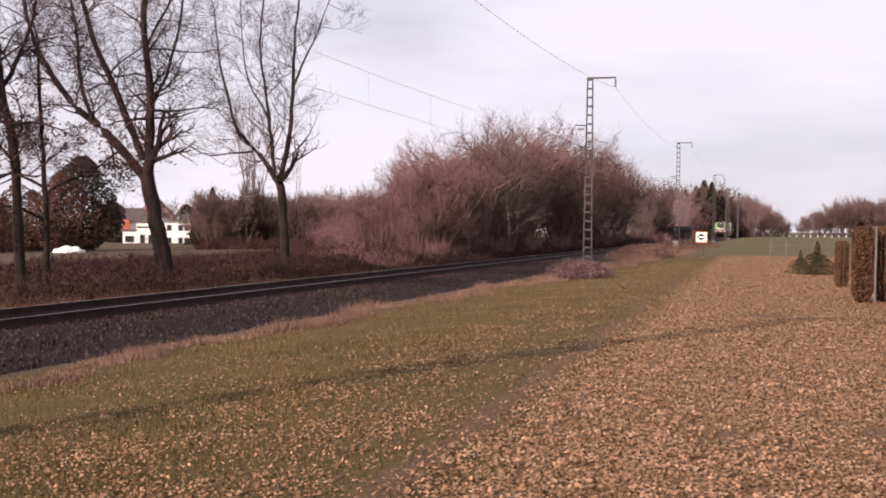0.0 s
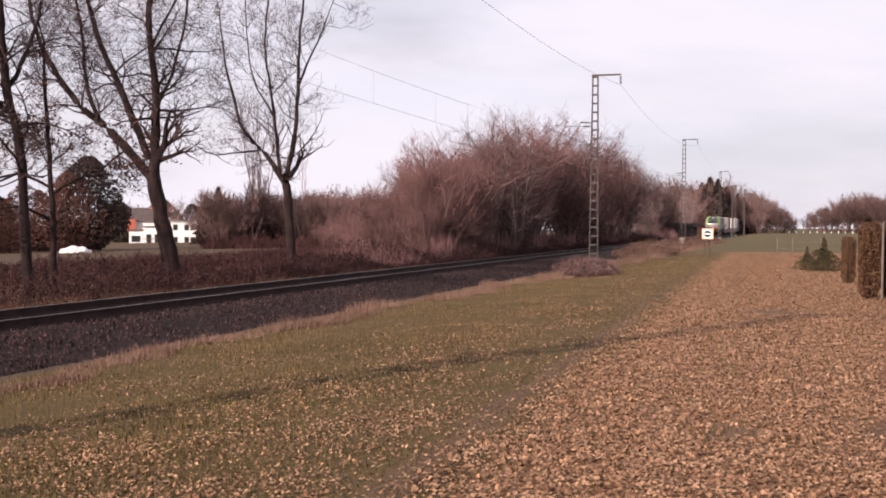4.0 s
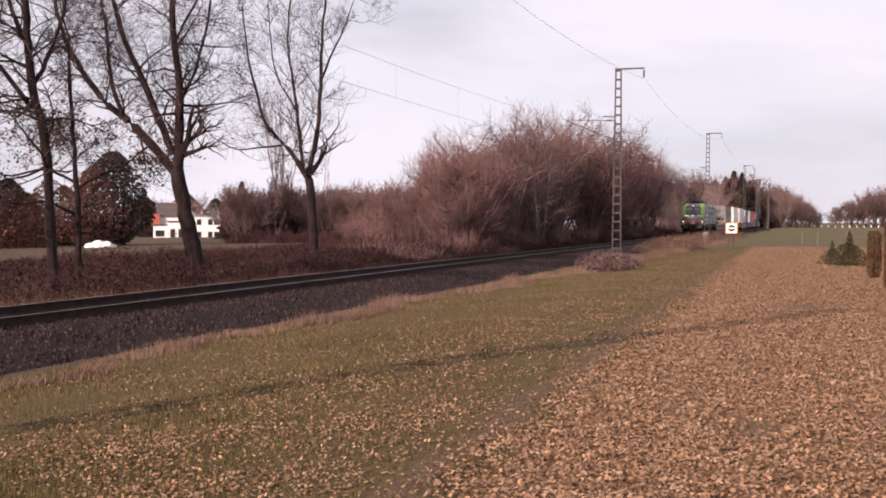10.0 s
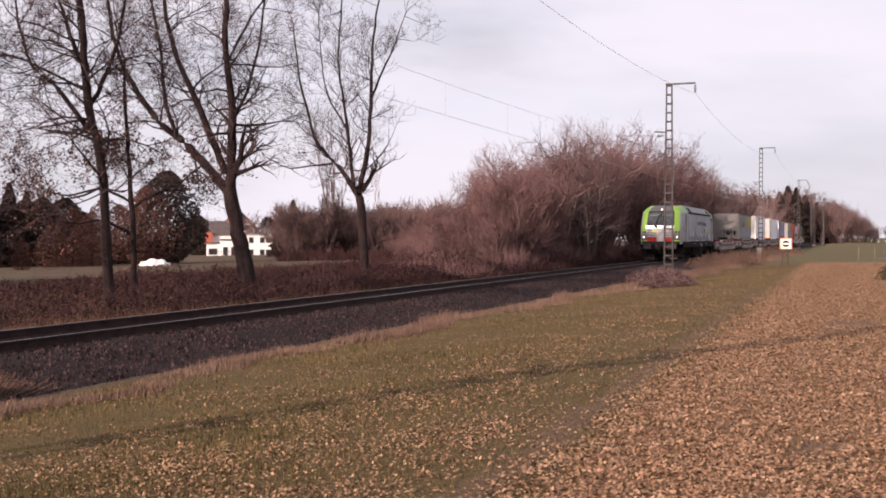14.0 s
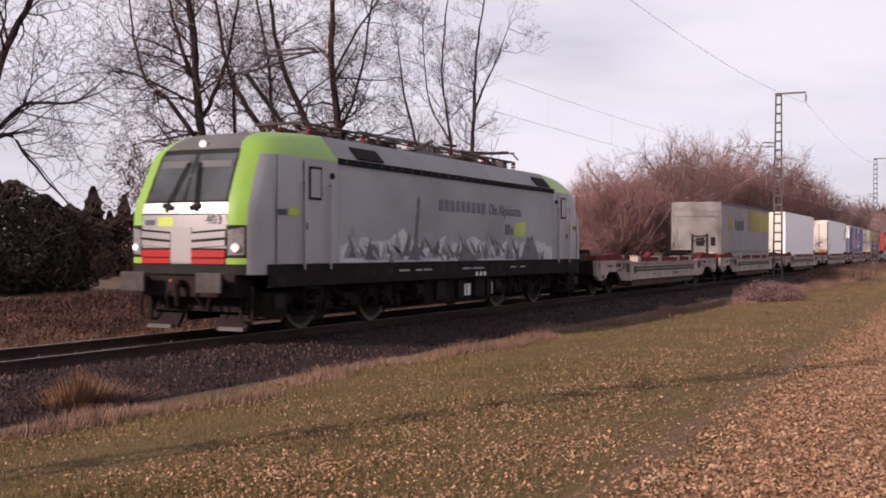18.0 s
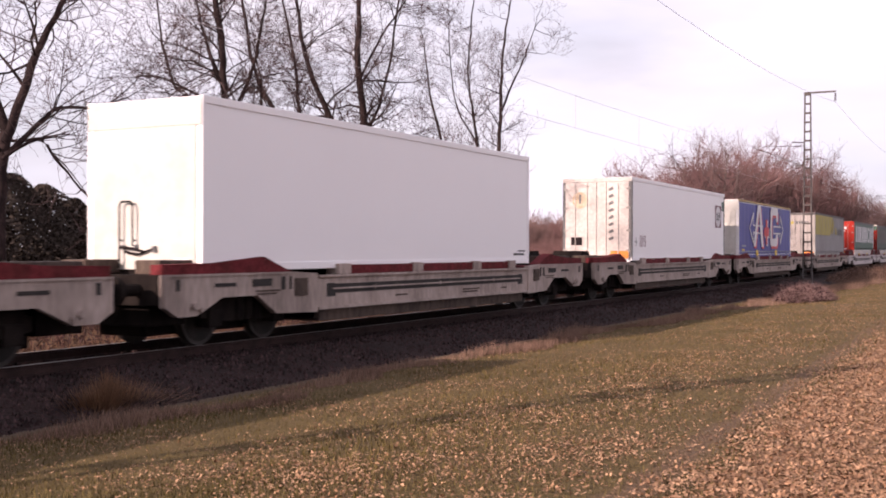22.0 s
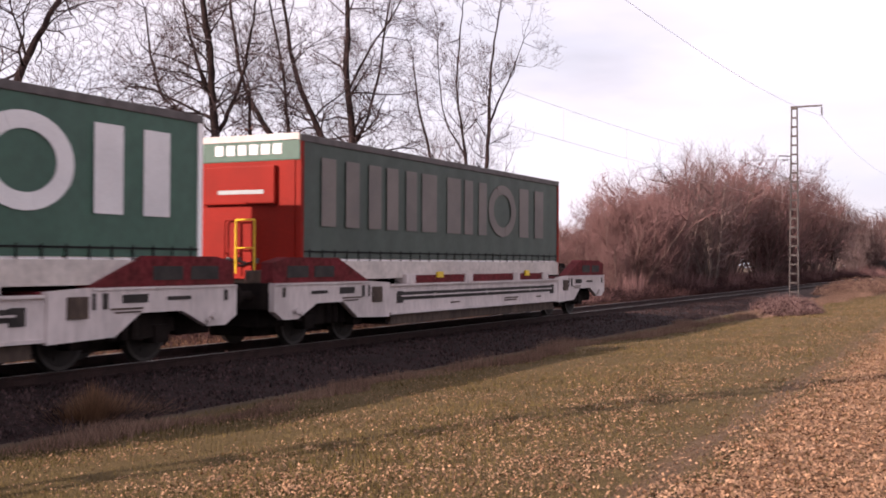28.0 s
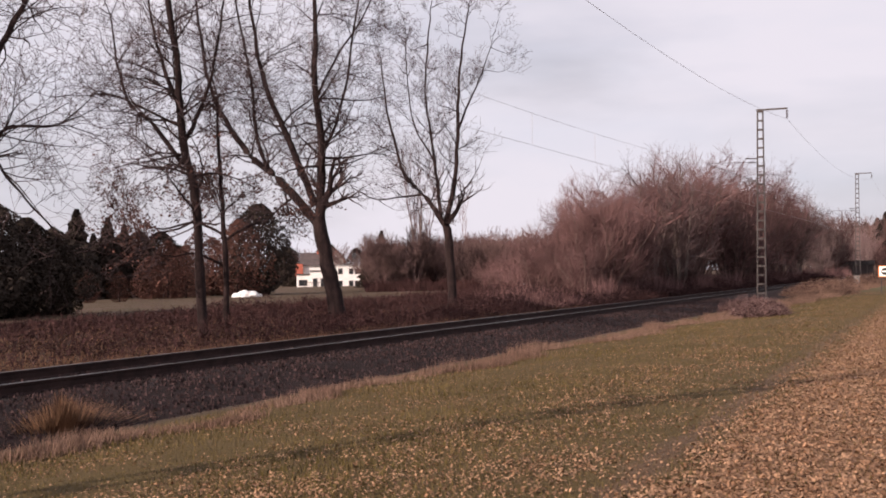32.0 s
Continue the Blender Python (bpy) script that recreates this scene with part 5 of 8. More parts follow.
def make_house():
    az, D = 0.535, 225
    base = -2.75
    h = thing("house", facing(az, D, base), "white two-storey flat-roofed house beyond the field", "house")
    part("wall", B((-2.1, 3.1, 0, 9, -0.6, 4.75)), M["white_wall"], h, "white rendered upper block")
    part("roof", B((-2.3, 3.3, -0.25, 9.25, 4.751, 4.98), bevel=0.03), M["concrete"], h, "flat roof slab")
    part("wing", B((-7.4, -2.11, 0.8, 8, -0.6, 3.6)), M["white_wall"], h, "white lower wing")
    part("wing_roof", B((-7.6, -2.12, 0.55, 8.2, 3.601, 3.8), bevel=0.03), M["roof_dark"], h, "dark flat wing roof")
    for x in (-1.7, 0.5, 1.7):
        window(h, x, x + 0.95, 3.0, 4.2, 0)
        window(h, x, x + 0.95, 0.5, 1.7, 0)
    for x, wd in ((-6.9, 1.0), (-5.3, 2.2)):
        window(h, x, x + wd, 0.4, 2.2, 0.8)
    part("annex", B((-10.2, -7.41, 1.6, 7, -0.6, 2.9)), M["white_wall"], h, "low white annex")
    part("annex_roof", B((-10.5, -7.42, 1.3, 7.2, 2.901, 3.1), bevel=0.03), M["roof_dark"], h)
    window(h, -9.8, -8.0, 0.6, 1.9, 1.6)
    part("balcony", B((-8.7, -3.0, -0.6, 0.78, 0.25, 0.38)), M["concrete"], h)
    for k in range(12):
        part("baluster", B((-8.6 + 0.48 * k, -8.53 + 0.48 * k, -0.55, -0.49, 0.381, 1.3)), M["roof_dark"], h)
    part("handrail", B((-8.65, -3.05, -0.58, -0.46, 1.301, 1.38)), M["roof_dark"], h)
    g = thing("gabled_house", facing(0.5445, 240, base), "older white house with a red gable roof and a dark wing", "house")
    part("wall", B((-1.5, 1.7, 0, 8, -0.6, 5.8)), M["white_wall"], g)
    part("gable", prism([(-1.5, 5.801), (1.7, 5.801), (0.1, 8.0)], 0.02, 8, "y"), M["white_wall"], g, "white gable wall")
    for sx in (-1, 1):
        c = 0.1
        pts = [(c, 8.02), (c, 8.3), (c + sx * 2.1, 5.6), (c + sx * 2.1, 5.32)]
        part("roof", prism(pts, -0.4, 8.4, "y"), M["roof_red"], g, "red tiled roof slope")
    window(g, -0.4, 0.6, 5.9, 6.8, 0.02)
    part("wing", B((-8.6, -1.51, 1.5, 8, -0.6, 4.8)), M["white_wall"], g, "white wing wall")
    part("porch", B((-8.9, -7.2, 0.6, 1.49, 2.6, 5.2)), M["roof_red"], g, "small red porch wall")
    part("wing_roof", prism([(1.0, 4.801), (4.8, 7.7), (8.5, 4.801)], -8.0, -2.2, "x"), M["roof_dark"], g, "dark tiled wing roof")
    part("chimney", B((-4.2, -3.5, 4.4, 5.1, 6.4, 8.0)), M["roof_red"], g)
    # tarpaulin heap
    rng = random.Random(4)
    t = thing("tarpaulin_heap", facing(0.625, 110, ground_z(-64, 89)), "heap on the field covered by a white tarpaulin", "heap")
    bm = bmesh.new()
    bmesh.ops.create_icosphere(bm, subdivisions=4, radius=1)
    for v in bm.verts:
        k = 1 + 0.22 * noise.noise(v.co * 2.2) + 0.1 * noise.noise(v.co * 6)
        v.co = Vector((v.co.x * 1.42 * k, v.co.y * 1.0 * k, max(v.co.z, -0.15) * 0.6 * k))
    part("cover", bm, M["tarp"], t)
    part("weights", tubes(((-0.5, -0.95, 0.05), (-0.1, -1.0, 0.05), 0.06), ((0.3, -0.95, 0.05), (0.8, -0.9, 0.05), 0.06), sides=7), M["wood_post"], t)
    # shed beyond the track
    s = thing("shed", pose(-19.5, 212, ground_z(-19.5, 212), 0, 0, 4), "long low shed with a grey flat roof beyond the track", "shed")
    part("wall", B((-4.5, 4.5, -2, 2, -0.1, 2.05)), M["roof_dark"], s)
    part("roof", B((-4.8, 4.8, -2.4, 2.4, 2.051, 2.9), bevel=0.06), M["galvanised"], s, "grey roof edge")
    for x in (-3.5, -1.2, 1.2, 3.5):
        part("pillar", B((x - 0.1, x + 0.1, -2.25, -2.01, -0.1, 2.05)), M["wood_post"], s)
    m = thing("marker_post", pose(-27.5, 70.5, ground_z(-27.5, 70.5)), "white round marker on a post behind the brambles", "marker")
    part("post", tubes(((0, 0, -0.1), (0, 0, 1.1), 0.03), sides=7), M["galvanised"], m)
    part("disc", tubes(((0, -0.04, 0.95), (0, -0.07, 0.95), 0.17), sides=16), M["sign_white"], m)


make_house()

# ---- the train: local x across, y from the leading end, z from the rail ----


def wheelset(parent, y, r, material, spun):
    """Two wheels on an axle; its own space has the axle along x."""
    ws = thing("wheelset", pose(0, y, r), "", "")
    for k in ("label", "category"):
        if k in ws:
            del ws[k]
    ws.parent = parent
    bm = tubes(((-0.95, 0, 0), (0.95, 0, 0), 0.085), sides=8)
    part("axle", bm, M["bogie"], ws)
    for sx in (-1, 1):
        x = sx * 0.7175
        bm = bmesh.new()
        tube(bm, (x - 0.06 * sx, 0, 0), (x - 0.03 * sx, 0, 0), r + 0.028, sides=28)
        tube(bm, (x - 0.03 * sx, 0, 0), (x + 0.07 * sx, 0, 0), r, r - 0.004, sides=28)
        w = part("wheel", bm, M["tread_tan"] if r > 0.6 else M["tread"], ws, "steel wheel with a bright tread", smooth=False)
        bm = bmesh.new()
        tube(bm, (x + 0.0701 * sx, 0, 0), (x + 0.078 * sx, 0, 0), r * 0.86, r * 0.84, sides=28)
        tube(bm, (x + 0.078 * sx, 0, 0), (x + 0.10 * sx, 0, 0), r * 0.4, r * 0.2, sides=16)
        for k in range(3):
            a = 2.1 * k
            tube(bm, (x + 0.08 * sx, r * 0.6 * math.cos(a), r * 0.6 * math.sin(a)), (x + 0.09 * sx, r * 0.6 * math.cos(a), r * 0.6 * math.sin(a)), 0.05, sides=8)
        part("wheel_disc", bm, material, ws)
    spun.append((ws, y, r))
    return ws


def slab(parent, name, material, y0, y1, z0, z1, x=1.28, t=0.006, label=""):
    """A flat print or plate on the near side wall."""
    return part(name, B((x, x + t, y0, y1, z0, z1)), material, parent, label)


def side_poly(parent, name, material, pts, x, t=0.005, label=""):
    return part(name, prism(pts, x, x + t, "x"), material, parent, label)


VEHICLES = []   # (thing, offset of its leading end behind the first trailer's front)
SPUN = []       # (wheelset, y, radius)


def rings_body(rings):
    """Loft of mirrored outlines: each ring is (y, half width, shoulder z, roof half width, roof z, foot z)."""
    rows = []
    for y, w, zs, wr, zr, zf in rings:
        half = [(w, zf), (w, zs), (wr, zr)]
        rows.append([(a, y, b) for a, b in half] + [(-a, y, b) for a, b in half[::-1]])
    return rows


def loft(rows, pick, caps=(False, False)):
    """Faces of a loft for which pick(i, k) holds: i the bay, k the strip (0 side, 1 chamfer, 2 roof, 3 chamfer, 4 side, 5 floor)."""
    bm = bmesh.new()
    vs = [[bm.verts.new(p) for p in r] for r in rows]
    for i in range(len(rows) - 1):
        for k in range(6):
            if pick(i, k):
                a, b = k, (k + 1) % 6
                bm.faces.new((vs[i][a], vs[i][b], vs[i + 1][b], vs[i + 1][a]))
    if caps[0]:
        bm.faces.new(vs[0][::-1])
    if caps[1]:
        bm.faces.new(vs[-1])
    bmesh.ops.delete(bm, geom=[v for v in bm.verts if not v.link_faces], context="VERTS")
    bmesh.ops.recalc_face_normals(bm, faces=bm.faces)
    return bm


def locomotive():
    L = 18.98
    lo = thing("locomotive", pose(TRACK_X, 0, 0), "silver and lime-green electric locomotive with a printed mountain panorama", "locomotive")
    # the cab's skin: columns across (half width, set-back) and rows up (height, front face)
    cols = [(0.0, 0.0), (0.22, 0.003), (0.48, 0.012), (0.74, 0.03), (0.98, 0.06), (1.10, 0.09), (1.22, 0.14), (1.32, 0.21), (1.40, 0.32), (1.45, 0.5), (1.49, 0.85), (1.5, 9.0)]
    levels = [(1.12, 0.33), (1.31, 0.33), (1.42, 0.33), (1.72, 0.33), (2.02, 0.33), (2.24, 0.345), (2.43, 0.385), (2.7, 0.50), (2.95, 0.61), (3.2, 0.73), (3.36, 0.81), (3.46, 0.88), (3.6, 1.02), (3.70, 1.20), (3.79, 1.46), (3.85, 1.8), (3.885, 2.25), (3.9, 3.35)]
    JOIN = 3.35

    def skin(j, z, y0):
        cx, dy = cols[j]
        edge = 1.5 - 0.44 * max(z - 3.39, 0) / 0.51
        thin = 1 - 0.075 * min(max((z - 2.3) / 1.1, 0), 1) * max(0.0, 1 - dy / 1.05)
        return cx * edge / 1.5 * thin, min(y0 + dy * (1 + 0.25 * max(z - 3.2, 0)), JOIN), z

    def face_y(x, z):
        """How far back the cab's front lies at that place."""
        y0 = float(np.interp(z, [l[0] for l in levels], [l[1] for l in levels]))
        return y0 + float(np.interp(abs(x), [c[0] for c in cols[:-1]], [c[1] for c in cols[:-1]]))

    for end in (0, 1):
        flip = (lambda y: y) if end == 0 else (lambda y: L - y)

        def patch(name, material, picked, parent, label="", proud=0.0, sides=(-1, 1)):
            """The faces of the skin for which picked(column, height) holds, mirrored, as one part."""
            bm = bmesh.new()
            for sx in sides:
                grid = {}

                def vert(i, j):
                    if (i, j) not in grid:
                        x, y, z = skin(j, *levels[i])
                        grid[(i, j)] = bm.verts.new(((x + (proud if j > 4 else 0.0)) * sx, flip(y - (proud if j < 9 else 0.0)), z))
                    return grid[(i, j)]
                for i in range(len(levels) - 1):
                    for j in range(len(cols) - 1):
                        if picked(j, (levels[i][0] + levels[i + 1][0]) / 2):
                            q = [vert(i, j), vert(i, j + 1), vert(i + 1, j + 1), vert(i + 1, j)]
                            if len({tuple(round(c, 5) for c in v.co) for v in q}) == 4:
                                bm.faces.new(q)
            bmesh.ops.remove_doubles(bm, verts=bm.verts, dist=0.0004)
            bmesh.ops.recalc_face_normals(bm, faces=bm.faces)
            ob = part(name, bm, material, parent, label, smooth=True)
            return ob

        cab = patch("cab", M["loco_grey"], lambda j, z: j >= 7 and z < 3.36, lo, "silver driver's cab")
        patch("cab_shoulder", M["loco_green"], lambda j, z: (4 <= j < 7 and 2.02 < z < 3.36) or (j >= 4 and z > 3.36), cab, "lime-green corner band", sides=(1,))
        patch("cab_shoulder", M["loco_green"], lambda j, z: (4 <= j < 7 and 2.02 < z < 3.36) or (j >= 4 and z > 3.36), cab, "lime-green corner band", sides=(-1,))
        patch("windscreen", M["glass"], lambda j, z: j < 4 and 2.43 < z < 3.36, cab, "dark raked windscreen")
        patch("screen_surround", M["loco_black"], lambda j, z: j < 4 and 3.36 < z < 3.46, cab, "black edge over the windscreen")
        patch("cab_roof", M["loco_roof"], lambda j, z: j < 4 and z > 3.46, cab, "dark grey rounded roof cap")
        patch("nose", M["nose_grey"], lambda j, z: j < 4 and 1.31 < z < 2.24, cab, "silver nose plate")
        patch("light_strip", M["chrome"], lambda j, z: j < 4 and 2.24 < z < 2.43, cab, "bright strip below the windscreen", 0.012)
        patch("nose_valance", M["loco_black"], lambda j, z: j < 7 and z < 1.31, cab, "black band under the louvres")
        patch("green_foot", M["loco_green"], lambda j, z: 4 <= j < 7 and 1.31 < z < 1.42, cab, "lime-green foot below the headlight")

        def fy(y0, y1):
            return tuple(sorted((flip(y0), flip(y1))))

        def strip(name, material, x0, x1, z0, z1, proud, parent, label="", skew=0.0, thick=0.02):
            """A band that follows the cab's front from x0 to x1."""
            bm = bmesh.new()
            n = 6
            rings = []
            for k in range(n + 1):
                x = x0 + (x1 - x0) * k / n
                za, zb = z0 + skew * k / n, z1 + skew * k / n
                fa, fb = face_y(x, za) - proud, face_y(x, zb) - proud
                rings.append([bm.verts.new((x, flip(y), z)) for y, z in ((fa, za), (fb, zb), (fb + thick, zb), (fa + thick, za))])
            for a, b in zip(rings, rings[1:]):
                for q in range(4):
                    bm.faces.new((a[q], a[(q + 1) % 4], b[(q + 1) % 4], b[q]))
            bm.faces.new(rings[0])
            bm.faces.new(rings[-1][::-1])
            bmesh.ops.recalc_face_normals(bm, faces=bm.faces)
            return part(name, bm, material, parent, label)

        def rake(x0, x1, t0, t1, lift, name, material, label=""):
            """A strip lying on the raked windscreen between the heights t0 and t1 (0 to 1)."""
            return strip(name, material, x0, x1, 2.44 + 0.92 * t0, 2.44 + 0.92 * t1, lift + 0.006, cab, label)

        rake(-0.035, 0.035, 0, 1, 0.006, "screen_post", M["loco_black"])
        for sx in (-1, 1):
            for k in range(4):
                z = 2.47 + 0.87 * k / 4
                for xe in (0.95 - 0.014 * k,):
                    strip("screen_edge", M["loco_black"], *sorted((xe * sx, (xe - 0.035) * sx)), z, z + 0.22, 0.006, cab, "black rubber edge of the windscreen")
            strip("screen_edge", M["loco_black"], *sorted((0.02 * sx, 0.97 * sx)), 2.435, 2.475, 0.008, cab, "black rubber edge of the windscreen")
            x0, x1 = sorted((0.12 * sx, 0.82 * sx))
            rake(x0, x1, 0.72, 0.86, 0.002, "sun_blind", M["blind"], "grey sun blind behind the glass")
            for xa, xb in ((0.30, 0.09), (0.36, 0.15)):
                part("wiper", tubes(((xa * sx, flip(face_y(0.3, 2.42) - 0.05), 2.40), (xb * sx, flip(face_y(0.1, 3.2) - 0.035), 3.2), 0.014), sides=6), M["loco_black"], cab)
            part("wiper_motor", tubes(((0.2 * sx, flip(0.34), 2.33), (0.42 * sx, flip(0.35), 2.38), 0.05), ((0.28 * sx, flip(0.33), 2.40), (0.36 * sx, flip(0.35), 2.27), 0.04), sides=8), M["loco_black"], cab)
            lamp = patch("headlight", M["loco_black"], lambda j, z: 4 <= j < 7 and 1.42 < z < 2.02, cab, "black headlight surround", sides=(sx,))
            bm = bmesh.new()
            lens = []
            for k in range(7):
                f = k / 6
                x = 1.005 + 0.28 * f
                zt, zb = 1.93 + 0.05 * f, 1.475
                pull = 0.012
                dy = float(np.interp(x, [c[0] for c in cols[:-1]], [c[1] for c in cols[:-1]]))
                lens.append([bm.verts.new(((x + 0.006) * sx, flip(0.33 + dy - pull), z)) for z in (zb, zt)] + [bm.verts.new(((x - 0.004) * sx, flip(0.33 + dy + 0.004), z)) for z in (zt, zb)])
            for a, b in zip(lens, lens[1:]):
                for q in range(4):
                    bm.faces.new((a[q], a[(q + 1) % 4], b[(q + 1) % 4], b[q]))
            bm.faces.new(lens[0])
            bm.faces.new(lens[-1][::-1])
            bmesh.ops.recalc_face_normals(bm, faces=bm.faces)
            part("lamp_housing", bm, M["lamp_glass"], lamp, "clear grey headlight cover")
            part("lamp_ring", tubes(((1.15 * sx, flip(0.47), 1.61), (1.157 * sx, flip(0.405), 1.61), 0.085), sides=16), M["chrome"], lamp, "bright reflector ring")
            part("lamp_glass", tubes(((1.157 * sx, flip(0.405), 1.61), (1.159 * sx, flip(0.392), 1.61), 0.04), sides=14), M["headlight"], lamp, "lit white headlight")
            xa, xb = sorted((0.25 * sx, 0.965 * sx))
            for z0, z1, mm in ((1.315, 1.405, "loco_red"), (1.435, 1.56, "loco_red"), (1.60, 1.70, "nose_grey"), (1.75, 1.86, "nose_grey")):
                sk = (0.0 if mm == "loco_red" else 0.05) * (1 if sx > 0 else -1)
                zz = 0.0 if sx > 0 or mm == "loco_red" else 0.05
                strip("front_louvre", M[mm], xa, xb, z0 + zz, z1 + zz, 0.03, cab, "red front louvre" if mm == "loco_red" else "silver front louvre", sk)
                strip("louvre_gap", M["loco_black"], xa, xb, z1 + 0.001 + zz, z1 + 0.038 + zz, 0.016, cab, "", sk)
            strip("panel_joint", M["loco_black"], *sorted((0.02 * sx, 0.975 * sx)), 2.212, 2.232, 0.004, cab)
            strip("side_joint", M["loco_black"], *sorted((0.97 * sx, 0.984 * sx)), 1.42, 2.22, 0.006, cab)
            buf = part("buffer", tubes(((0.875 * sx, flip(0.62), 0.98), (0.875 * sx, flip(0.1), 0.98), 0.11), sides=12), M["loco_dark"], lo, "dark round-cornered buffer")
            part("buffer_head", B((0.875 * sx - 0.28, 0.875 * sx + 0.28, *fy(0.0, 0.06), 0.80, 1.16), bevel=0.028), M["buffer_grey"], buf, "grey square buffer plate")
            part("step_frame", tubes(((1.05 * sx, flip(0.75), 0.7), (1.05 * sx, flip(0.75), 0.25), 0.03), ((1.05 * sx, flip(0.75), 0.28), (1.3 * sx, flip(0.75), 0.28), 0.03), ((1.3 * sx, flip(0.75), 0.28), (1.3 * sx, flip(0.75), 0.9), 0.03), sides=6), M["bogie"], lo)
            part("hose", tubes(((0.3 * sx, flip(0.55), 0.98), (0.34 * sx, flip(0.35), 0.7), 0.03), ((0.34 * sx, flip(0.35), 0.7), (0.42 * sx, flip(0.5), 0.48), 0.03), ((0.55 * sx, flip(0.55), 0.9), (0.57 * sx, flip(0.4), 0.55), 0.025), sides=6), M["bogie"], lo)
            part("rail_guard", prism([(flip(0.75), 0.12), (flip(0.95), 0.42), (flip(1.05), 0.42), (flip(0.85), 0.12)], *sorted((0.45 * sx, 1.15 * sx))), M["loco_dark"], lo, "dark rail guard")
            part("guard_lip", B((*sorted((0.55 * sx, 1.12 * sx)), *fy(0.70, 0.80), 0.10, 0.17)), M["galvanised"], lo, "scuffed grey lip of the rail guard")
        strip("nose_panel", M["nose_grey"], -0.24, 0.24, 1.33, 1.98, 0.02, cab, "silver centre panel of the nose")
        part("top_lamp", tubes(((0, flip(1.12), 3.57), (0, flip(0.93), 3.56), 0.085), sides=14), M["chrome"], cab, "lamp over the windscreen")
        part("top_lamp_glass", tubes(((0, flip(0.93), 3.56), (0, flip(0.92), 3.56), 0.045), sides=12), M["headlight"], cab, "lit lamp glass")
        strip("brand_block", M["loco_lime"], -0.56, -0.2, 2.0, 2.17, 0.006, cab, "lime square on the front")
        strip("brand_bar", M["navy"], -0.9, -0.64, 2.02, 2.12, 0.006, cab, "dark bar of a small emblem")
        if end == 0:
            lettering("403", 0.165, M["navy"], cab, Matrix.Translation((0.54, 0.342, 2.04)) @ Euler((radians(90), 0, radians(4))).to_matrix().to_4x4(), "dark blue running number")
        part("coupling", tubes(((0, flip(0.62), 0.95), (0, flip(0.2), 0.95), 0.07), ((0, flip(0.2), 0.95), (0.02, flip(0.22), 0.55), 0.05), sides=8), M["bogie"], lo, "grimy screw coupling")
        part("hose_tap", tubes(((-0.42, flip(0.5), 0.98), (-0.28, flip(0.42), 1.0), 0.045), sides=8), M["orange"], lo, "small orange brake-hose tap")
        part("front_beam", B((-1.16, 1.16, *fy(0.40, 0.95), 0.70, 1.118), bevel=0.03), M["loco_dark"], lo)
        part("front_skirt", B((-1.15, 1.15, *fy(0.80, 0.95), 0.42, 0.70)), M["bogie"], lo)
        for sx in (-1, 1):
            x0, x1 = sorted((1.498 * sx, 1.510 * sx))

            def out(d):
                return tuple(sorted((1.498 * sx, (1.510 + d) * sx)))
            part("panel_joint", B((*out(-0.004), *fy(1.19, 1.21), 1.32, 3.34)), M["loco_dark"], cab)
            door = part("cab_door", B((x0, x1, *fy(2.1, 2.92), 1.32, 3.3)), M["loco_grey"], lo, "silver cab door")
            fr = part("door_window", B((*out(0.012), *fy(2.26, 2.70), 2.55, 3.2), bevel=0.025), M["loco_black"], door, "black-framed side window")
            part("pane", B((*out(0.02), *fy(2.31, 2.65), 2.6, 3.15)), M["loco_grey"] if end == 0 else M["glass"], fr)
            for yh in (2.05, 2.98):
                xh = 1.57 * sx
                part("handrail", tubes(((xh, flip(yh), 1.2), (xh, flip(yh), 2.9), 0.02), ((1.5 * sx, flip(yh), 1.3), (xh, flip(yh), 1.3), 0.015), ((1.5 * sx, flip(yh), 2.85), (xh, flip(yh), 2.85), 0.015), sides=6), M["chrome"], lo, "bright vertical grab rail")
            part("door_lock", B((*out(0.02), *fy(2.12, 2.2), 1.95, 2.1)), M["loco_black"], door)
            part("side_lamp", tubes(((1.5 * sx, flip(3.1), 3.05), (1.54 * sx, flip(3.1), 3.05), 0.06), sides=10), M["loco_dark"], lo)
            part("emblem_block", B((x0, x1, *fy(1.58, 1.92), 2.23, 2.38)), M["loco_lime"], lo)
            part("emblem_bar", B((x0, x1, *fy(1.26, 1.52), 2.23, 2.34)), M["navy"], lo)
            for zz in (0.3, 0.55, 0.82):
                part("step", B((*sorted((1.2 * sx, 1.5 * sx)), *fy(2.2, 2.75), zz, zz + 0.04)), M["bogie"], lo)
            part("step_rail", tubes(((1.45 * sx, flip(2.2), 0.3), (1.45 * sx, flip(2.2), 1.1), 0.025), ((1.45 * sx, flip(2.75), 0.3), (1.45 * sx, flip(2.75), 1.1), 0.025), sides=6), M["bogie"], lo)
            part("sand_box", B((*sorted((1.05 * sx, 1.38 * sx)), *fy(1.0, 1.75), 0.3, 0.78), bevel=0.03), M["bogie"], lo)
            part("side_hatch", B((*sorted((1.52 * sx, 1.535 * sx)), *fy(1.15, 1.45), 0.9, 1.12)), M["loco_black"], lo)
            part("side_hatch", B((*sorted((1.52 * sx, 1.535 * sx)), *fy(1.15, 1.45), 0.5, 0.74)), M["loco_black"], lo)
    Y0, Y1 = 3.36, L - 3.36
    mid = rings_body([(Y0, 1.5, 3.39, 1.06, 3.9, 1.12), (Y1, 1.5, 3.39, 1.06, 3.9, 1.12)])
    body = part("body", loft(mid, lambda i, k: k in (0, 4, 5)), M["loco_wrap"], lo, "grey-blue printed side wall")
    roof = part("roof", loft(mid, lambda i, k: k in (1, 2, 3)), M["roof_side"], lo, "grey sloping roof")
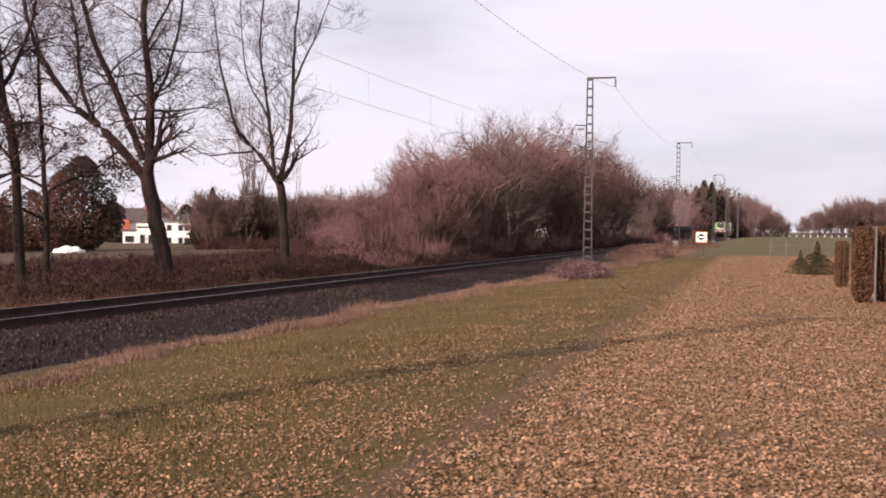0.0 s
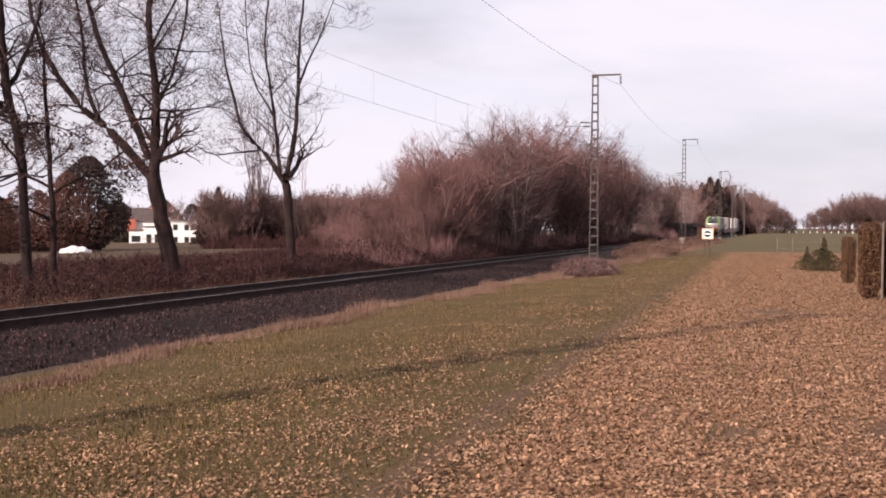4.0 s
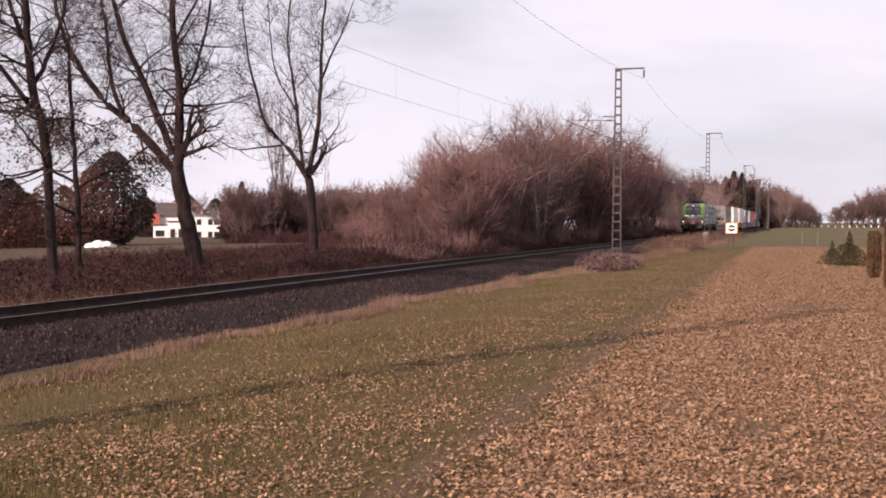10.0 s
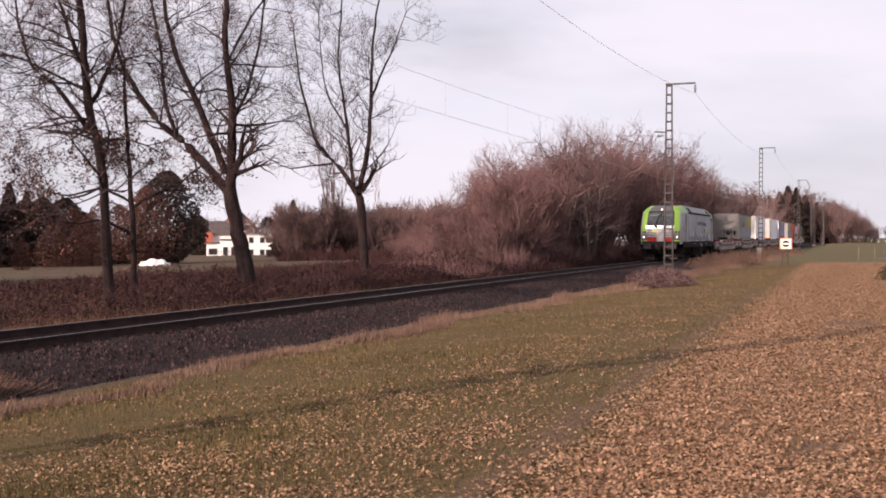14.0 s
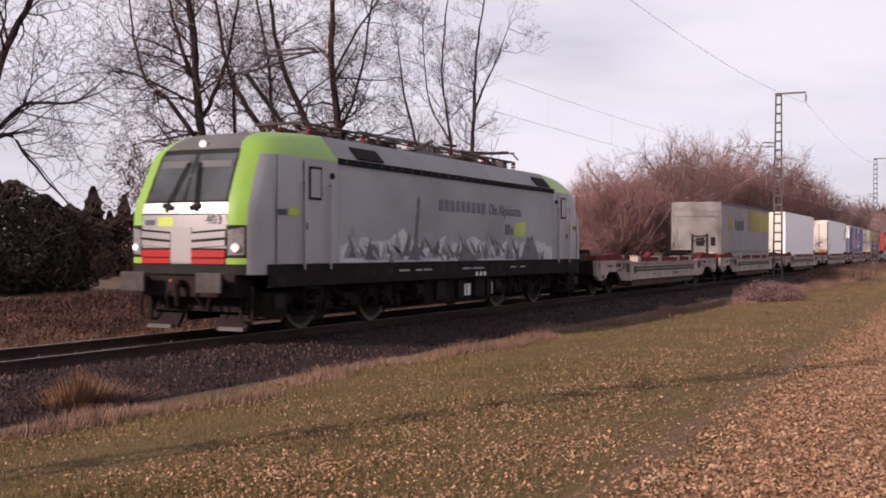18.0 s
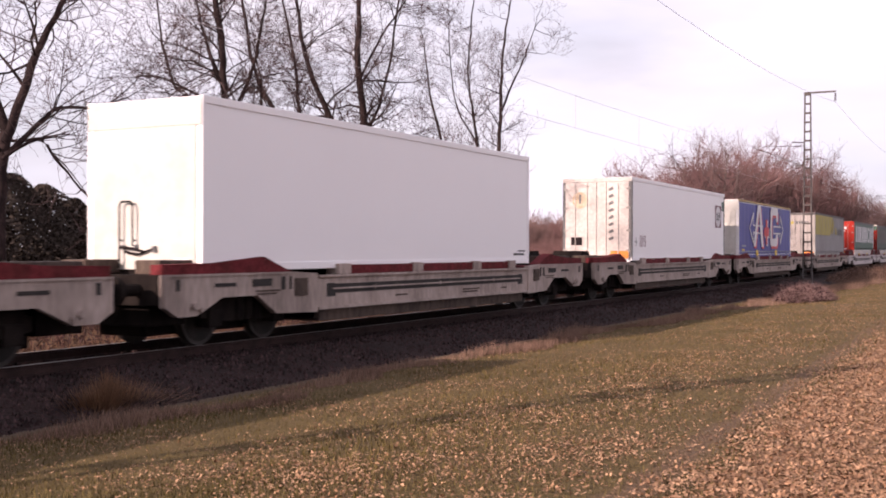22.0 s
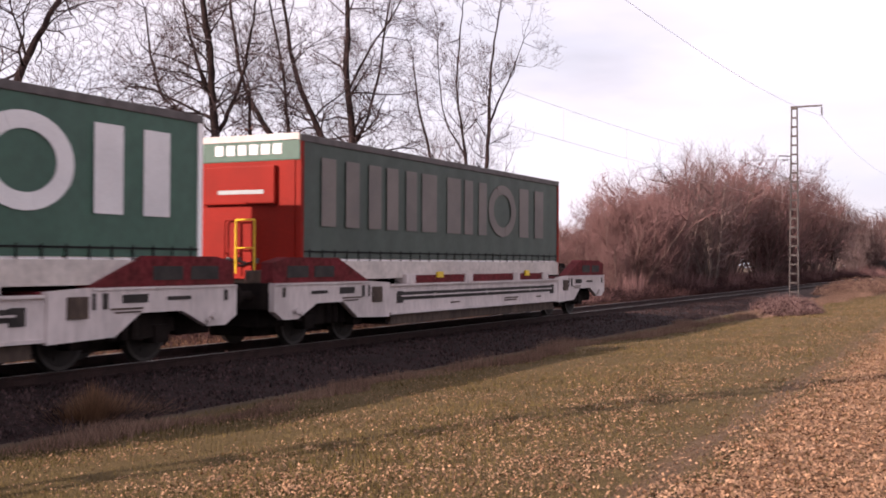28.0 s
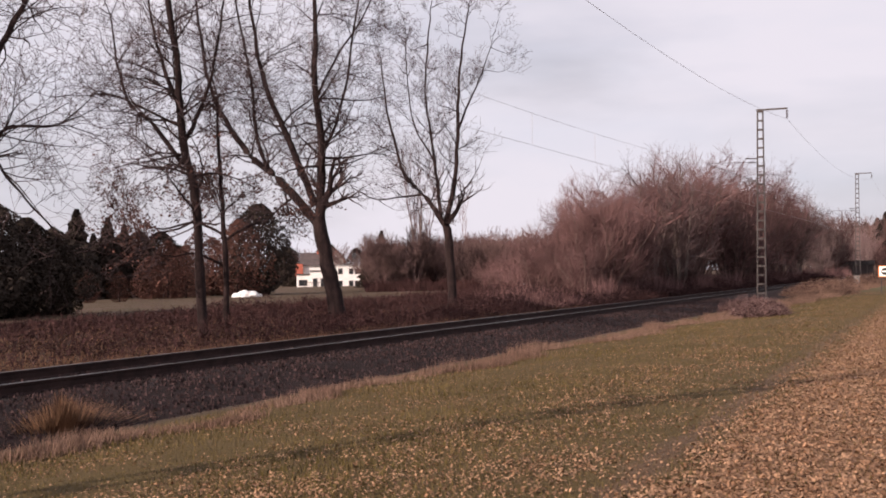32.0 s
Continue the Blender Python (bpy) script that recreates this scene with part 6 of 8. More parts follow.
    rng = random.Random(7)
    for sx in (-1, 1):
        def wall(d0, d1):
            return tuple(sorted((d0 * sx, d1 * sx)))
        part("gutter", B((*wall(1.49, 1.545), Y0, Y1, 3.31, 3.43)), M["gutter"], body, "black gutter strip")
        for k in range(26):
            y = Y0 + 0.2 + k * (Y1 - Y0 - 0.4) / 25
            part("gutter_clip", B((*wall(1.545, 1.552), y, y + 0.05, 3.36, 3.39)), M["loco_roof"], body)
        part("sill", B((*wall(1.485, 1.52), 0.95, L - 0.95, 0.88, 1.31), bevel=0.012), M["loco_dark"], lo, "dark brown-grey lower sill")
        for y in (4.6, 5.4, 8.0, 8.6, 10.9, 11.4, 14.6):
            part("sill_hatch", B((*wall(1.52, 1.528), y, y + 0.24, 1.03, 1.19)), M["loco_black"], lo)
        for y, wd in ((5.9, 0.5), (6.7, 0.3), (7.1, 0.4), (9.2, 0.5), (9.8, 0.7), (12.3, 0.4), (13.0, 0.35)):
            part("sill_mark", B((*wall(1.52, 1.526), y, y + wd, 1.1, 1.14)), M["print_pale"], lo, "pale inscription bar")
        for y in (10.0, 10.25, 10.5):
            part("sill_mark", B((*wall(1.52, 1.526), y, y + 0.13, 0.92, 1.02)), M["print_white"], lo)
        # printed mountains: a ragged snow ridge with rock faces before it
        def ridge(seed, amp, base, n=90, y0=Y0 + 0.05, y1=Y1 - 0.05):
            pts = [(y0, 1.312)]
            for i in range(n + 1):
                y = y0 + (y1 - y0) * i / n
                v = noise.noise(Vector((y * 0.75, seed, 0))) + 0.5 * noise.noise(Vector((y * 1.9, seed, 4))) + 0.25 * noise.noise(Vector((y * 5.0, seed, 8)))
                pts.append((y, 1.312 + max(0.04, base + amp * v)))
            pts.append((y1, 1.312))
            return pts
        part("mountain_print", prism(ridge(2.0, 0.42, 0.48), 1.5 * sx, 1.503 * sx, "x"), M["snow"], body, "pale snow ridge of the printed mountains")
        for n_, (mm, x0) in enumerate(((M["rock_pale"], 1.503), (M["rock"], 1.506))):
            y = Y0 + 0.2 + 0.2 * n_
            while y < Y1 - 1.0:
                h = rng.uniform(0.3, 0.75) if n_ == 0 else rng.uniform(0.2, 0.58)
                w = h * (rng.uniform(1.1, 1.9) if n_ == 0 else rng.uniform(0.8, 1.5))
                lean = rng.uniform(-0.1, 0.35)
                z0 = 1.313 + rng.uniform(0.0, 0.16)
                pts = [(y, z0), (y + w * (0.2 + lean * 0.4), z0 + h * 0.55), (y + w * (0.3 + lean), z0 + h), (y + w * (0.42 + lean * 0.9), z0 + h * 0.66), (y + w * 0.62, z0 + h * 0.5), (y + w * 0.52, z0 + h * 0.25), (y + w * 0.9, z0)]
                part("rock_print", prism(pts, x0 * sx, (x0 + 0.003) * sx, "x"), mm, body)
                y += w * rng.uniform(0.7, 1.2) + 0.25 * n_
        for k in range(34):
            y = Y0 + 0.3 + (Y1 - Y0 - 1.2) * (k + rng.random()) / 34
            h = rng.uniform(0.16, 0.5)
            z0 = 1.313 + rng.uniform(0.0, 0.22)
            lean = rng.uniform(0.1, 0.42)
            part("streak_print", prism([(y, z0), (y + rng.uniform(0.07, 0.2), z0), (y - lean * 0.4 + 0.05, z0 + h * 0.6), (y - lean, z0 + h)], 1.5095 * sx, 1.5125 * sx, "x"), M["rock"], body, "dark printed rock streak")
        part("peak_print", prism([(8.95, 1.314), (9.25, 1.72), (9.35, 1.78), (9.5, 1.66), (10.15, 1.314)], 1.513 * sx, 1.516 * sx, "x"), M["rock"], body, "dark printed peak")
        part("peak_print", prism([(13.0, 1.314), (13.25, 1.55), (13.6, 1.98), (13.75, 1.9), (13.9, 2.02), (14.15, 1.7), (14.5, 1.314)], 1.509 * sx, 1.512 * sx, "x"), M["rock"], body, "dark printed peak")
        part("pole_print", prism([(6.3, 1.35), (6.6, 1.7), (6.73, 2.1), (6.7, 2.3), (6.8, 2.5), (6.77, 2.7), (6.84, 2.82), (6.92, 2.72), (6.87, 2.5), (6.89, 2.34), (6.82, 2.15), (6.8, 1.75), (6.95, 1.35)], 1.509 * sx, 1.512 * sx, "x"), M["rock"], body, "printed summit pole")
    rx = Euler((radians(90), 0, radians(90))).to_matrix().to_4x4()
    lettering("Die Alpinisten.", 0.29, M["slogan"], body, Matrix.Translation((1.505, 10.85, 2.52)) @ rx @ Matrix.Diagonal((0.92, 1, 1, 1)), "dark blue slogan lettering")
    word_blocks(body, M["slogan"], 7.85, 10.65, 2.52, 2.8, 9, 1.503, gap=0.42, stems=2, label="dark blue stroke of the operator's name")
    part("brand_bar", B((1.5, 1.506, 11.96, 12.1, 2.0, 2.29), (1.5, 1.506, 12.17, 12.28, 2.0, 2.29), (1.5, 1.506, 12.34, 12.48, 2.0, 2.2)), M["navy"], body, "dark strokes of the operator's emblem")
    part("brand_block", prism([(12.56, 1.96), (12.56, 2.3), (13.4, 2.4), (13.42, 1.98)], 1.5, 1.506, "x"), M["loco_lime"], body, "lime-yellow emblem block")
    for y0, y1 in ((4.2, 5.3), (L - 4.5, L - 3.5)):
        for sx in (-1, 1):
            part("roof_vent", prism([(1.44 * sx, 3.47), (1.22 * sx, 3.72), (1.235 * sx, 3.745), (1.465 * sx, 3.49)], y0, y1, "y"), M["loco_dark"], roof, "dark roof ventilation grille")
    # roof gear
    part("roof_box", B((-0.55, 0.55, 8.2, 10.7, 3.902, 4.08), bevel=0.03), M["loco_roof"], lo)
    part("roof_box", B((-0.25, 0.3, 6.7, 7.6, 3.902, 4.16), bevel=0.03), M["roof_gear"], lo)
    part("roof_box", B((-0.2, 0.25, 11.2, 12.0, 3.902, 4.14), bevel=0.03), M["roof_gear"], lo)
    part("roof_conductor", tubes(((0.45, 3.9, 4.22), (0.45, 15.1, 4.22), 0.03), ((-0.3, 4.4, 4.3), (-0.3, 14.6, 4.3), 0.025), ((0.1, 6.4, 4.34), (0.1, 12.4, 4.34), 0.02), sides=6), M["roof_gear"], lo, "brown roof conductor bar")
    for k, y in enumerate((3.9, 4.7, 5.4, 6.1, 6.8, 7.5, 8.3, 9.1, 9.9, 10.7, 11.4, 12.1, 12.8, 13.5, 14.3, 15.0)):
        for xx in (0.45, -0.3):
            bm = bmesh.new()
            for j in range(4):
                tube(bm, (xx, y, 3.88 + 0.085 * j), (xx, y, 3.94 + 0.085 * j), 0.085, 0.05, sides=8)
            part("insulator", bm, M["wagon_red"] if k % 3 == 0 else M["roof_gear"], lo, "ribbed roof insulator")
    for y, up in ((4.3, True), (13.6, False)):
        pan = part("pantograph", tubes(((-0.6, y - 0.9, 4.2), (0.6, y - 0.9, 4.2), 0.035), ((-0.6, y + 0.9, 4.2), (0.6, y + 0.9, 4.2), 0.035), ((-0.55, y - 0.9, 4.2), (-0.55, y + 0.9, 4.2), 0.035), ((0.55, y - 0.9, 4.2), (0.55, y + 0.9, 4.2), 0.035), sides=6), M["roof_gear"], lo, "raised pantograph" if up else "lowered pantograph")
        knee, head = ((2.25, 5.1), (3.85, 5.745)) if up else ((y - 1.25, 4.36), (y + 0.6, 4.42))
        part("lower_arm", tubes(((0, y - 0.75 if up else y + 0.55, 4.22), (0, knee[0], knee[1]), 0.05), ((0.12, y - 0.95 if up else y + 0.35, 4.22), (0.1, knee[0], knee[1] - 0.08), 0.015), sides=8), M["roof_gear"], pan)
        part("upper_arm", tubes(((0.05, knee[0], knee[1]), (0.55, head[0], head[1]), 0.022), ((-0.05, knee[0], knee[1]), (-0.55, head[0], head[1]), 0.022), sides=6), M["roof_gear"], pan)
        hx, hz = head
        part("contact_strip", tubes(((-0.72, hx - 0.22, hz + 0.03), (0.72, hx - 0.22, hz + 0.03), 0.025), ((-0.72, hx + 0.22, hz + 0.03), (0.72, hx + 0.22, hz + 0.03), 0.025), ((-0.72, hx, hz + 0.03), (-0.95, hx, hz - 0.2), 0.022), ((0.72, hx, hz + 0.03), (0.95, hx, hz - 0.2), 0.022), ((-0.6, hx - 0.22, hz + 0.02), (-0.6, hx + 0.22, hz + 0.02), 0.02), ((0.6, hx - 0.22, hz + 0.02), (0.6, hx + 0.22, hz + 0.02), 0.02), sides=6), M["roof_gear"], pan)
    for k in range(34):
        y = 3.5 + 9.4 * rng.random()
        xx = rng.uniform(-0.75, 0.75)
        zz = 3.92 + 0.42 * rng.random()
        part("roof_cable", tubes(((xx, y, zz), (xx + rng.uniform(-0.5, 0.5), y + rng.uniform(-0.7, 0.9), 3.95 + 0.4 * rng.random()), rng.uniform(0.018, 0.045)), sides=6), M["roof_gear"], lo)
    for k in range(20):
        y = 3.5 + 0.57 * k
        part("roof_switch", B((-0.5 + 0.1 * (k % 3), 0.2 + 0.2 * (k % 2), y, y + 0.22 + 0.1 * (k % 3), 3.903, 4.05 + 0.06 * (k % 4)), bevel=0.02), M["roof_gear"] if k % 3 else M["loco_black"], lo, "dark roof switch gear")
    # running gear
    for sx in (-1, 1):
        # added dark plates that keep the space under the body as dark as shade
        part("inner_skirt", B((*sorted((0.62 * sx, 0.66 * sx)), 1.3, L - 1.3, 0.22, 1.1)), M["bogie"], lo, "added dark fill plate inside the underframe")
        for k in range(46):
            y = 1.5 + (L - 3.2) * k / 46 + rng.uniform(-0.1, 0.1)
            z0 = rng.uniform(0.3, 0.62)
            part("underframe_fitting", B((*sorted((1.0 * sx, rng.uniform(1.16, 1.34) * sx)), y, y + rng.uniform(0.06, 0.3), z0, z0 + rng.uniform(0.1, 0.34)), bevel=0.015) if k % 3 else tubes(((1.2 * sx, y, z0 + 0.1), (1.22 * sx, y + 0.35, z0 + rng.uniform(-0.1, 0.3)), 0.035), sides=7), M["bogie"] if k % 4 else M["loco_dark"], lo)
    # solid block, added to close the view through below the body
    part("centre_sill", B((-0.6, 0.6, 1.0, L - 1.0, 0.45, 1.118)), M["bogie"], lo)
    for yc in (L / 2 - 4.98, L / 2 + 4.98):
        for sx in (-1, 1):
            prof = [(yc - 2.35, 0.72), (yc - 2.2, 0.95), (yc - 0.8, 0.95), (yc - 0.45, 0.72), (yc + 0.45, 0.72), (yc + 0.8, 0.95), (yc + 2.2, 0.95), (yc + 2.35, 0.72), (yc + 1.95, 0.6), (yc + 0.7, 0.58), (yc + 0.45, 0.42), (yc - 0.45, 0.42), (yc - 0.7, 0.58), (yc - 1.95, 0.6)]
            bg = part("bogie_frame", prism(prof, *sorted((0.98 * sx, 1.14 * sx))), M["bogie"], lo, "grimy bogie side frame")
            for dy in (-1.42, 1.42):
                part("axle_box", B((*sorted((0.9 * sx, 1.22 * sx)), yc + dy - 0.22, yc + dy + 0.22, 0.42, 0.86), bevel=0.05), M["loco_dark"], bg)
                part("axle_cap", tubes(((1.22 * sx, yc + dy, 0.63), (1.25 * sx, yc + dy, 0.63), 0.14), sides=12), M["bogie"], bg)
                for d2 in (-0.42, 0.42):
                    part("spring", tubes(((1.08 * sx, yc + dy + d2, 0.4), (1.08 * sx, yc + dy + d2, 0.9), 0.11), sides=10), M["bogie"], bg)
                part("damper", tubes(((1.2 * sx, yc + dy * 0.25, 0.55), (1.2 * sx, yc + dy * 0.75, 0.86), 0.05), sides=8), M["loco_dark"], bg)
                part("sand_pipe", tubes(((1.0 * sx, yc + dy * 1.45, 0.7), (0.75 * sx, yc + dy * 1.4, 0.12), 0.025), sides=6), M["bogie"], bg)
            for d2 in (-0.35, 0.35):
                part("secondary_spring", tubes(((1.02 * sx, yc + d2, 0.72), (1.02 * sx, yc + d2, 1.1), 0.15), sides=10), M["bogie"], bg)
        for dy in (-1.42, 1.42):
            wheelset(lo, yc + dy, 0.625, M["wheel"], SPUN)
            part("traction_motor", B((-0.6, 0.6, yc + dy * 0.45 - 0.35, yc + dy * 0.45 + 0.35, 0.25, 0.9), bevel=0.06), M["bogie"], lo)
    part("transformer", B((-1.32, 1.32, 7.5, 11.5, 0.28, 0.87), bevel=0.06), M["bogie"], lo, "dark transformer box between the bogies")
    for y in (7.2, 11.75):
        part("air_tank", tubes(((1.2, y - 0.2, 0.62), (1.2, y + 0.2, 0.62), 0.22), sides=12), M["loco_dark"], lo)
    for y, wd in ((8.0, 0.5), (9.2, 0.35), (10.2, 0.6), (10.95, 0.3)):
        part("equipment_box", B((1.325, 1.42, y, y + wd, 0.38, 0.84), bevel=0.02), M["loco_dark"], lo)
    for y in (9.65, 9.9, 11.3):
        part("belly_plate", B((1.322, 1.345, y, y + 0.16, 0.42, 0.72)), M["print_white"], lo, "small white plate")
    # the body rides on its springs
    for ob in lo.children:
        if ob.name.split(".")[0] not in ("wheelset", "bogie_frame", "traction_motor", "rail_guard", "guard_lip", "inner_skirt"):
            ob.location.z += 0.02
    VEHICLES.append((lo, -40.43))


def wagon(offset, pale, label):
    """A four-axle pocket wagon 18.5 m long between its end sills."""
    L = 18.5
    g = M["wagon_new"] if pale else M["wagon"]
    w = thing("pocket_wagon", pose(TRACK_X, 0, 0), label, "freight wagon", "wagons of the train")
    for sx in (-1, 1):
        x0, x1 = sorted((1.30 * sx, 1.42 * sx))
        for end in (0, 1):
            f = (lambda y: y) if end == 0 else (lambda y: L - y)
            pts = [(0, 1.24), (0, 0.72), (0.3, 0.56), (0.75, 0.56), (1.4, 0.84), (2.35, 0.84), (2.9, 0.5), (4.2, 0.46), (4.2, 1.20), (3.4, 1.24)]
            sf = part("side_frame", prism([(f(a), b) for a, b in pts], x0, x1), g, w, "grey end frame over the bogie")
            e0, e1 = (1.42 * sx, 1.432 * sx)
            e0, e1 = min(e0, e1), max(e0, e1)
            for yy, zz, hh, ww in ((0.25, 0.98, 0.18, 0.09), (3.05, 0.92, 0.24, 0.11), (3.3, 0.92, 0.24, 0.06)):
                part("frame_slot", B((e0, e1, *sorted((f(yy), f(yy + ww))), zz, zz + hh)), M["slot"], sf)
            part("mark", B((e0, e1, *sorted((f(2.2), f(2.75))), 1.0, 1.13)), M["slot"], sf, "dark stencilled mark")
            part("mark", B((e0, e1, *sorted((f(1.2), f(1.75))), 1.02, 1.08)), M["slot"], sf, "dark stencilled mark")
            part("brake_box", B((min(1.421 * sx, 1.45 * sx), max(1.421 * sx, 1.45 * sx), *sorted((f(3.45), f(3.85))), 0.80, 1.12), bevel=0.01), M["skirt"], sf, "dirty square brake control box")
            part("frame_mark", B((e0, e1, *sorted((f(2.3), f(3.0))), 0.90, 0.93), (e0, e1, *sorted((f(2.35), f(2.9))), 0.85, 0.875)), M["skirt"], sf, "faint stencilled line")
            part("frame_lip", B((min(1.421 * sx, 1.445 * sx), max(1.421 * sx, 1.445 * sx), *sorted((f(0.02), f(3.38))), 1.205, 1.235)), g, sf)
            part("lashing_ring", tubes(((1.43 * sx, f(0.65), 0.72), (1.5 * sx, f(0.65), 0.72), 0.06), ((1.43 * sx, f(0.8), 0.66), (1.5 * sx, f(0.8), 0.66), 0.04), sides=8), g, sf)
            # red guide over the bogie
            rp = [(0.02, 1.243), (0.02, 1.62), (0.5, 1.72), (2.2, 1.72), (3.4, 1.243)] if pale else [(0.02, 1.243), (0.02, 1.40), (1.3, 1.42), (2.6, 1.52), (3.4, 1.243)]
            part("guide_rail", prism([(f(a), b) for a, b in rp], min(1.1 * sx, 1.38 * sx), max(1.1 * sx, 1.38 * sx)), M["wagon_red"], w, "oxide-red guide over the bogie")
            if pale:
                for ya in (0.45, 1.35):
                    part("guide_opening", B((min(1.38 * sx, 1.388 * sx), max(1.38 * sx, 1.388 * sx), *sorted((f(ya), f(ya + 0.7))), 1.34, 1.56)), M["slot"], w)
            part("end_block", B((min(0.55 * sx, 1.09 * sx), max(0.55 * sx, 1.09 * sx), *sorted((f(0.25), f(2.4))), 1.243, 1.47), bevel=0.03), M["skirt"], w, "grimy block on the end platform")
        beam = part("pocket_beam", prism([(4.202, 1.16), (4.202, 0.5), (L - 4.202, 0.5), (L - 4.202, 1.16)], x0 + (0.0 if sx > 0 else 0.03), x1 - (0.03 if sx > 0 else 0.0)), g, w, "long grey pocket side beam")
        xo = 1.39 * sx
        part("beam_slot", B((min(xo, xo + 0.008 * sx), max(xo, xo + 0.008 * sx), 4.7, L - 4.7, 0.80, 0.98)), M["slot"], beam, "long dark slot")
        part("beam_rib", B((min(xo, xo + 0.035 * sx), max(xo, xo + 0.035 * sx), 4.75, L - 4.75, 0.875, 0.905)), g, beam)
        part("beam_flange", B((min(xo, xo + 0.06 * sx), max(xo, xo + 0.06 * sx), 4.25, L - 4.25, 1.12, 1.165), (min(xo, xo + 0.05 * sx), max(xo, xo + 0.05 * sx), 4.25, L - 4.25, 0.5, 0.55)), g, beam)
        for y in (4.56, L - 4.84):
            part("slot_end", B((min(xo, xo + 0.012 * sx), max(xo, xo + 0.012 * sx), y, y + 0.28, 0.74, 1.0)), M["slot"], beam, "dark square hole at the slot's end")
        for y, wd, zz in ((7.2, 0.5, 0.66), (10.4, 0.9, 0.68), (10.4, 0.8, 0.62), (12.6, 0.35, 0.66)):
            part("beam_mark", B((min(xo, xo + 0.006 * sx), max(xo, xo + 0.006 * sx), y, y + wd, zz, zz + 0.035)), M["skirt"], beam, "faint stencilled line")
        for y in (6.3, 9.2, 12.1):
            part("beam_clip", B((min(xo, xo + 0.03 * sx), max(xo, xo + 0.03 * sx), y, y + 0.04, 0.85, 0.93)), g, beam)
        part("pocket_skirt", B((min(1.2 * sx, 1.33 * sx), max(1.2 * sx, 1.33 * sx), 4.4, L - 4.4, 0.27, 0.5)), M["skirt"], w, "grimy lower pocket edge")
        part("pocket_rail", B((min(1.1 * sx, 1.36 * sx), max(1.1 * sx, 1.36 * sx), 5.1, L - 5.1, 1.166, 1.345), bevel=0.02), M["wagon_red"], w, "red rail along the pocket")
        for y in (5.0, 8.0, 11.0, L - 5.4):
            part("rail_bracket", B((min(1.08 * sx, 1.4 * sx), max(1.08 * sx, 1.4 * sx), y, y + 0.42, 1.166, 1.37), bevel=0.02), g, w, "grey bracket over the red rail")
        if pale:
            for y in (6.5, 11.8):
                part("yellow_tag", B((min(1.361 * sx, 1.4 * sx), max(1.361 * sx, 1.4 * sx), y, y + 0.3, 1.28, 1.42)), M["lattice_yellow"], w, "yellow wheel-chock tag")
        for end in (0, 1):
            f = (lambda y: y) if end == 0 else (lambda y: L - y)
            buf = part("buffer", tubes(((0.875 * sx, f(0.0), 1.0), (0.875 * sx, f(-0.5), 1.0), 0.1), sides=10), M["bogie"], w, "round buffer")
            part("buffer_head", tubes(((0.875 * sx, f(-0.5), 1.0), (0.875 * sx, f(-0.55), 1.0), 0.23), sides=18), M["bogie"], buf)
    part("centre_sill", B((-0.35, 0.35, 0.1, L - 0.1, 0.55, 1.05)), M["bogie"], w)
    for y in (0.15, L - 0.75):
        part("brake_cylinder", tubes(((-0.9, y + 0.3, 0.72), (0.9, y + 0.3, 0.72), 0.2), sides=10), M["bogie"], w)
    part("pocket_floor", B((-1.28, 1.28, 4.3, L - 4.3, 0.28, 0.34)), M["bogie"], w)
    for end in (0, 1):
        f = (lambda y: y) if end == 0 else (lambda y: L - y)
        part("end_platform", B((-1.3, 1.3, *sorted((f(0.0), f(4.3))), 1.05, 1.2)), M["wagon_red"] if end else g, w, "end platform")
        # added block: makes the space below the end sill dark like shade
        part("end_gear", B((-0.95, 0.95, *sorted((f(0.13), f(1.0))), 0.40, 0.745), bevel=0.04), M["bogie"], w, "added dark block that stands for shade below the end sill")
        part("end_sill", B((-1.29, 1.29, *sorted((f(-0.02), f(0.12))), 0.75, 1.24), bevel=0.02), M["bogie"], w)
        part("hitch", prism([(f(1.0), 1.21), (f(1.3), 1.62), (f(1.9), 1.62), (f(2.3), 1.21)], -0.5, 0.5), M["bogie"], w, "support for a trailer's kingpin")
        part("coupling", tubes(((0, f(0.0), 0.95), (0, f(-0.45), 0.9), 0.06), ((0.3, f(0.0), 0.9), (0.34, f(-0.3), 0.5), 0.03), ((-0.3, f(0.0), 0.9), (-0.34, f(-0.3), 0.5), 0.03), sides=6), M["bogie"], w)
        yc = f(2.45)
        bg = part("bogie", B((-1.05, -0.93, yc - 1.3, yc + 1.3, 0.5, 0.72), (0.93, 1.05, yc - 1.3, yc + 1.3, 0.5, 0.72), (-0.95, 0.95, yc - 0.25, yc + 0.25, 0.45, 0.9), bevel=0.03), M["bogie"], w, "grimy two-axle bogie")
        # solid dark fill: stands for brake gear and the shade behind the wheels
        part("brake_gear", B((-0.52, 0.52, yc - 1.9, yc + 1.7, 0.2, 0.98), bevel=0.05), M["bogie"], bg, "added dark block for the brake gear and shade between the wheels")
        for sx in (-1, 1):
            a, b = sorted((0.94 * sx, 1.1 * sx))
            part("side_bar", prism([(yc - 1.25, 0.5), (yc - 1.1, 0.78), (yc - 0.4, 0.92), (yc + 0.4, 0.92), (yc + 1.1, 0.78), (yc + 1.25, 0.5), (yc + 0.5, 0.4), (yc - 0.5, 0.4)], a, b), M["bogie"], bg)
            for dy in (-0.25, 0.0, 0.25):
                part("spring", tubes(((1.12 * sx, yc + dy, 0.42), (1.12 * sx, yc + dy, 0.8), 0.085), sides=8), M["bogie"], bg)
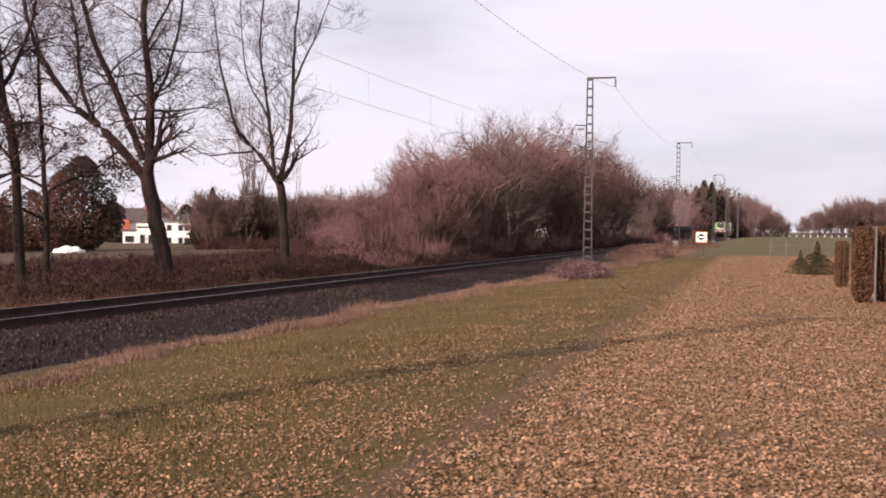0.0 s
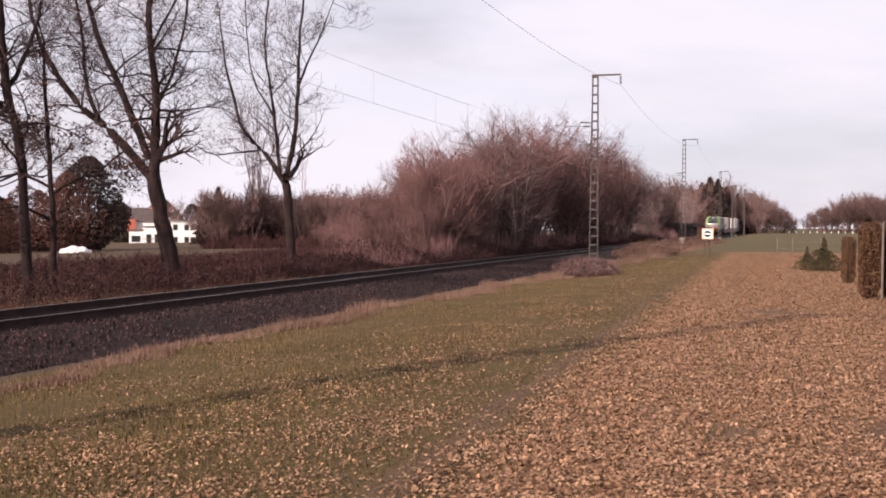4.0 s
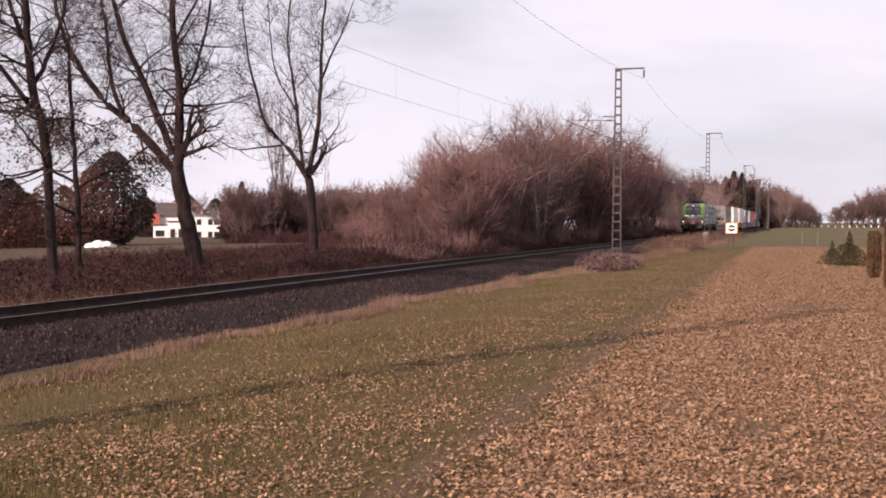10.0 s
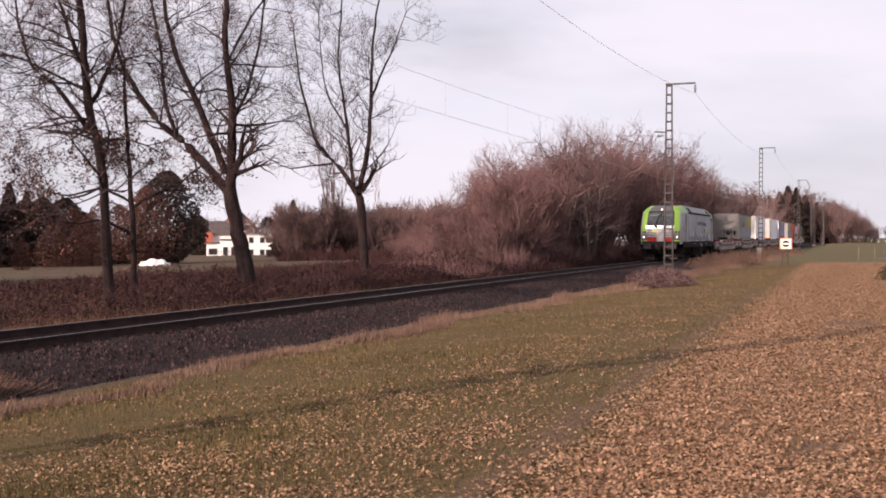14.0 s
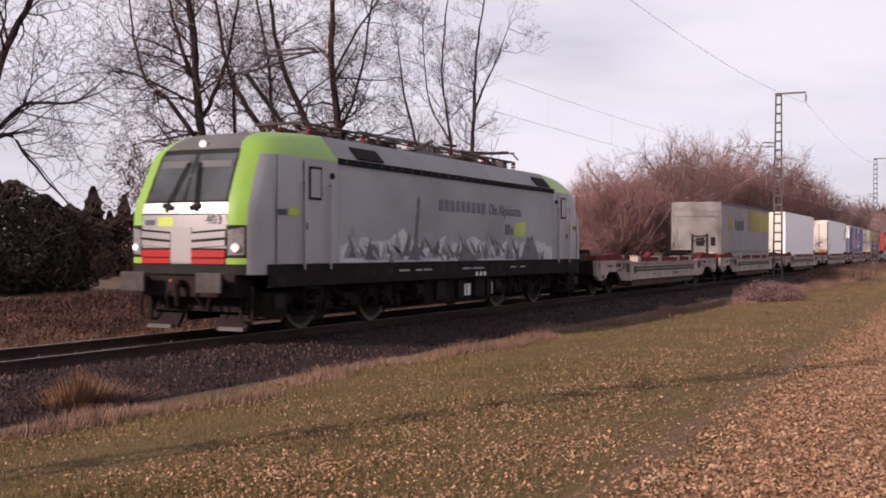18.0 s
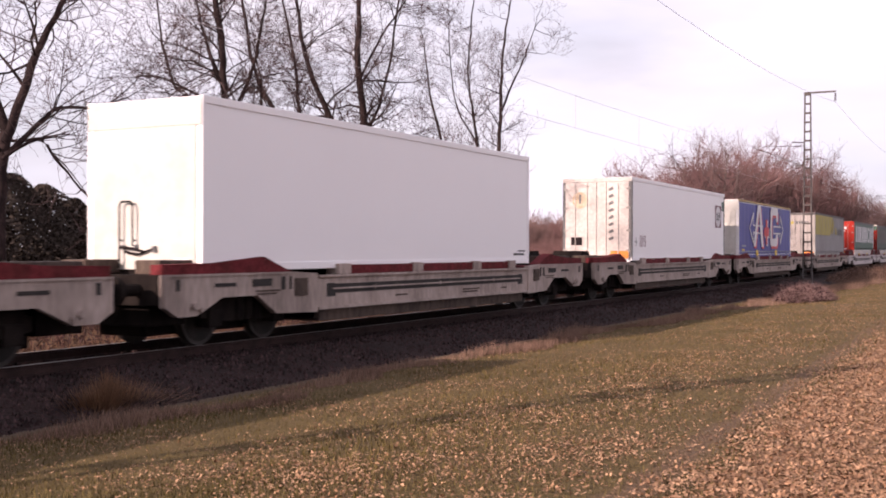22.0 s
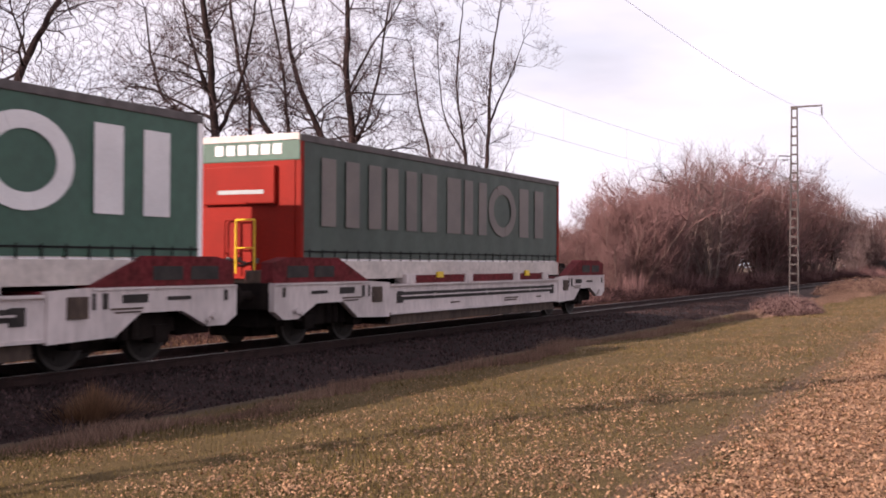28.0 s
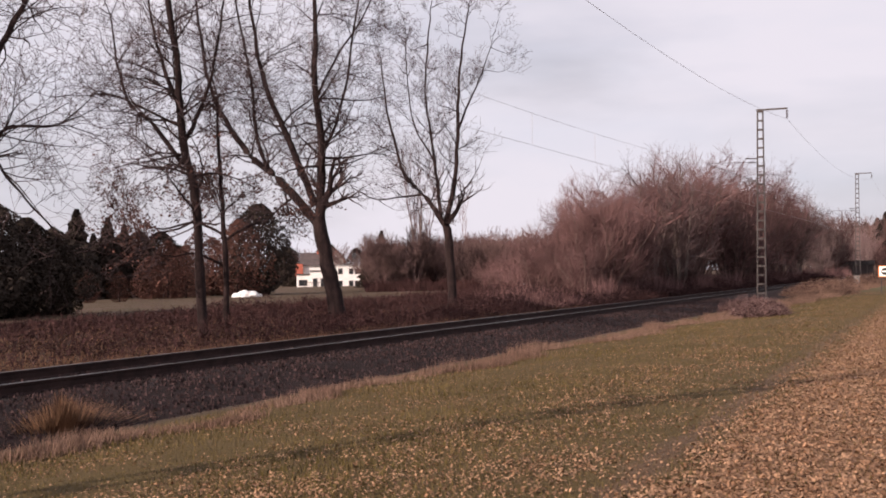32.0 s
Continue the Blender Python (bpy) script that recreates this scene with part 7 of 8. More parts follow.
            part("brake_shoe", B((*sorted((0.68 * sx, 0.8 * sx)), yc - 0.42, yc - 0.36, 0.3, 0.62), (*sorted((0.68 * sx, 0.8 * sx)), yc + 0.36, yc + 0.42, 0.3, 0.62)), M["bogie"], bg)
            for dy in (-0.9, 0.9):
                part("axle_box", B((min(0.88 * sx, 1.15 * sx), max(0.88 * sx, 1.15 * sx), yc + dy - 0.17, yc + dy + 0.17, 0.32, 0.62), bevel=0.04), M["bogie"], bg)
        for dy in (-0.9, 0.9):
            wheelset(w, yc + dy, 0.46, M["wheel"], SPUN)
    VEHICLES.append((w, offset))
    return w


def trailer(offset, H, label, look_of, front_leading):
    """A semitrailer 13.62 m long; its floor sits 1.3 m over the rail in the pocket, its roof at H."""
    L, W, F = 13.62, 1.275, 1.30
    t = thing("semitrailer", pose(TRACK_X, 0, 0), label, "semitrailer", "semitrailers of the train")
    tarp, post, lead, roof = M[look_of["side"]], M[look_of["post"]], M[look_of["lead"]], M[look_of["roof"]]
    tail = M[look_of["tail"]]
    part("body", B((-W + 0.03, W - 0.03, 0.04, L - 0.04, F, H - 0.1)), tail, t)
    for sx in (-1, 1):
        xa, xb = sorted(((W - 0.03) * sx, W * sx))
        if look_of.get("curtain"):
            # curtain with soft vertical waves
            n = 110
            verts, faces = [], []
            zs = [F + look_of.get("sill_h", 0.12) + 0.04, F + 0.7, (F + H) / 2, H - 0.6, H - 0.14]
            for i in range(n + 1):
                y = 0.1 + (L - 0.2) * i / n
                for z in zs:
                    k = 0.005 * math.sin(i * 0.9) + 0.008 * noise.noise(Vector((y * 1.3, z * 0.8, offset)))
                    verts.append(((W + k - 0.004) * sx, y, z))
            m_ = len(zs)
            for i in range(n):
                for j in range(m_ - 1):
                    faces.append((i * m_ + j, (i + 1) * m_ + j, (i + 1) * m_ + j + 1, i * m_ + j + 1))
            cur = raw("curtain", verts, faces, tarp, t, look_of["side_label"], smooth=True)
            for k in range(30):
                y = 0.3 + k * (L - 0.6) / 29
                part("strap", B((min((W + 0.012) * sx, (W + 0.02) * sx), max((W + 0.012) * sx, (W + 0.02) * sx), y, y + 0.03, F + look_of.get("sill_h", 0.12), F + look_of.get("sill_h", 0.12) + 0.22)), M[look_of.get("strap", "print_grey")], cur)
            part("curtain_hem", B((min((W + 0.011) * sx, (W + 0.015) * sx), max((W + 0.011) * sx, (W + 0.015) * sx), 0.1, L - 0.1, F + look_of.get("sill_h", 0.12) + 0.16, F + look_of.get("sill_h", 0.12) + 0.19)), M[look_of.get("strap", "print_grey")], cur)
        else:
            pan = part("side_wall", B((xa, xb, 0.05, L - 0.05, F + 0.12, H - 0.1)), tarp, t, look_of["side_label"])
        part("roof_edge", B((min((W - 0.05) * sx, (W + 0.022) * sx), max((W - 0.05) * sx, (W + 0.022) * sx), 0.0, L, H - look_of.get("edge_h", 0.14), H), bevel=0.02), M[look_of["edge"]], t, "roof edge rail")
        part("side_sill", B((min((W - 0.05) * sx, (W + 0.018) * sx), max((W - 0.05) * sx, (W + 0.018) * sx), 0.0, L, F - 0.02, F + look_of.get("sill_h", 0.12)), bevel=0.015), M[look_of.get("sill", "silver_wall")], t, "lower side rail")
        for y in (0.0, L - 0.11):
            part("corner_post", B((min((W - 0.11) * sx, (W + 0.018) * sx), max((W - 0.11) * sx, (W + 0.018) * sx), y, y + 0.11, F, H - 0.02), bevel=0.02), post if y == 0 else M[look_of.get("tail_post", look_of["post"])], t, "corner post")
    part("roof", B((-W + 0.05, W - 0.05, 0.02, L - 0.02, H - 0.06, H - 0.015)), roof, t, "flat roof skin")
    # chassis low in the pocket, wheels at the tail
    part("chassis", B((-0.5, -0.36, 0.6, L - 0.4, 0.95, F), (0.36, 0.5, 0.6, L - 0.4, 0.95, F)), M["bogie"], t)
    for k in range(3):
        y = (L - 2.2 - 1.31 * k) if front_leading else (2.2 + 1.31 * k)
        for sx in (-1, 1):
            wh = part("road_wheel", tubes(((0.78 * sx, y, 0.86), (1.12 * sx, y, 0.86), 0.5), sides=22), M["tyre"], t, "black truck tyre")
            part("rim", tubes(((1.121 * sx, y, 0.86), (1.13 * sx, y, 0.86), 0.27), sides=16), M["silver_wall"], wh)
    # end walls: the leading one shows
    if front_leading:
        fw = part("front_wall", B((-W + 0.12, W - 0.12, -0.012, 0.04, F, H - 0.16)), lead, t, look_of["lead_label"])
        part("front_top", B((-W, W, -0.02, 0.06, H - 0.5, H - 0.03), bevel=0.025), M[look_of.get("header", look_of["post"])], fw, "header of the front wall")
        if look_of.get("plain_front"):
            hx, hw = -0.46, 0.3
            ladder = part("hose_rack", tubes(((hx, -0.09, F + 0.02), (hx, -0.09, F + 1.1), 0.018), ((hx, -0.09, F + 1.1), (hx + 0.05, -0.09, F + 1.16), 0.018), ((hx + 0.05, -0.09, F + 1.16), (hx + hw - 0.05, -0.09, F + 1.16), 0.018), ((hx + hw - 0.05, -0.09, F + 1.16), (hx + hw, -0.09, F + 1.1), 0.018), ((hx + hw, -0.09, F + 1.1), (hx + hw, -0.09, F + 0.4), 0.018), ((hx, -0.09, F + 0.5), (hx, -0.012, F + 0.5), 0.015), ((hx + hw, -0.09, F + 0.5), (hx + hw, -0.012, F + 0.5), 0.015), sides=7), M[look_of.get("rack", "black")], t, "thin round-cornered hoop on the front wall")
            part("air_hose", tubes(((hx - 0.03, -0.07, F + 0.38), (hx + 0.3, -0.08, F + 0.36), 0.022), ((hx + 0.3, -0.08, F + 0.36), (hx + 0.55, -0.06, F + 0.3), 0.022), ((hx + 0.1, -0.06, F + 0.3), (hx + 0.4, -0.07, F + 0.26), 0.022), ((hx + 0.4, -0.05, F + 0.26), (hx + 0.75, -0.05, F + 0.36), 0.018), sides=7), M["loco_dark"], ladder, "dark coiled air hoses")
            part("hose_plugs", B((hx + 0.02, hx + 0.1, -0.06, -0.013, F + 0.33, F + 0.42), (hx + 0.3, hx + 0.36, -0.06, -0.013, F + 0.33, F + 0.42), (hx + 0.7, hx + 0.78, -0.06, -0.013, F + 0.3, F + 0.4)), M["print_grey"], ladder)
        else:
            ladder = part("hose_rack", tubes(((-0.2, -0.1, F + 0.05), (-0.2, -0.1, F + 1.15), 0.035), ((0.55, -0.1, F + 0.05), (0.55, -0.1, F + 1.15), 0.035), ((-0.2, -0.1, F + 1.05), (0.55, -0.1, F + 1.05), 0.03), ((-0.2, -0.1, F + 0.8), (0.55, -0.1, F + 0.8), 0.03), ((-0.2, -0.1, F + 0.2), (-0.2, 0.0, F + 0.2), 0.03), ((0.55, -0.1, F + 0.2), (0.55, 0.0, F + 0.2), 0.03), sides=8), M[look_of.get("rack", "black")], t, "frame with air hoses on the front wall")
        if not look_of.get("plain_front"):
            part("hose_box", B((0.02, 0.4, -0.09, -0.014, F + 0.55, F + 0.95), bevel=0.02), M["loco_black"], ladder)
        if not look_of.get("plain_front"):
            part("box_plate", B((0.75, 0.98, -0.05, -0.014, F + 0.55, F + 0.98), bevel=0.02), M["loco_dark"], t, "dark equipment box")
        part("plug_plate", B((0.7, 0.85, -0.03, -0.014, F + 0.06, F + 0.2), (0.9, 1.02, -0.03, -0.014, F + 0.06, F + 0.2)), M["print_white"], t)
    else:
        for sx in (-1, 1):
            a, b = sorted((0.012 * sx, 1.18 * sx))
            d = part("rear_door", B((a, b, -0.015, 0.04, F + 0.02, H - 0.17), bevel=0.012), lead, t, look_of["lead_label"])
            for q in (0.35, 0.8):
                part("lock_rod", tubes(((q * sx, -0.035, F + 0.05), (q * sx, -0.035, H - 0.2), 0.016), sides=6), M[look_of.get("rod", "silver_wall")], d)
            for z in (F + 0.3, F + 1.0, F + 1.8, H - 0.45):
                part("hinge", B((min(1.1 * sx, 1.24 * sx), max(1.1 * sx, 1.24 * sx), -0.03, -0.016, z, z + 0.07)), M["silver_wall"], d)
            part("tail_plate", B((min(0.5 * sx, 1.18 * sx), max(0.5 * sx, 1.18 * sx), -0.03, -0.016, F + 0.08, F + 0.26)), M["orange"], t, "orange and red marker plate")
        part("door_frame", B((-W, W, -0.02, 0.05, H - 0.165, H - 0.02), bevel=0.015), M[look_of.get("header", "dark_edge")], t)
        part("bumper", B((-1.2, 1.2, -0.02, 0.1, F - 0.14, F - 0.001), bevel=0.015), M[look_of.get("sill", "silver_wall")], t)
    VEHICLES.append((t, offset))
    return t


def word_blocks(parent, material, y0, y1, z0, z1, count, x, gap=0.28, stems=2, shear=0.0, label=""):
    """A name drawn as plain upright strokes of the lettering's size."""
    cw = (y1 - y0) / count
    for k in range(count):
        a = y0 + cw * k + cw * gap / 2
        b = a + cw * (1 - gap)
        sw = (b - a) / (2 * stems - 1)
        for s in range(stems):
            p0 = a + 2 * s * sw
            part("print_stroke", prism([(p0, z0), (p0 + sw * 1.15, z0), (p0 + sw * 1.15 - shear, z1), (p0 - shear, z1)], x, x + 0.004, "x"), material, parent, label)


def ring_plate(parent, material, yc, zc, r0, r1, x, label="", squash=1.0):
    bm = bmesh.new()
    n = 28
    for i in range(n):
        a, b = 2 * math.pi * i / n, 2 * math.pi * (i + 1) / n
        q = [(r1, a), (r1, b), (r0, b), (r0, a)]
        lo = [bm.verts.new((x, yc + r * math.cos(t) * squash, zc + r * math.sin(t))) for r, t in q]
        bm.faces.new(lo)
    bmesh.ops.recalc_face_normals(bm, faces=bm.faces)
    bmesh.ops.solidify(bm, geom=bm.faces[:], thickness=0.004)
    return part("ring_print", bm, material, parent, label)


def make_train():
    locomotive()
    offs = [-1.3 + 0.55 + 19.6 * k for k in range(-1, 7)]
    for k, o in enumerate(offs):
        pale = k >= 6
        wagon(o, pale, "empty grey pocket wagon with red guides behind the locomotive" if k == 0 else "pale grey pocket wagon with red rails carrying a semitrailer" if pale else "weathered grey pocket wagon with red rails carrying a semitrailer")
    X = 1.29
    # silver trailer
    t = trailer(0.0, 4.10, "silver curtain-side semitrailer with yellow stripe print", dict(side="silver_tarp", side_label="silver-grey tarpaulin", post="alu_front", lead="alu_front", lead_label="bare aluminium front wall", roof="silver_wall", tail="silver_wall", edge="dark_edge", curtain=True, strap="silver_tarp", header="alu_front"), True)
    part("wall_frame", B((-1.05, 0.98, -0.03, -0.013, 3.28, 3.36), (-1.05, -0.98, -0.03, -0.013, 1.35, 3.279), (0.91, 0.98, -0.03, -0.013, 1.35, 3.279)), M["alu_front"], t, "raised frame on the front wall")
    part("frame_shade", B((-1.07, 1.0, -0.034, -0.0305, 3.33, 3.37)), M["dark_edge"], t, "dark line over the front wall's frame")
    for k in range(2):
        y = 1.5 + 0.55 * k
        side_poly(t, "stripe_print", M["yellow"], [(y, 3.38), (y + 0.42, 3.38), (y + 0.85, 2.71), (y + 0.43, 2.71)], X, label="yellow slanted stripe")
    word_blocks(t, M["print_grey"], 3.37, 5.74, 2.70, 3.2, 5, X, stems=2, label="dark stroke of the haulier's name")
    part("print_stroke", B((X, X + 0.004, 3.42, 3.54, 3.2, 3.38), (X, X + 0.004, 5.6, 5.7, 3.2, 3.38)), M["print_grey"], t)
    for k in range(15):
        y = 7.0 + 0.45 * k
        wd = min(0.30 + 0.02 * k, 0.444)
        side_poly(t, "stripe_print", M["yellow"], [(y, 3.88), (min(y + wd, 13.5), 3.88), (min(y + wd + 0.45, 13.5), 2.72), (min(y + 0.45, 13.49), 2.72)], X, label="yellow slanted stripe")
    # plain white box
    # front wall set darker than the sides to offset the sun on it
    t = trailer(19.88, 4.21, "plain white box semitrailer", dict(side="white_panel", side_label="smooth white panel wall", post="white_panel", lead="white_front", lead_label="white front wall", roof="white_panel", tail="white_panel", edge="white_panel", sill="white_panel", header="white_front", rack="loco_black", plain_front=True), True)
    part("tail_mark", B((1.276, 1.281, 12.6, 13.3, 1.5, 1.56), (1.276, 1.281, 12.9, 13.35, 1.6, 1.64)), M["print_grey"], t, "dark mark at the lower rear corner")
    # white refrigerated box, rear doors leading
    t = trailer(42.57, 4.22, "white box semitrailer with dirty rear doors and an oval badge", dict(side="white_panel", side_label="smooth white panel wall", post="print_grey", lead="dirty_white", lead_label="dirty white rear door", roof="white_panel", tail="white_panel", edge="white_panel", sill="white_panel", header="dirty_white", rod="dirty_white"), False)
    lettering("1015", 0.42, M["maroon"], t, Matrix.Translation((1.276, 0.88, 1.76)) @ Euler((radians(90), 0, radians(90))).to_matrix().to_4x4() @ Matrix.Diagonal((0.66, 1, 1, 1)), "dark maroon fleet number")
    part("mark", B((1.276, 1.282, 0.40, 0.66, 1.92, 1.96), (1.276, 1.282, 0.51, 0.55, 1.8, 2.08)), M["print_grey"], t)
    badge = part("badge", B((1.2755, 1.281, 11.9, 13.0, 2.66, 3.65)), M["maroon"], t, "maroon square badge")
    part("badge_field", tubes(((1.2805, 12.45, 3.155), (1.285, 12.45, 3.155), 0.46), sides=32), M["print_white"], badge, "white round field")
    part("badge_stroke", B((1.2851, 1.29, 12.16, 12.28, 2.98, 3.34), (1.2851, 1.29, 12.37, 12.46, 2.98, 3.34), (1.2851, 1.29, 12.56, 12.74, 3.1, 3.34), (1.2851, 1.29, 12.56, 12.64, 2.98, 3.1)), M["print_grey"], badge)
    part("green_plate", B((1.276, 1.284, 13.12, 13.48, 3.42, 3.85)), M["green_tarp"], t, "small green square plate")
    part("door_emblem", tubes(((-0.62, -0.02, 3.42), (-0.62, -0.026, 3.42), 0.3), sides=20), M["tan_print"], t, "faded round tan emblem")
    part("emblem_mark", B((-0.66, -0.58, -0.03, -0.0265, 3.3, 3.62)), M["print_grey"], t)
    for k in range(8):
        part("door_stroke", prism([(0.46, 1.98 + 0.25 * k), (0.64, 2.04 + 0.25 * k), (0.60, 2.14 + 0.25 * k), (0.44, 2.06 + 0.25 * k)], -0.03, -0.0165, "y"), M["print_grey"], t)
    part("door_box", B((-0.95, -0.55, -0.04, -0.016, 1.82, 2.1)), M["loco_dark"], t)
    part("orange_plate", B((0.52, 1.16, -0.034, -0.017, 1.36, 1.62)), M["orange"], t, "orange marker plate")
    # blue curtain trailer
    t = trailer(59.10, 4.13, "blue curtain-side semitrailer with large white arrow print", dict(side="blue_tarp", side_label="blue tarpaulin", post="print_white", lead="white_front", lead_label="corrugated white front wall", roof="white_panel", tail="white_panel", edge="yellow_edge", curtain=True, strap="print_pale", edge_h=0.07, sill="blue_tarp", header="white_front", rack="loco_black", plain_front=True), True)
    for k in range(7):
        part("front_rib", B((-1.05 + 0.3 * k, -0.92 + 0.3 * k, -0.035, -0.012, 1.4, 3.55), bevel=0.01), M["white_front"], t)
    W_ = M["print_white"]
    for z in (2.50, 2.88):
        part("arrow_bar", B((X + 0.016, X + 0.020, 3.18, 5.5, z, z + 0.08)), W_, t, "white arrow outline")
        part("arrow_bar", B((X + 0.016, X + 0.020, 8.35, 10.42, z + 0.04, z + 0.12)), W_, t, "white arrow outline")
    part("arrow_bar", B((X + 0.016, X + 0.020, 5.42, 5.5, 2.58, 2.88), (X + 0.016, X + 0.020, 8.35, 8.43, 2.62, 2.92)), W_, t)
    for s0, s1 in ((2.31, 3.2), (11.2, 10.36)):
        q = 0.14 if s1 > s0 else -0.14
        for sg in (-1, 1):
            side_poly(t, "arrow_bar", W_, [(s0, 2.78), (s1, 2.78 + 0.80 * sg), (s1, 2.78 + 0.60 * sg), (s0 + q, 2.78)], X + 0.016, label="white arrow outline")
            part("arrow_bar", B((X + 0.016, X + 0.020, min(s1, s1 + q * 0.7), max(s1, s1 + q * 0.7), *sorted((2.78 + 0.12 * sg, 2.78 + 0.78 * sg)))), W_, t, "white arrow outline")
    for mm, dx, xx in ((M["print_red"], 0.17, X + 0.003), (W_, 0.0, X + 0.0095)):
        side_poly(t, "block_print", mm, [(3.3 + dx, 1.84 - dx * 0.5), (3.86 + dx, 1.83 - dx * 0.5), (4.76 + dx, 3.97 - dx * 0.5), (4.33 + dx, 3.97 - dx * 0.5)], xx, label="large white slanted block")
        side_poly(t, "block_print", mm, [(5.22 + dx, 1.82 - dx * 0.5), (5.77 + dx, 1.83 - dx * 0.5), (5.03 + dx, 3.98 - dx * 0.5), (4.55 + dx, 3.98 - dx * 0.5)], xx + 0.003, label="large white slanted block")
        dz = dx * 0.8
        hook = [(7.87, 3.99), (9.5, 4.02), (9.69, 3.8), (9.66, 3.22), (9.24, 3.22), (9.2, 3.58), (8.25, 3.57), (8.01, 3.35), (8.03, 2.4), (8.15, 2.28), (9.07, 2.3), (9.2, 2.5), (9.68, 2.55), (9.65, 2.14), (9.42, 1.86), (7.76, 1.87), (7.54, 2.1), (7.61, 3.76)]
        part("block_print", prism([(y + dx, q - dz) for y, q in hook], xx, xx + 0.005), mm, t, "large white chamfered block")
    for mm, d, xx in ((W_, 0.16, X), (M["print_red"], 0.0, X + 0.006)):
        part("cross_print", B((xx, xx + 0.005, 6.36 + d, 6.80 + d, 1.95 - d * 0.5, 3.3 - d * 0.5), (xx, xx + 0.005, 6.0 + d, 6.36 + d, 2.4 - d * 0.5, 2.86 - d * 0.5), (xx, xx + 0.005, 6.80 + d, 7.2 + d, 2.4 - d * 0.5, 2.86 - d * 0.5)), mm, t, "red cross-shaped print with a white edge")
    for y in (3.95, 8.9):
        part("yellow_tag", B((X, X + 0.016, y, y + 0.5, 1.36, 1.66)), M["lattice_yellow"], t, "yellow tag")
    part("yellow_tag", B((X, X + 0.006, 0.75, 1.25, 1.62, 1.72)), M["lattice_yellow"], t)
    part("mark", B((X, X + 0.005, 0.75, 1.6, 1.82, 1.9)), M["print_pale"], t)
    # silver and yellow trailer, rear doors leading
    t = trailer(81.69, 4.19, "silver curtain-side semitrailer with a broad yellow band, rear doors leading", dict(side="silver_tarp", side_label="silver-grey tarpaulin", post="silver_wall", lead="tan_door", lead_label="silver rear door", roof="silver_wall", tail="silver_wall", edge="dark_edge", curtain=True, strap="silver_tarp", header="dark_edge"), False)
    part("band_print", prism([(0.15, 2.72), (0.15, 4.05), (7.4, 4.05), (6.6, 2.72)], X, X + 0.005), M["yellow"], t, "broad yellow printed band")
    for k in range(4):
        side_poly(t, "stripe_print", M["yellow"], [(7.5 + 0.3 * k, 4.02 - 0.1 * k), (7.7 + 0.3 * k, 4.02 - 0.1 * k), (7.0 + 0.3 * k, 2.85), (6.8 + 0.3 * k, 2.85)], X)
    for k in range(4):
        side_poly(t, "stripe_print", M["silver_tarp"], [(1.6 + 1.3 * k, 3.9), (1.66 + 1.3 * k, 3.9), (2.1 + 1.3 * k, 2.85), (2.04 + 1.3 * k, 2.85)], X + 0.006)
    word_blocks(t, M["print_grey"], 10.12, 12.5, 2.76, 3.25, 5, X, stems=2, label="dark stroke of the haulier's name")
    part("print_stroke", B((X, X + 0.004, 10.17, 10.29, 3.25, 3.42), (X, X + 0.004, 12.35, 12.46, 3.25, 3.42)), M["print_grey"], t)
    for k in range(2):
        side_poly(t, "stripe_print", M["yellow"], [(8.73 + 0.45 * k, 3.3), (9.05 + 0.45 * k, 3.3), (9.4 + 0.45 * k, 2.8), (9.08 + 0.45 * k, 2.8)], X)
    for k in range(5):
        part("door_stroke", B((0.06 + 0.17 * k, 0.17 + 0.17 * k, -0.03, -0.0165, 3.42, 3.62)), M["print_grey"], t, "dark stroke of the haulier's name")
    part("door_stripe", B((-0.55, -0.36, -0.03, -0.0165, 3.42, 3.6), (-0.3, -0.11, -0.03, -0.0165, 3.42, 3.6)), M["yellow"], t)
    # green trailers
    z0, z1 = 2.34, 3.69
    t = trailer(101.37, 4.08, "green curtain-side semitrailer with a red rear wall", dict(tail_post="white_panel", side="green_tarp", side_label="green tarpaulin", post="red_wall", lead="red_wall", lead_label="red rear door", roof="dark_edge", tail="white_panel", edge="dark_edge", curtain=True, strap="loco_black", sill="dirty_white", sill_h=0.36, header="red_wall"), False)
    for a, b, st in ((1.1, 3.8, 3), (3.97, 5.33, 2), (5.54, 7.03, 2), (7.18, 8.73, 2), (11.13, 12.76, 2)):
        word_blocks(t, M["print_white"], a, b, z0, z1, 1, X, gap=0.04, stems=st, label="large white stroke of the haulier's name")
    ring_plate(t, M["print_white"], 9.88, (z0 + z1) / 2, 0.44, 0.69, X + 0.004, "large white ring", 1.3)
    for y in (5.45, 6.95, 8.3):
        part("diamond_print", prism([(y, 2.32), (y + 0.2, 2.14), (y + 0.4, 2.32), (y + 0.2, 2.5)], X, X + 0.006, "x"), M["print_pale"], t, "small pale diamond")
    for k in range(6):
        part("door_stroke", B((-0.75 + 0.25 * k, -0.57 + 0.25 * k, -0.032, -0.0165, 3.42, 3.62)), M["print_white"], t, "white stroke of the haulier's name")
    part("door_line", B((-0.7, 0.6, -0.032, -0.0165, 3.25, 3.32), (0.2, 0.7, -0.032, -0.0165, 1.75, 1.83)), M["print_white"], t)
    # front wall's red carries the shadow of the trailer ahead
    t = trailer(117.86, 4.09, "faded green curtain-side semitrailer with a red front wall", dict(side="grey_green_tarp", side_label="dull green-grey tarpaulin", post="red_shaded", lead="red_shaded", lead_label="red front wall", roof="dark_edge", tail="white_panel", edge="dark_edge", curtain=True, strap="loco_black", sill="dirty_white", sill_h=0.36, header="green_tarp", rack="red_shaded", plain_front=True), True)
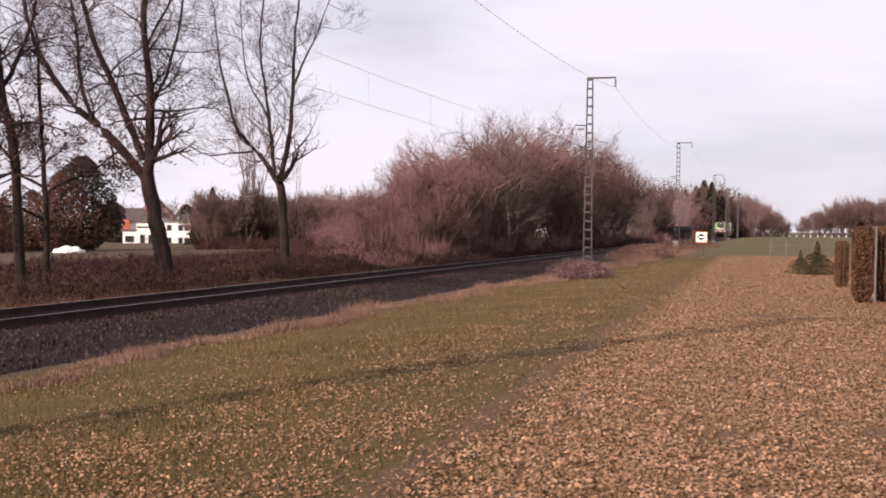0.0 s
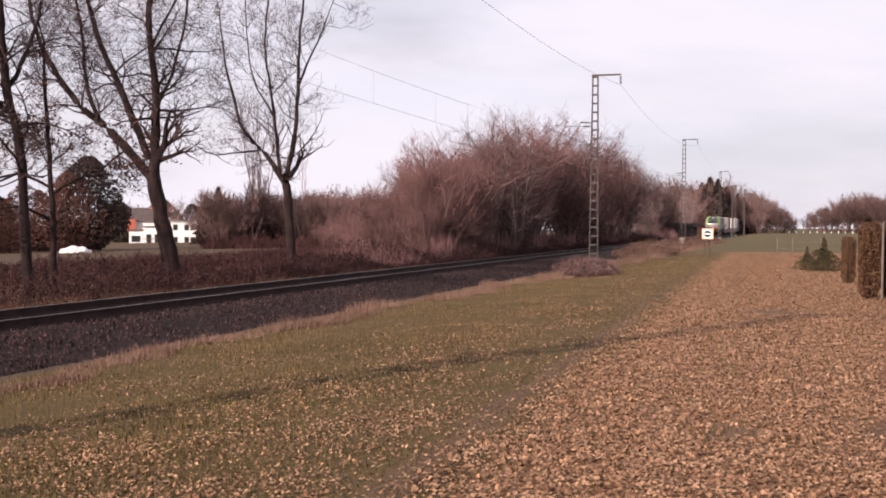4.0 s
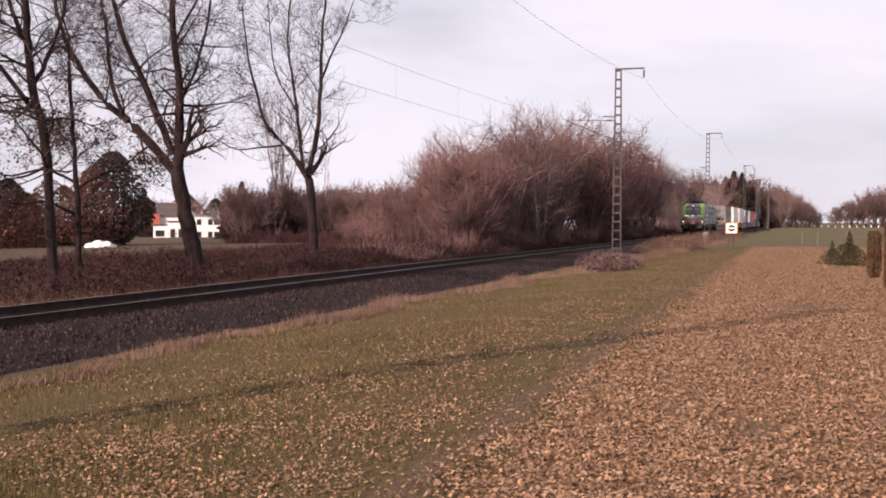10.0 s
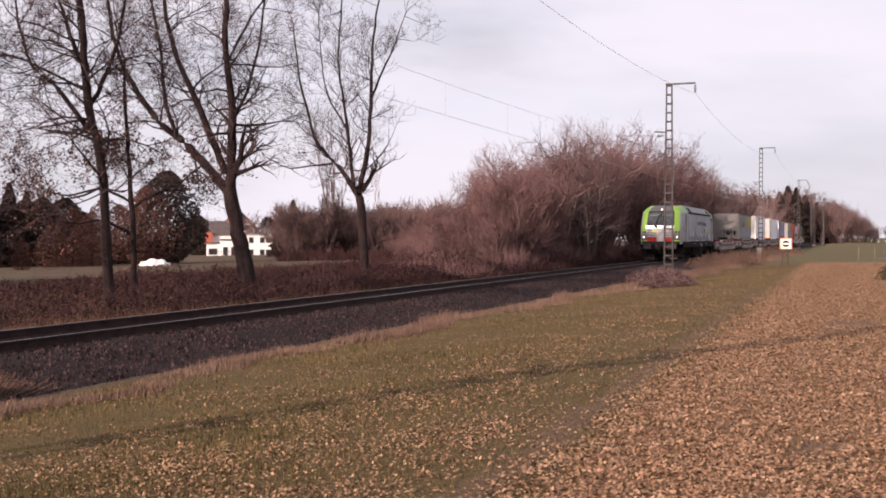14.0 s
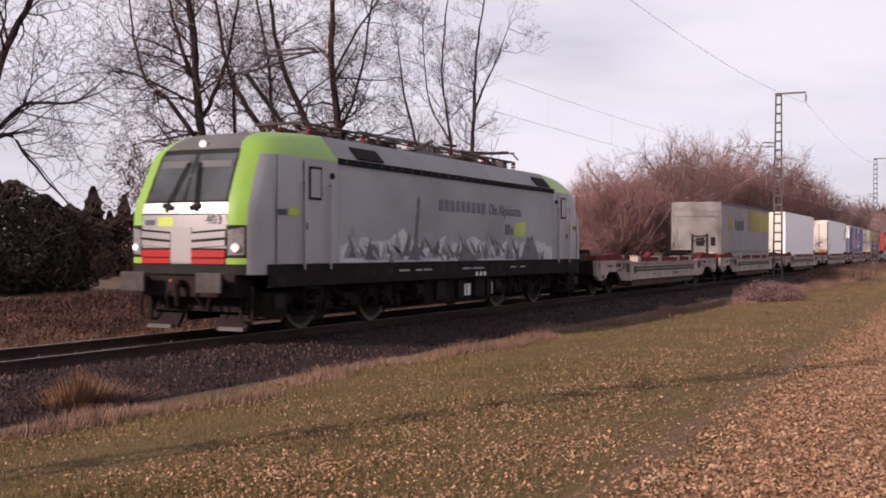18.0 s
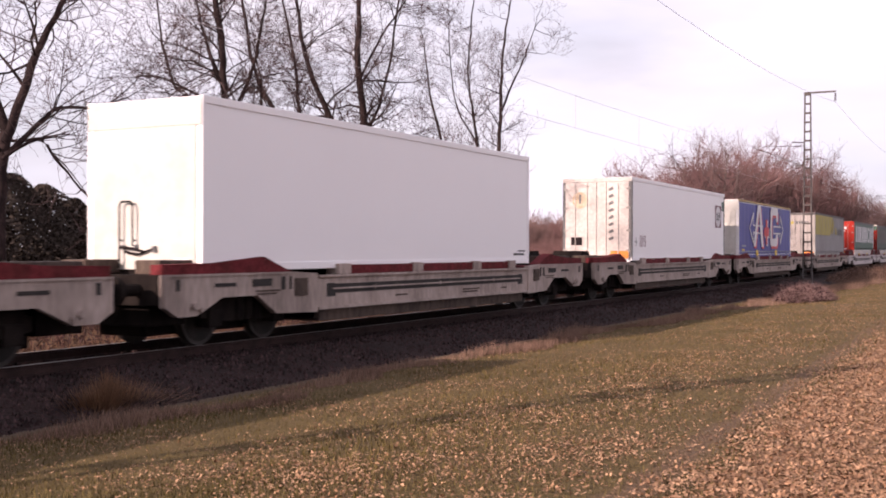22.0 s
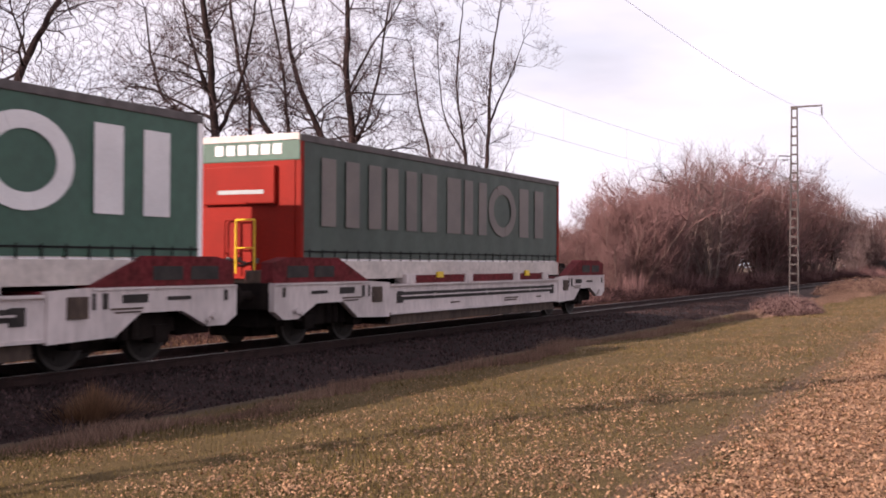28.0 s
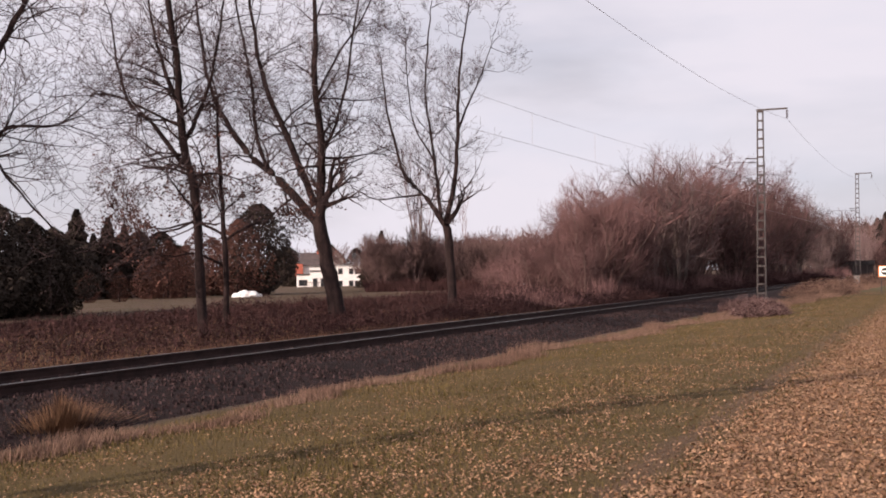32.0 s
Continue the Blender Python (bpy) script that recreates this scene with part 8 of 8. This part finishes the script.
    for a, b, st in ((0.67, 3.01, 3), (3.25, 4.6, 2), (4.85, 6.85, 2), (7.1, 8.4, 2), (10.56, 12.3, 2)):
        word_blocks(t, M["print_faded"], a, b, z0, z1, 1, X, gap=0.04, stems=st, label="large faded stroke of the haulier's name")
    ring_plate(t, M["print_faded"], 9.45, (z0 + z1) / 2, 0.44, 0.69, X + 0.004, "large faded ring", 1.3)
    for k in range(6):
        part("door_stroke", B((-0.75 + 0.28 * k, -0.55 + 0.28 * k, -0.032, -0.0205, 3.72, 3.92)), M["print_white"], t, "white stroke of the haulier's name")
    part("wall_box", B((-1.0, 0.75, -0.12, -0.013, 2.75, 3.5), bevel=0.03), M["red_shaded"], t, "red box on the front wall")
    part("wall_line", B((-0.6, 0.5, -0.126, -0.1205, 2.95, 3.03)), M["print_pale"], t)
    part("yellow_frame", tubes(((-0.15, -0.13, 1.4), (-0.15, -0.13, 2.45), 0.02), ((0.3, -0.13, 1.4), (0.3, -0.13, 2.45), 0.02), ((-0.15, -0.13, 2.45), (0.3, -0.13, 2.45), 0.02), ((-0.15, -0.13, 1.9), (0.3, -0.13, 1.9), 0.015), sides=6), M["lattice_yellow"], t, "thin yellow frame on the front wall")
    part("top_rail", B((-1.27, 1.27, -0.04, -0.021, 3.98, 4.11), bevel=0.008), M["dirty_white"], t, "pale roof rail over the front wall")


make_train()

# ---- what moves: where the first trailer's front wall stands along the track ----
RUN = [(0, 333.0), (6, 240.5), (9, 194.0), (13, 132.5), (16, 86.6), (18, 55.9), (19, 40.4), (20.5, 17.4), (23, -21.4), (25.5, -60.6), (28, -100.6), (32, -165.0)]


def motions():
    for ob, off in VEHICLES:
        walk(ob, [(t, pose(TRACK_X, s + off, 0)) for t, s in RUN])
    # the wheels roll with the train
    ts, ss = zip(*RUN)
    times = [k / FPS for k in range(32 * FPS + 1)]
    gone = [ss[0] - float(np.interp(t, ts, ss)) for t in times]
    for ws, y, r in SPUN:
        walk(ws, [(t, pose(0, y, r, math.degrees(g / r))) for t, g in zip(times, gone)])


motions()
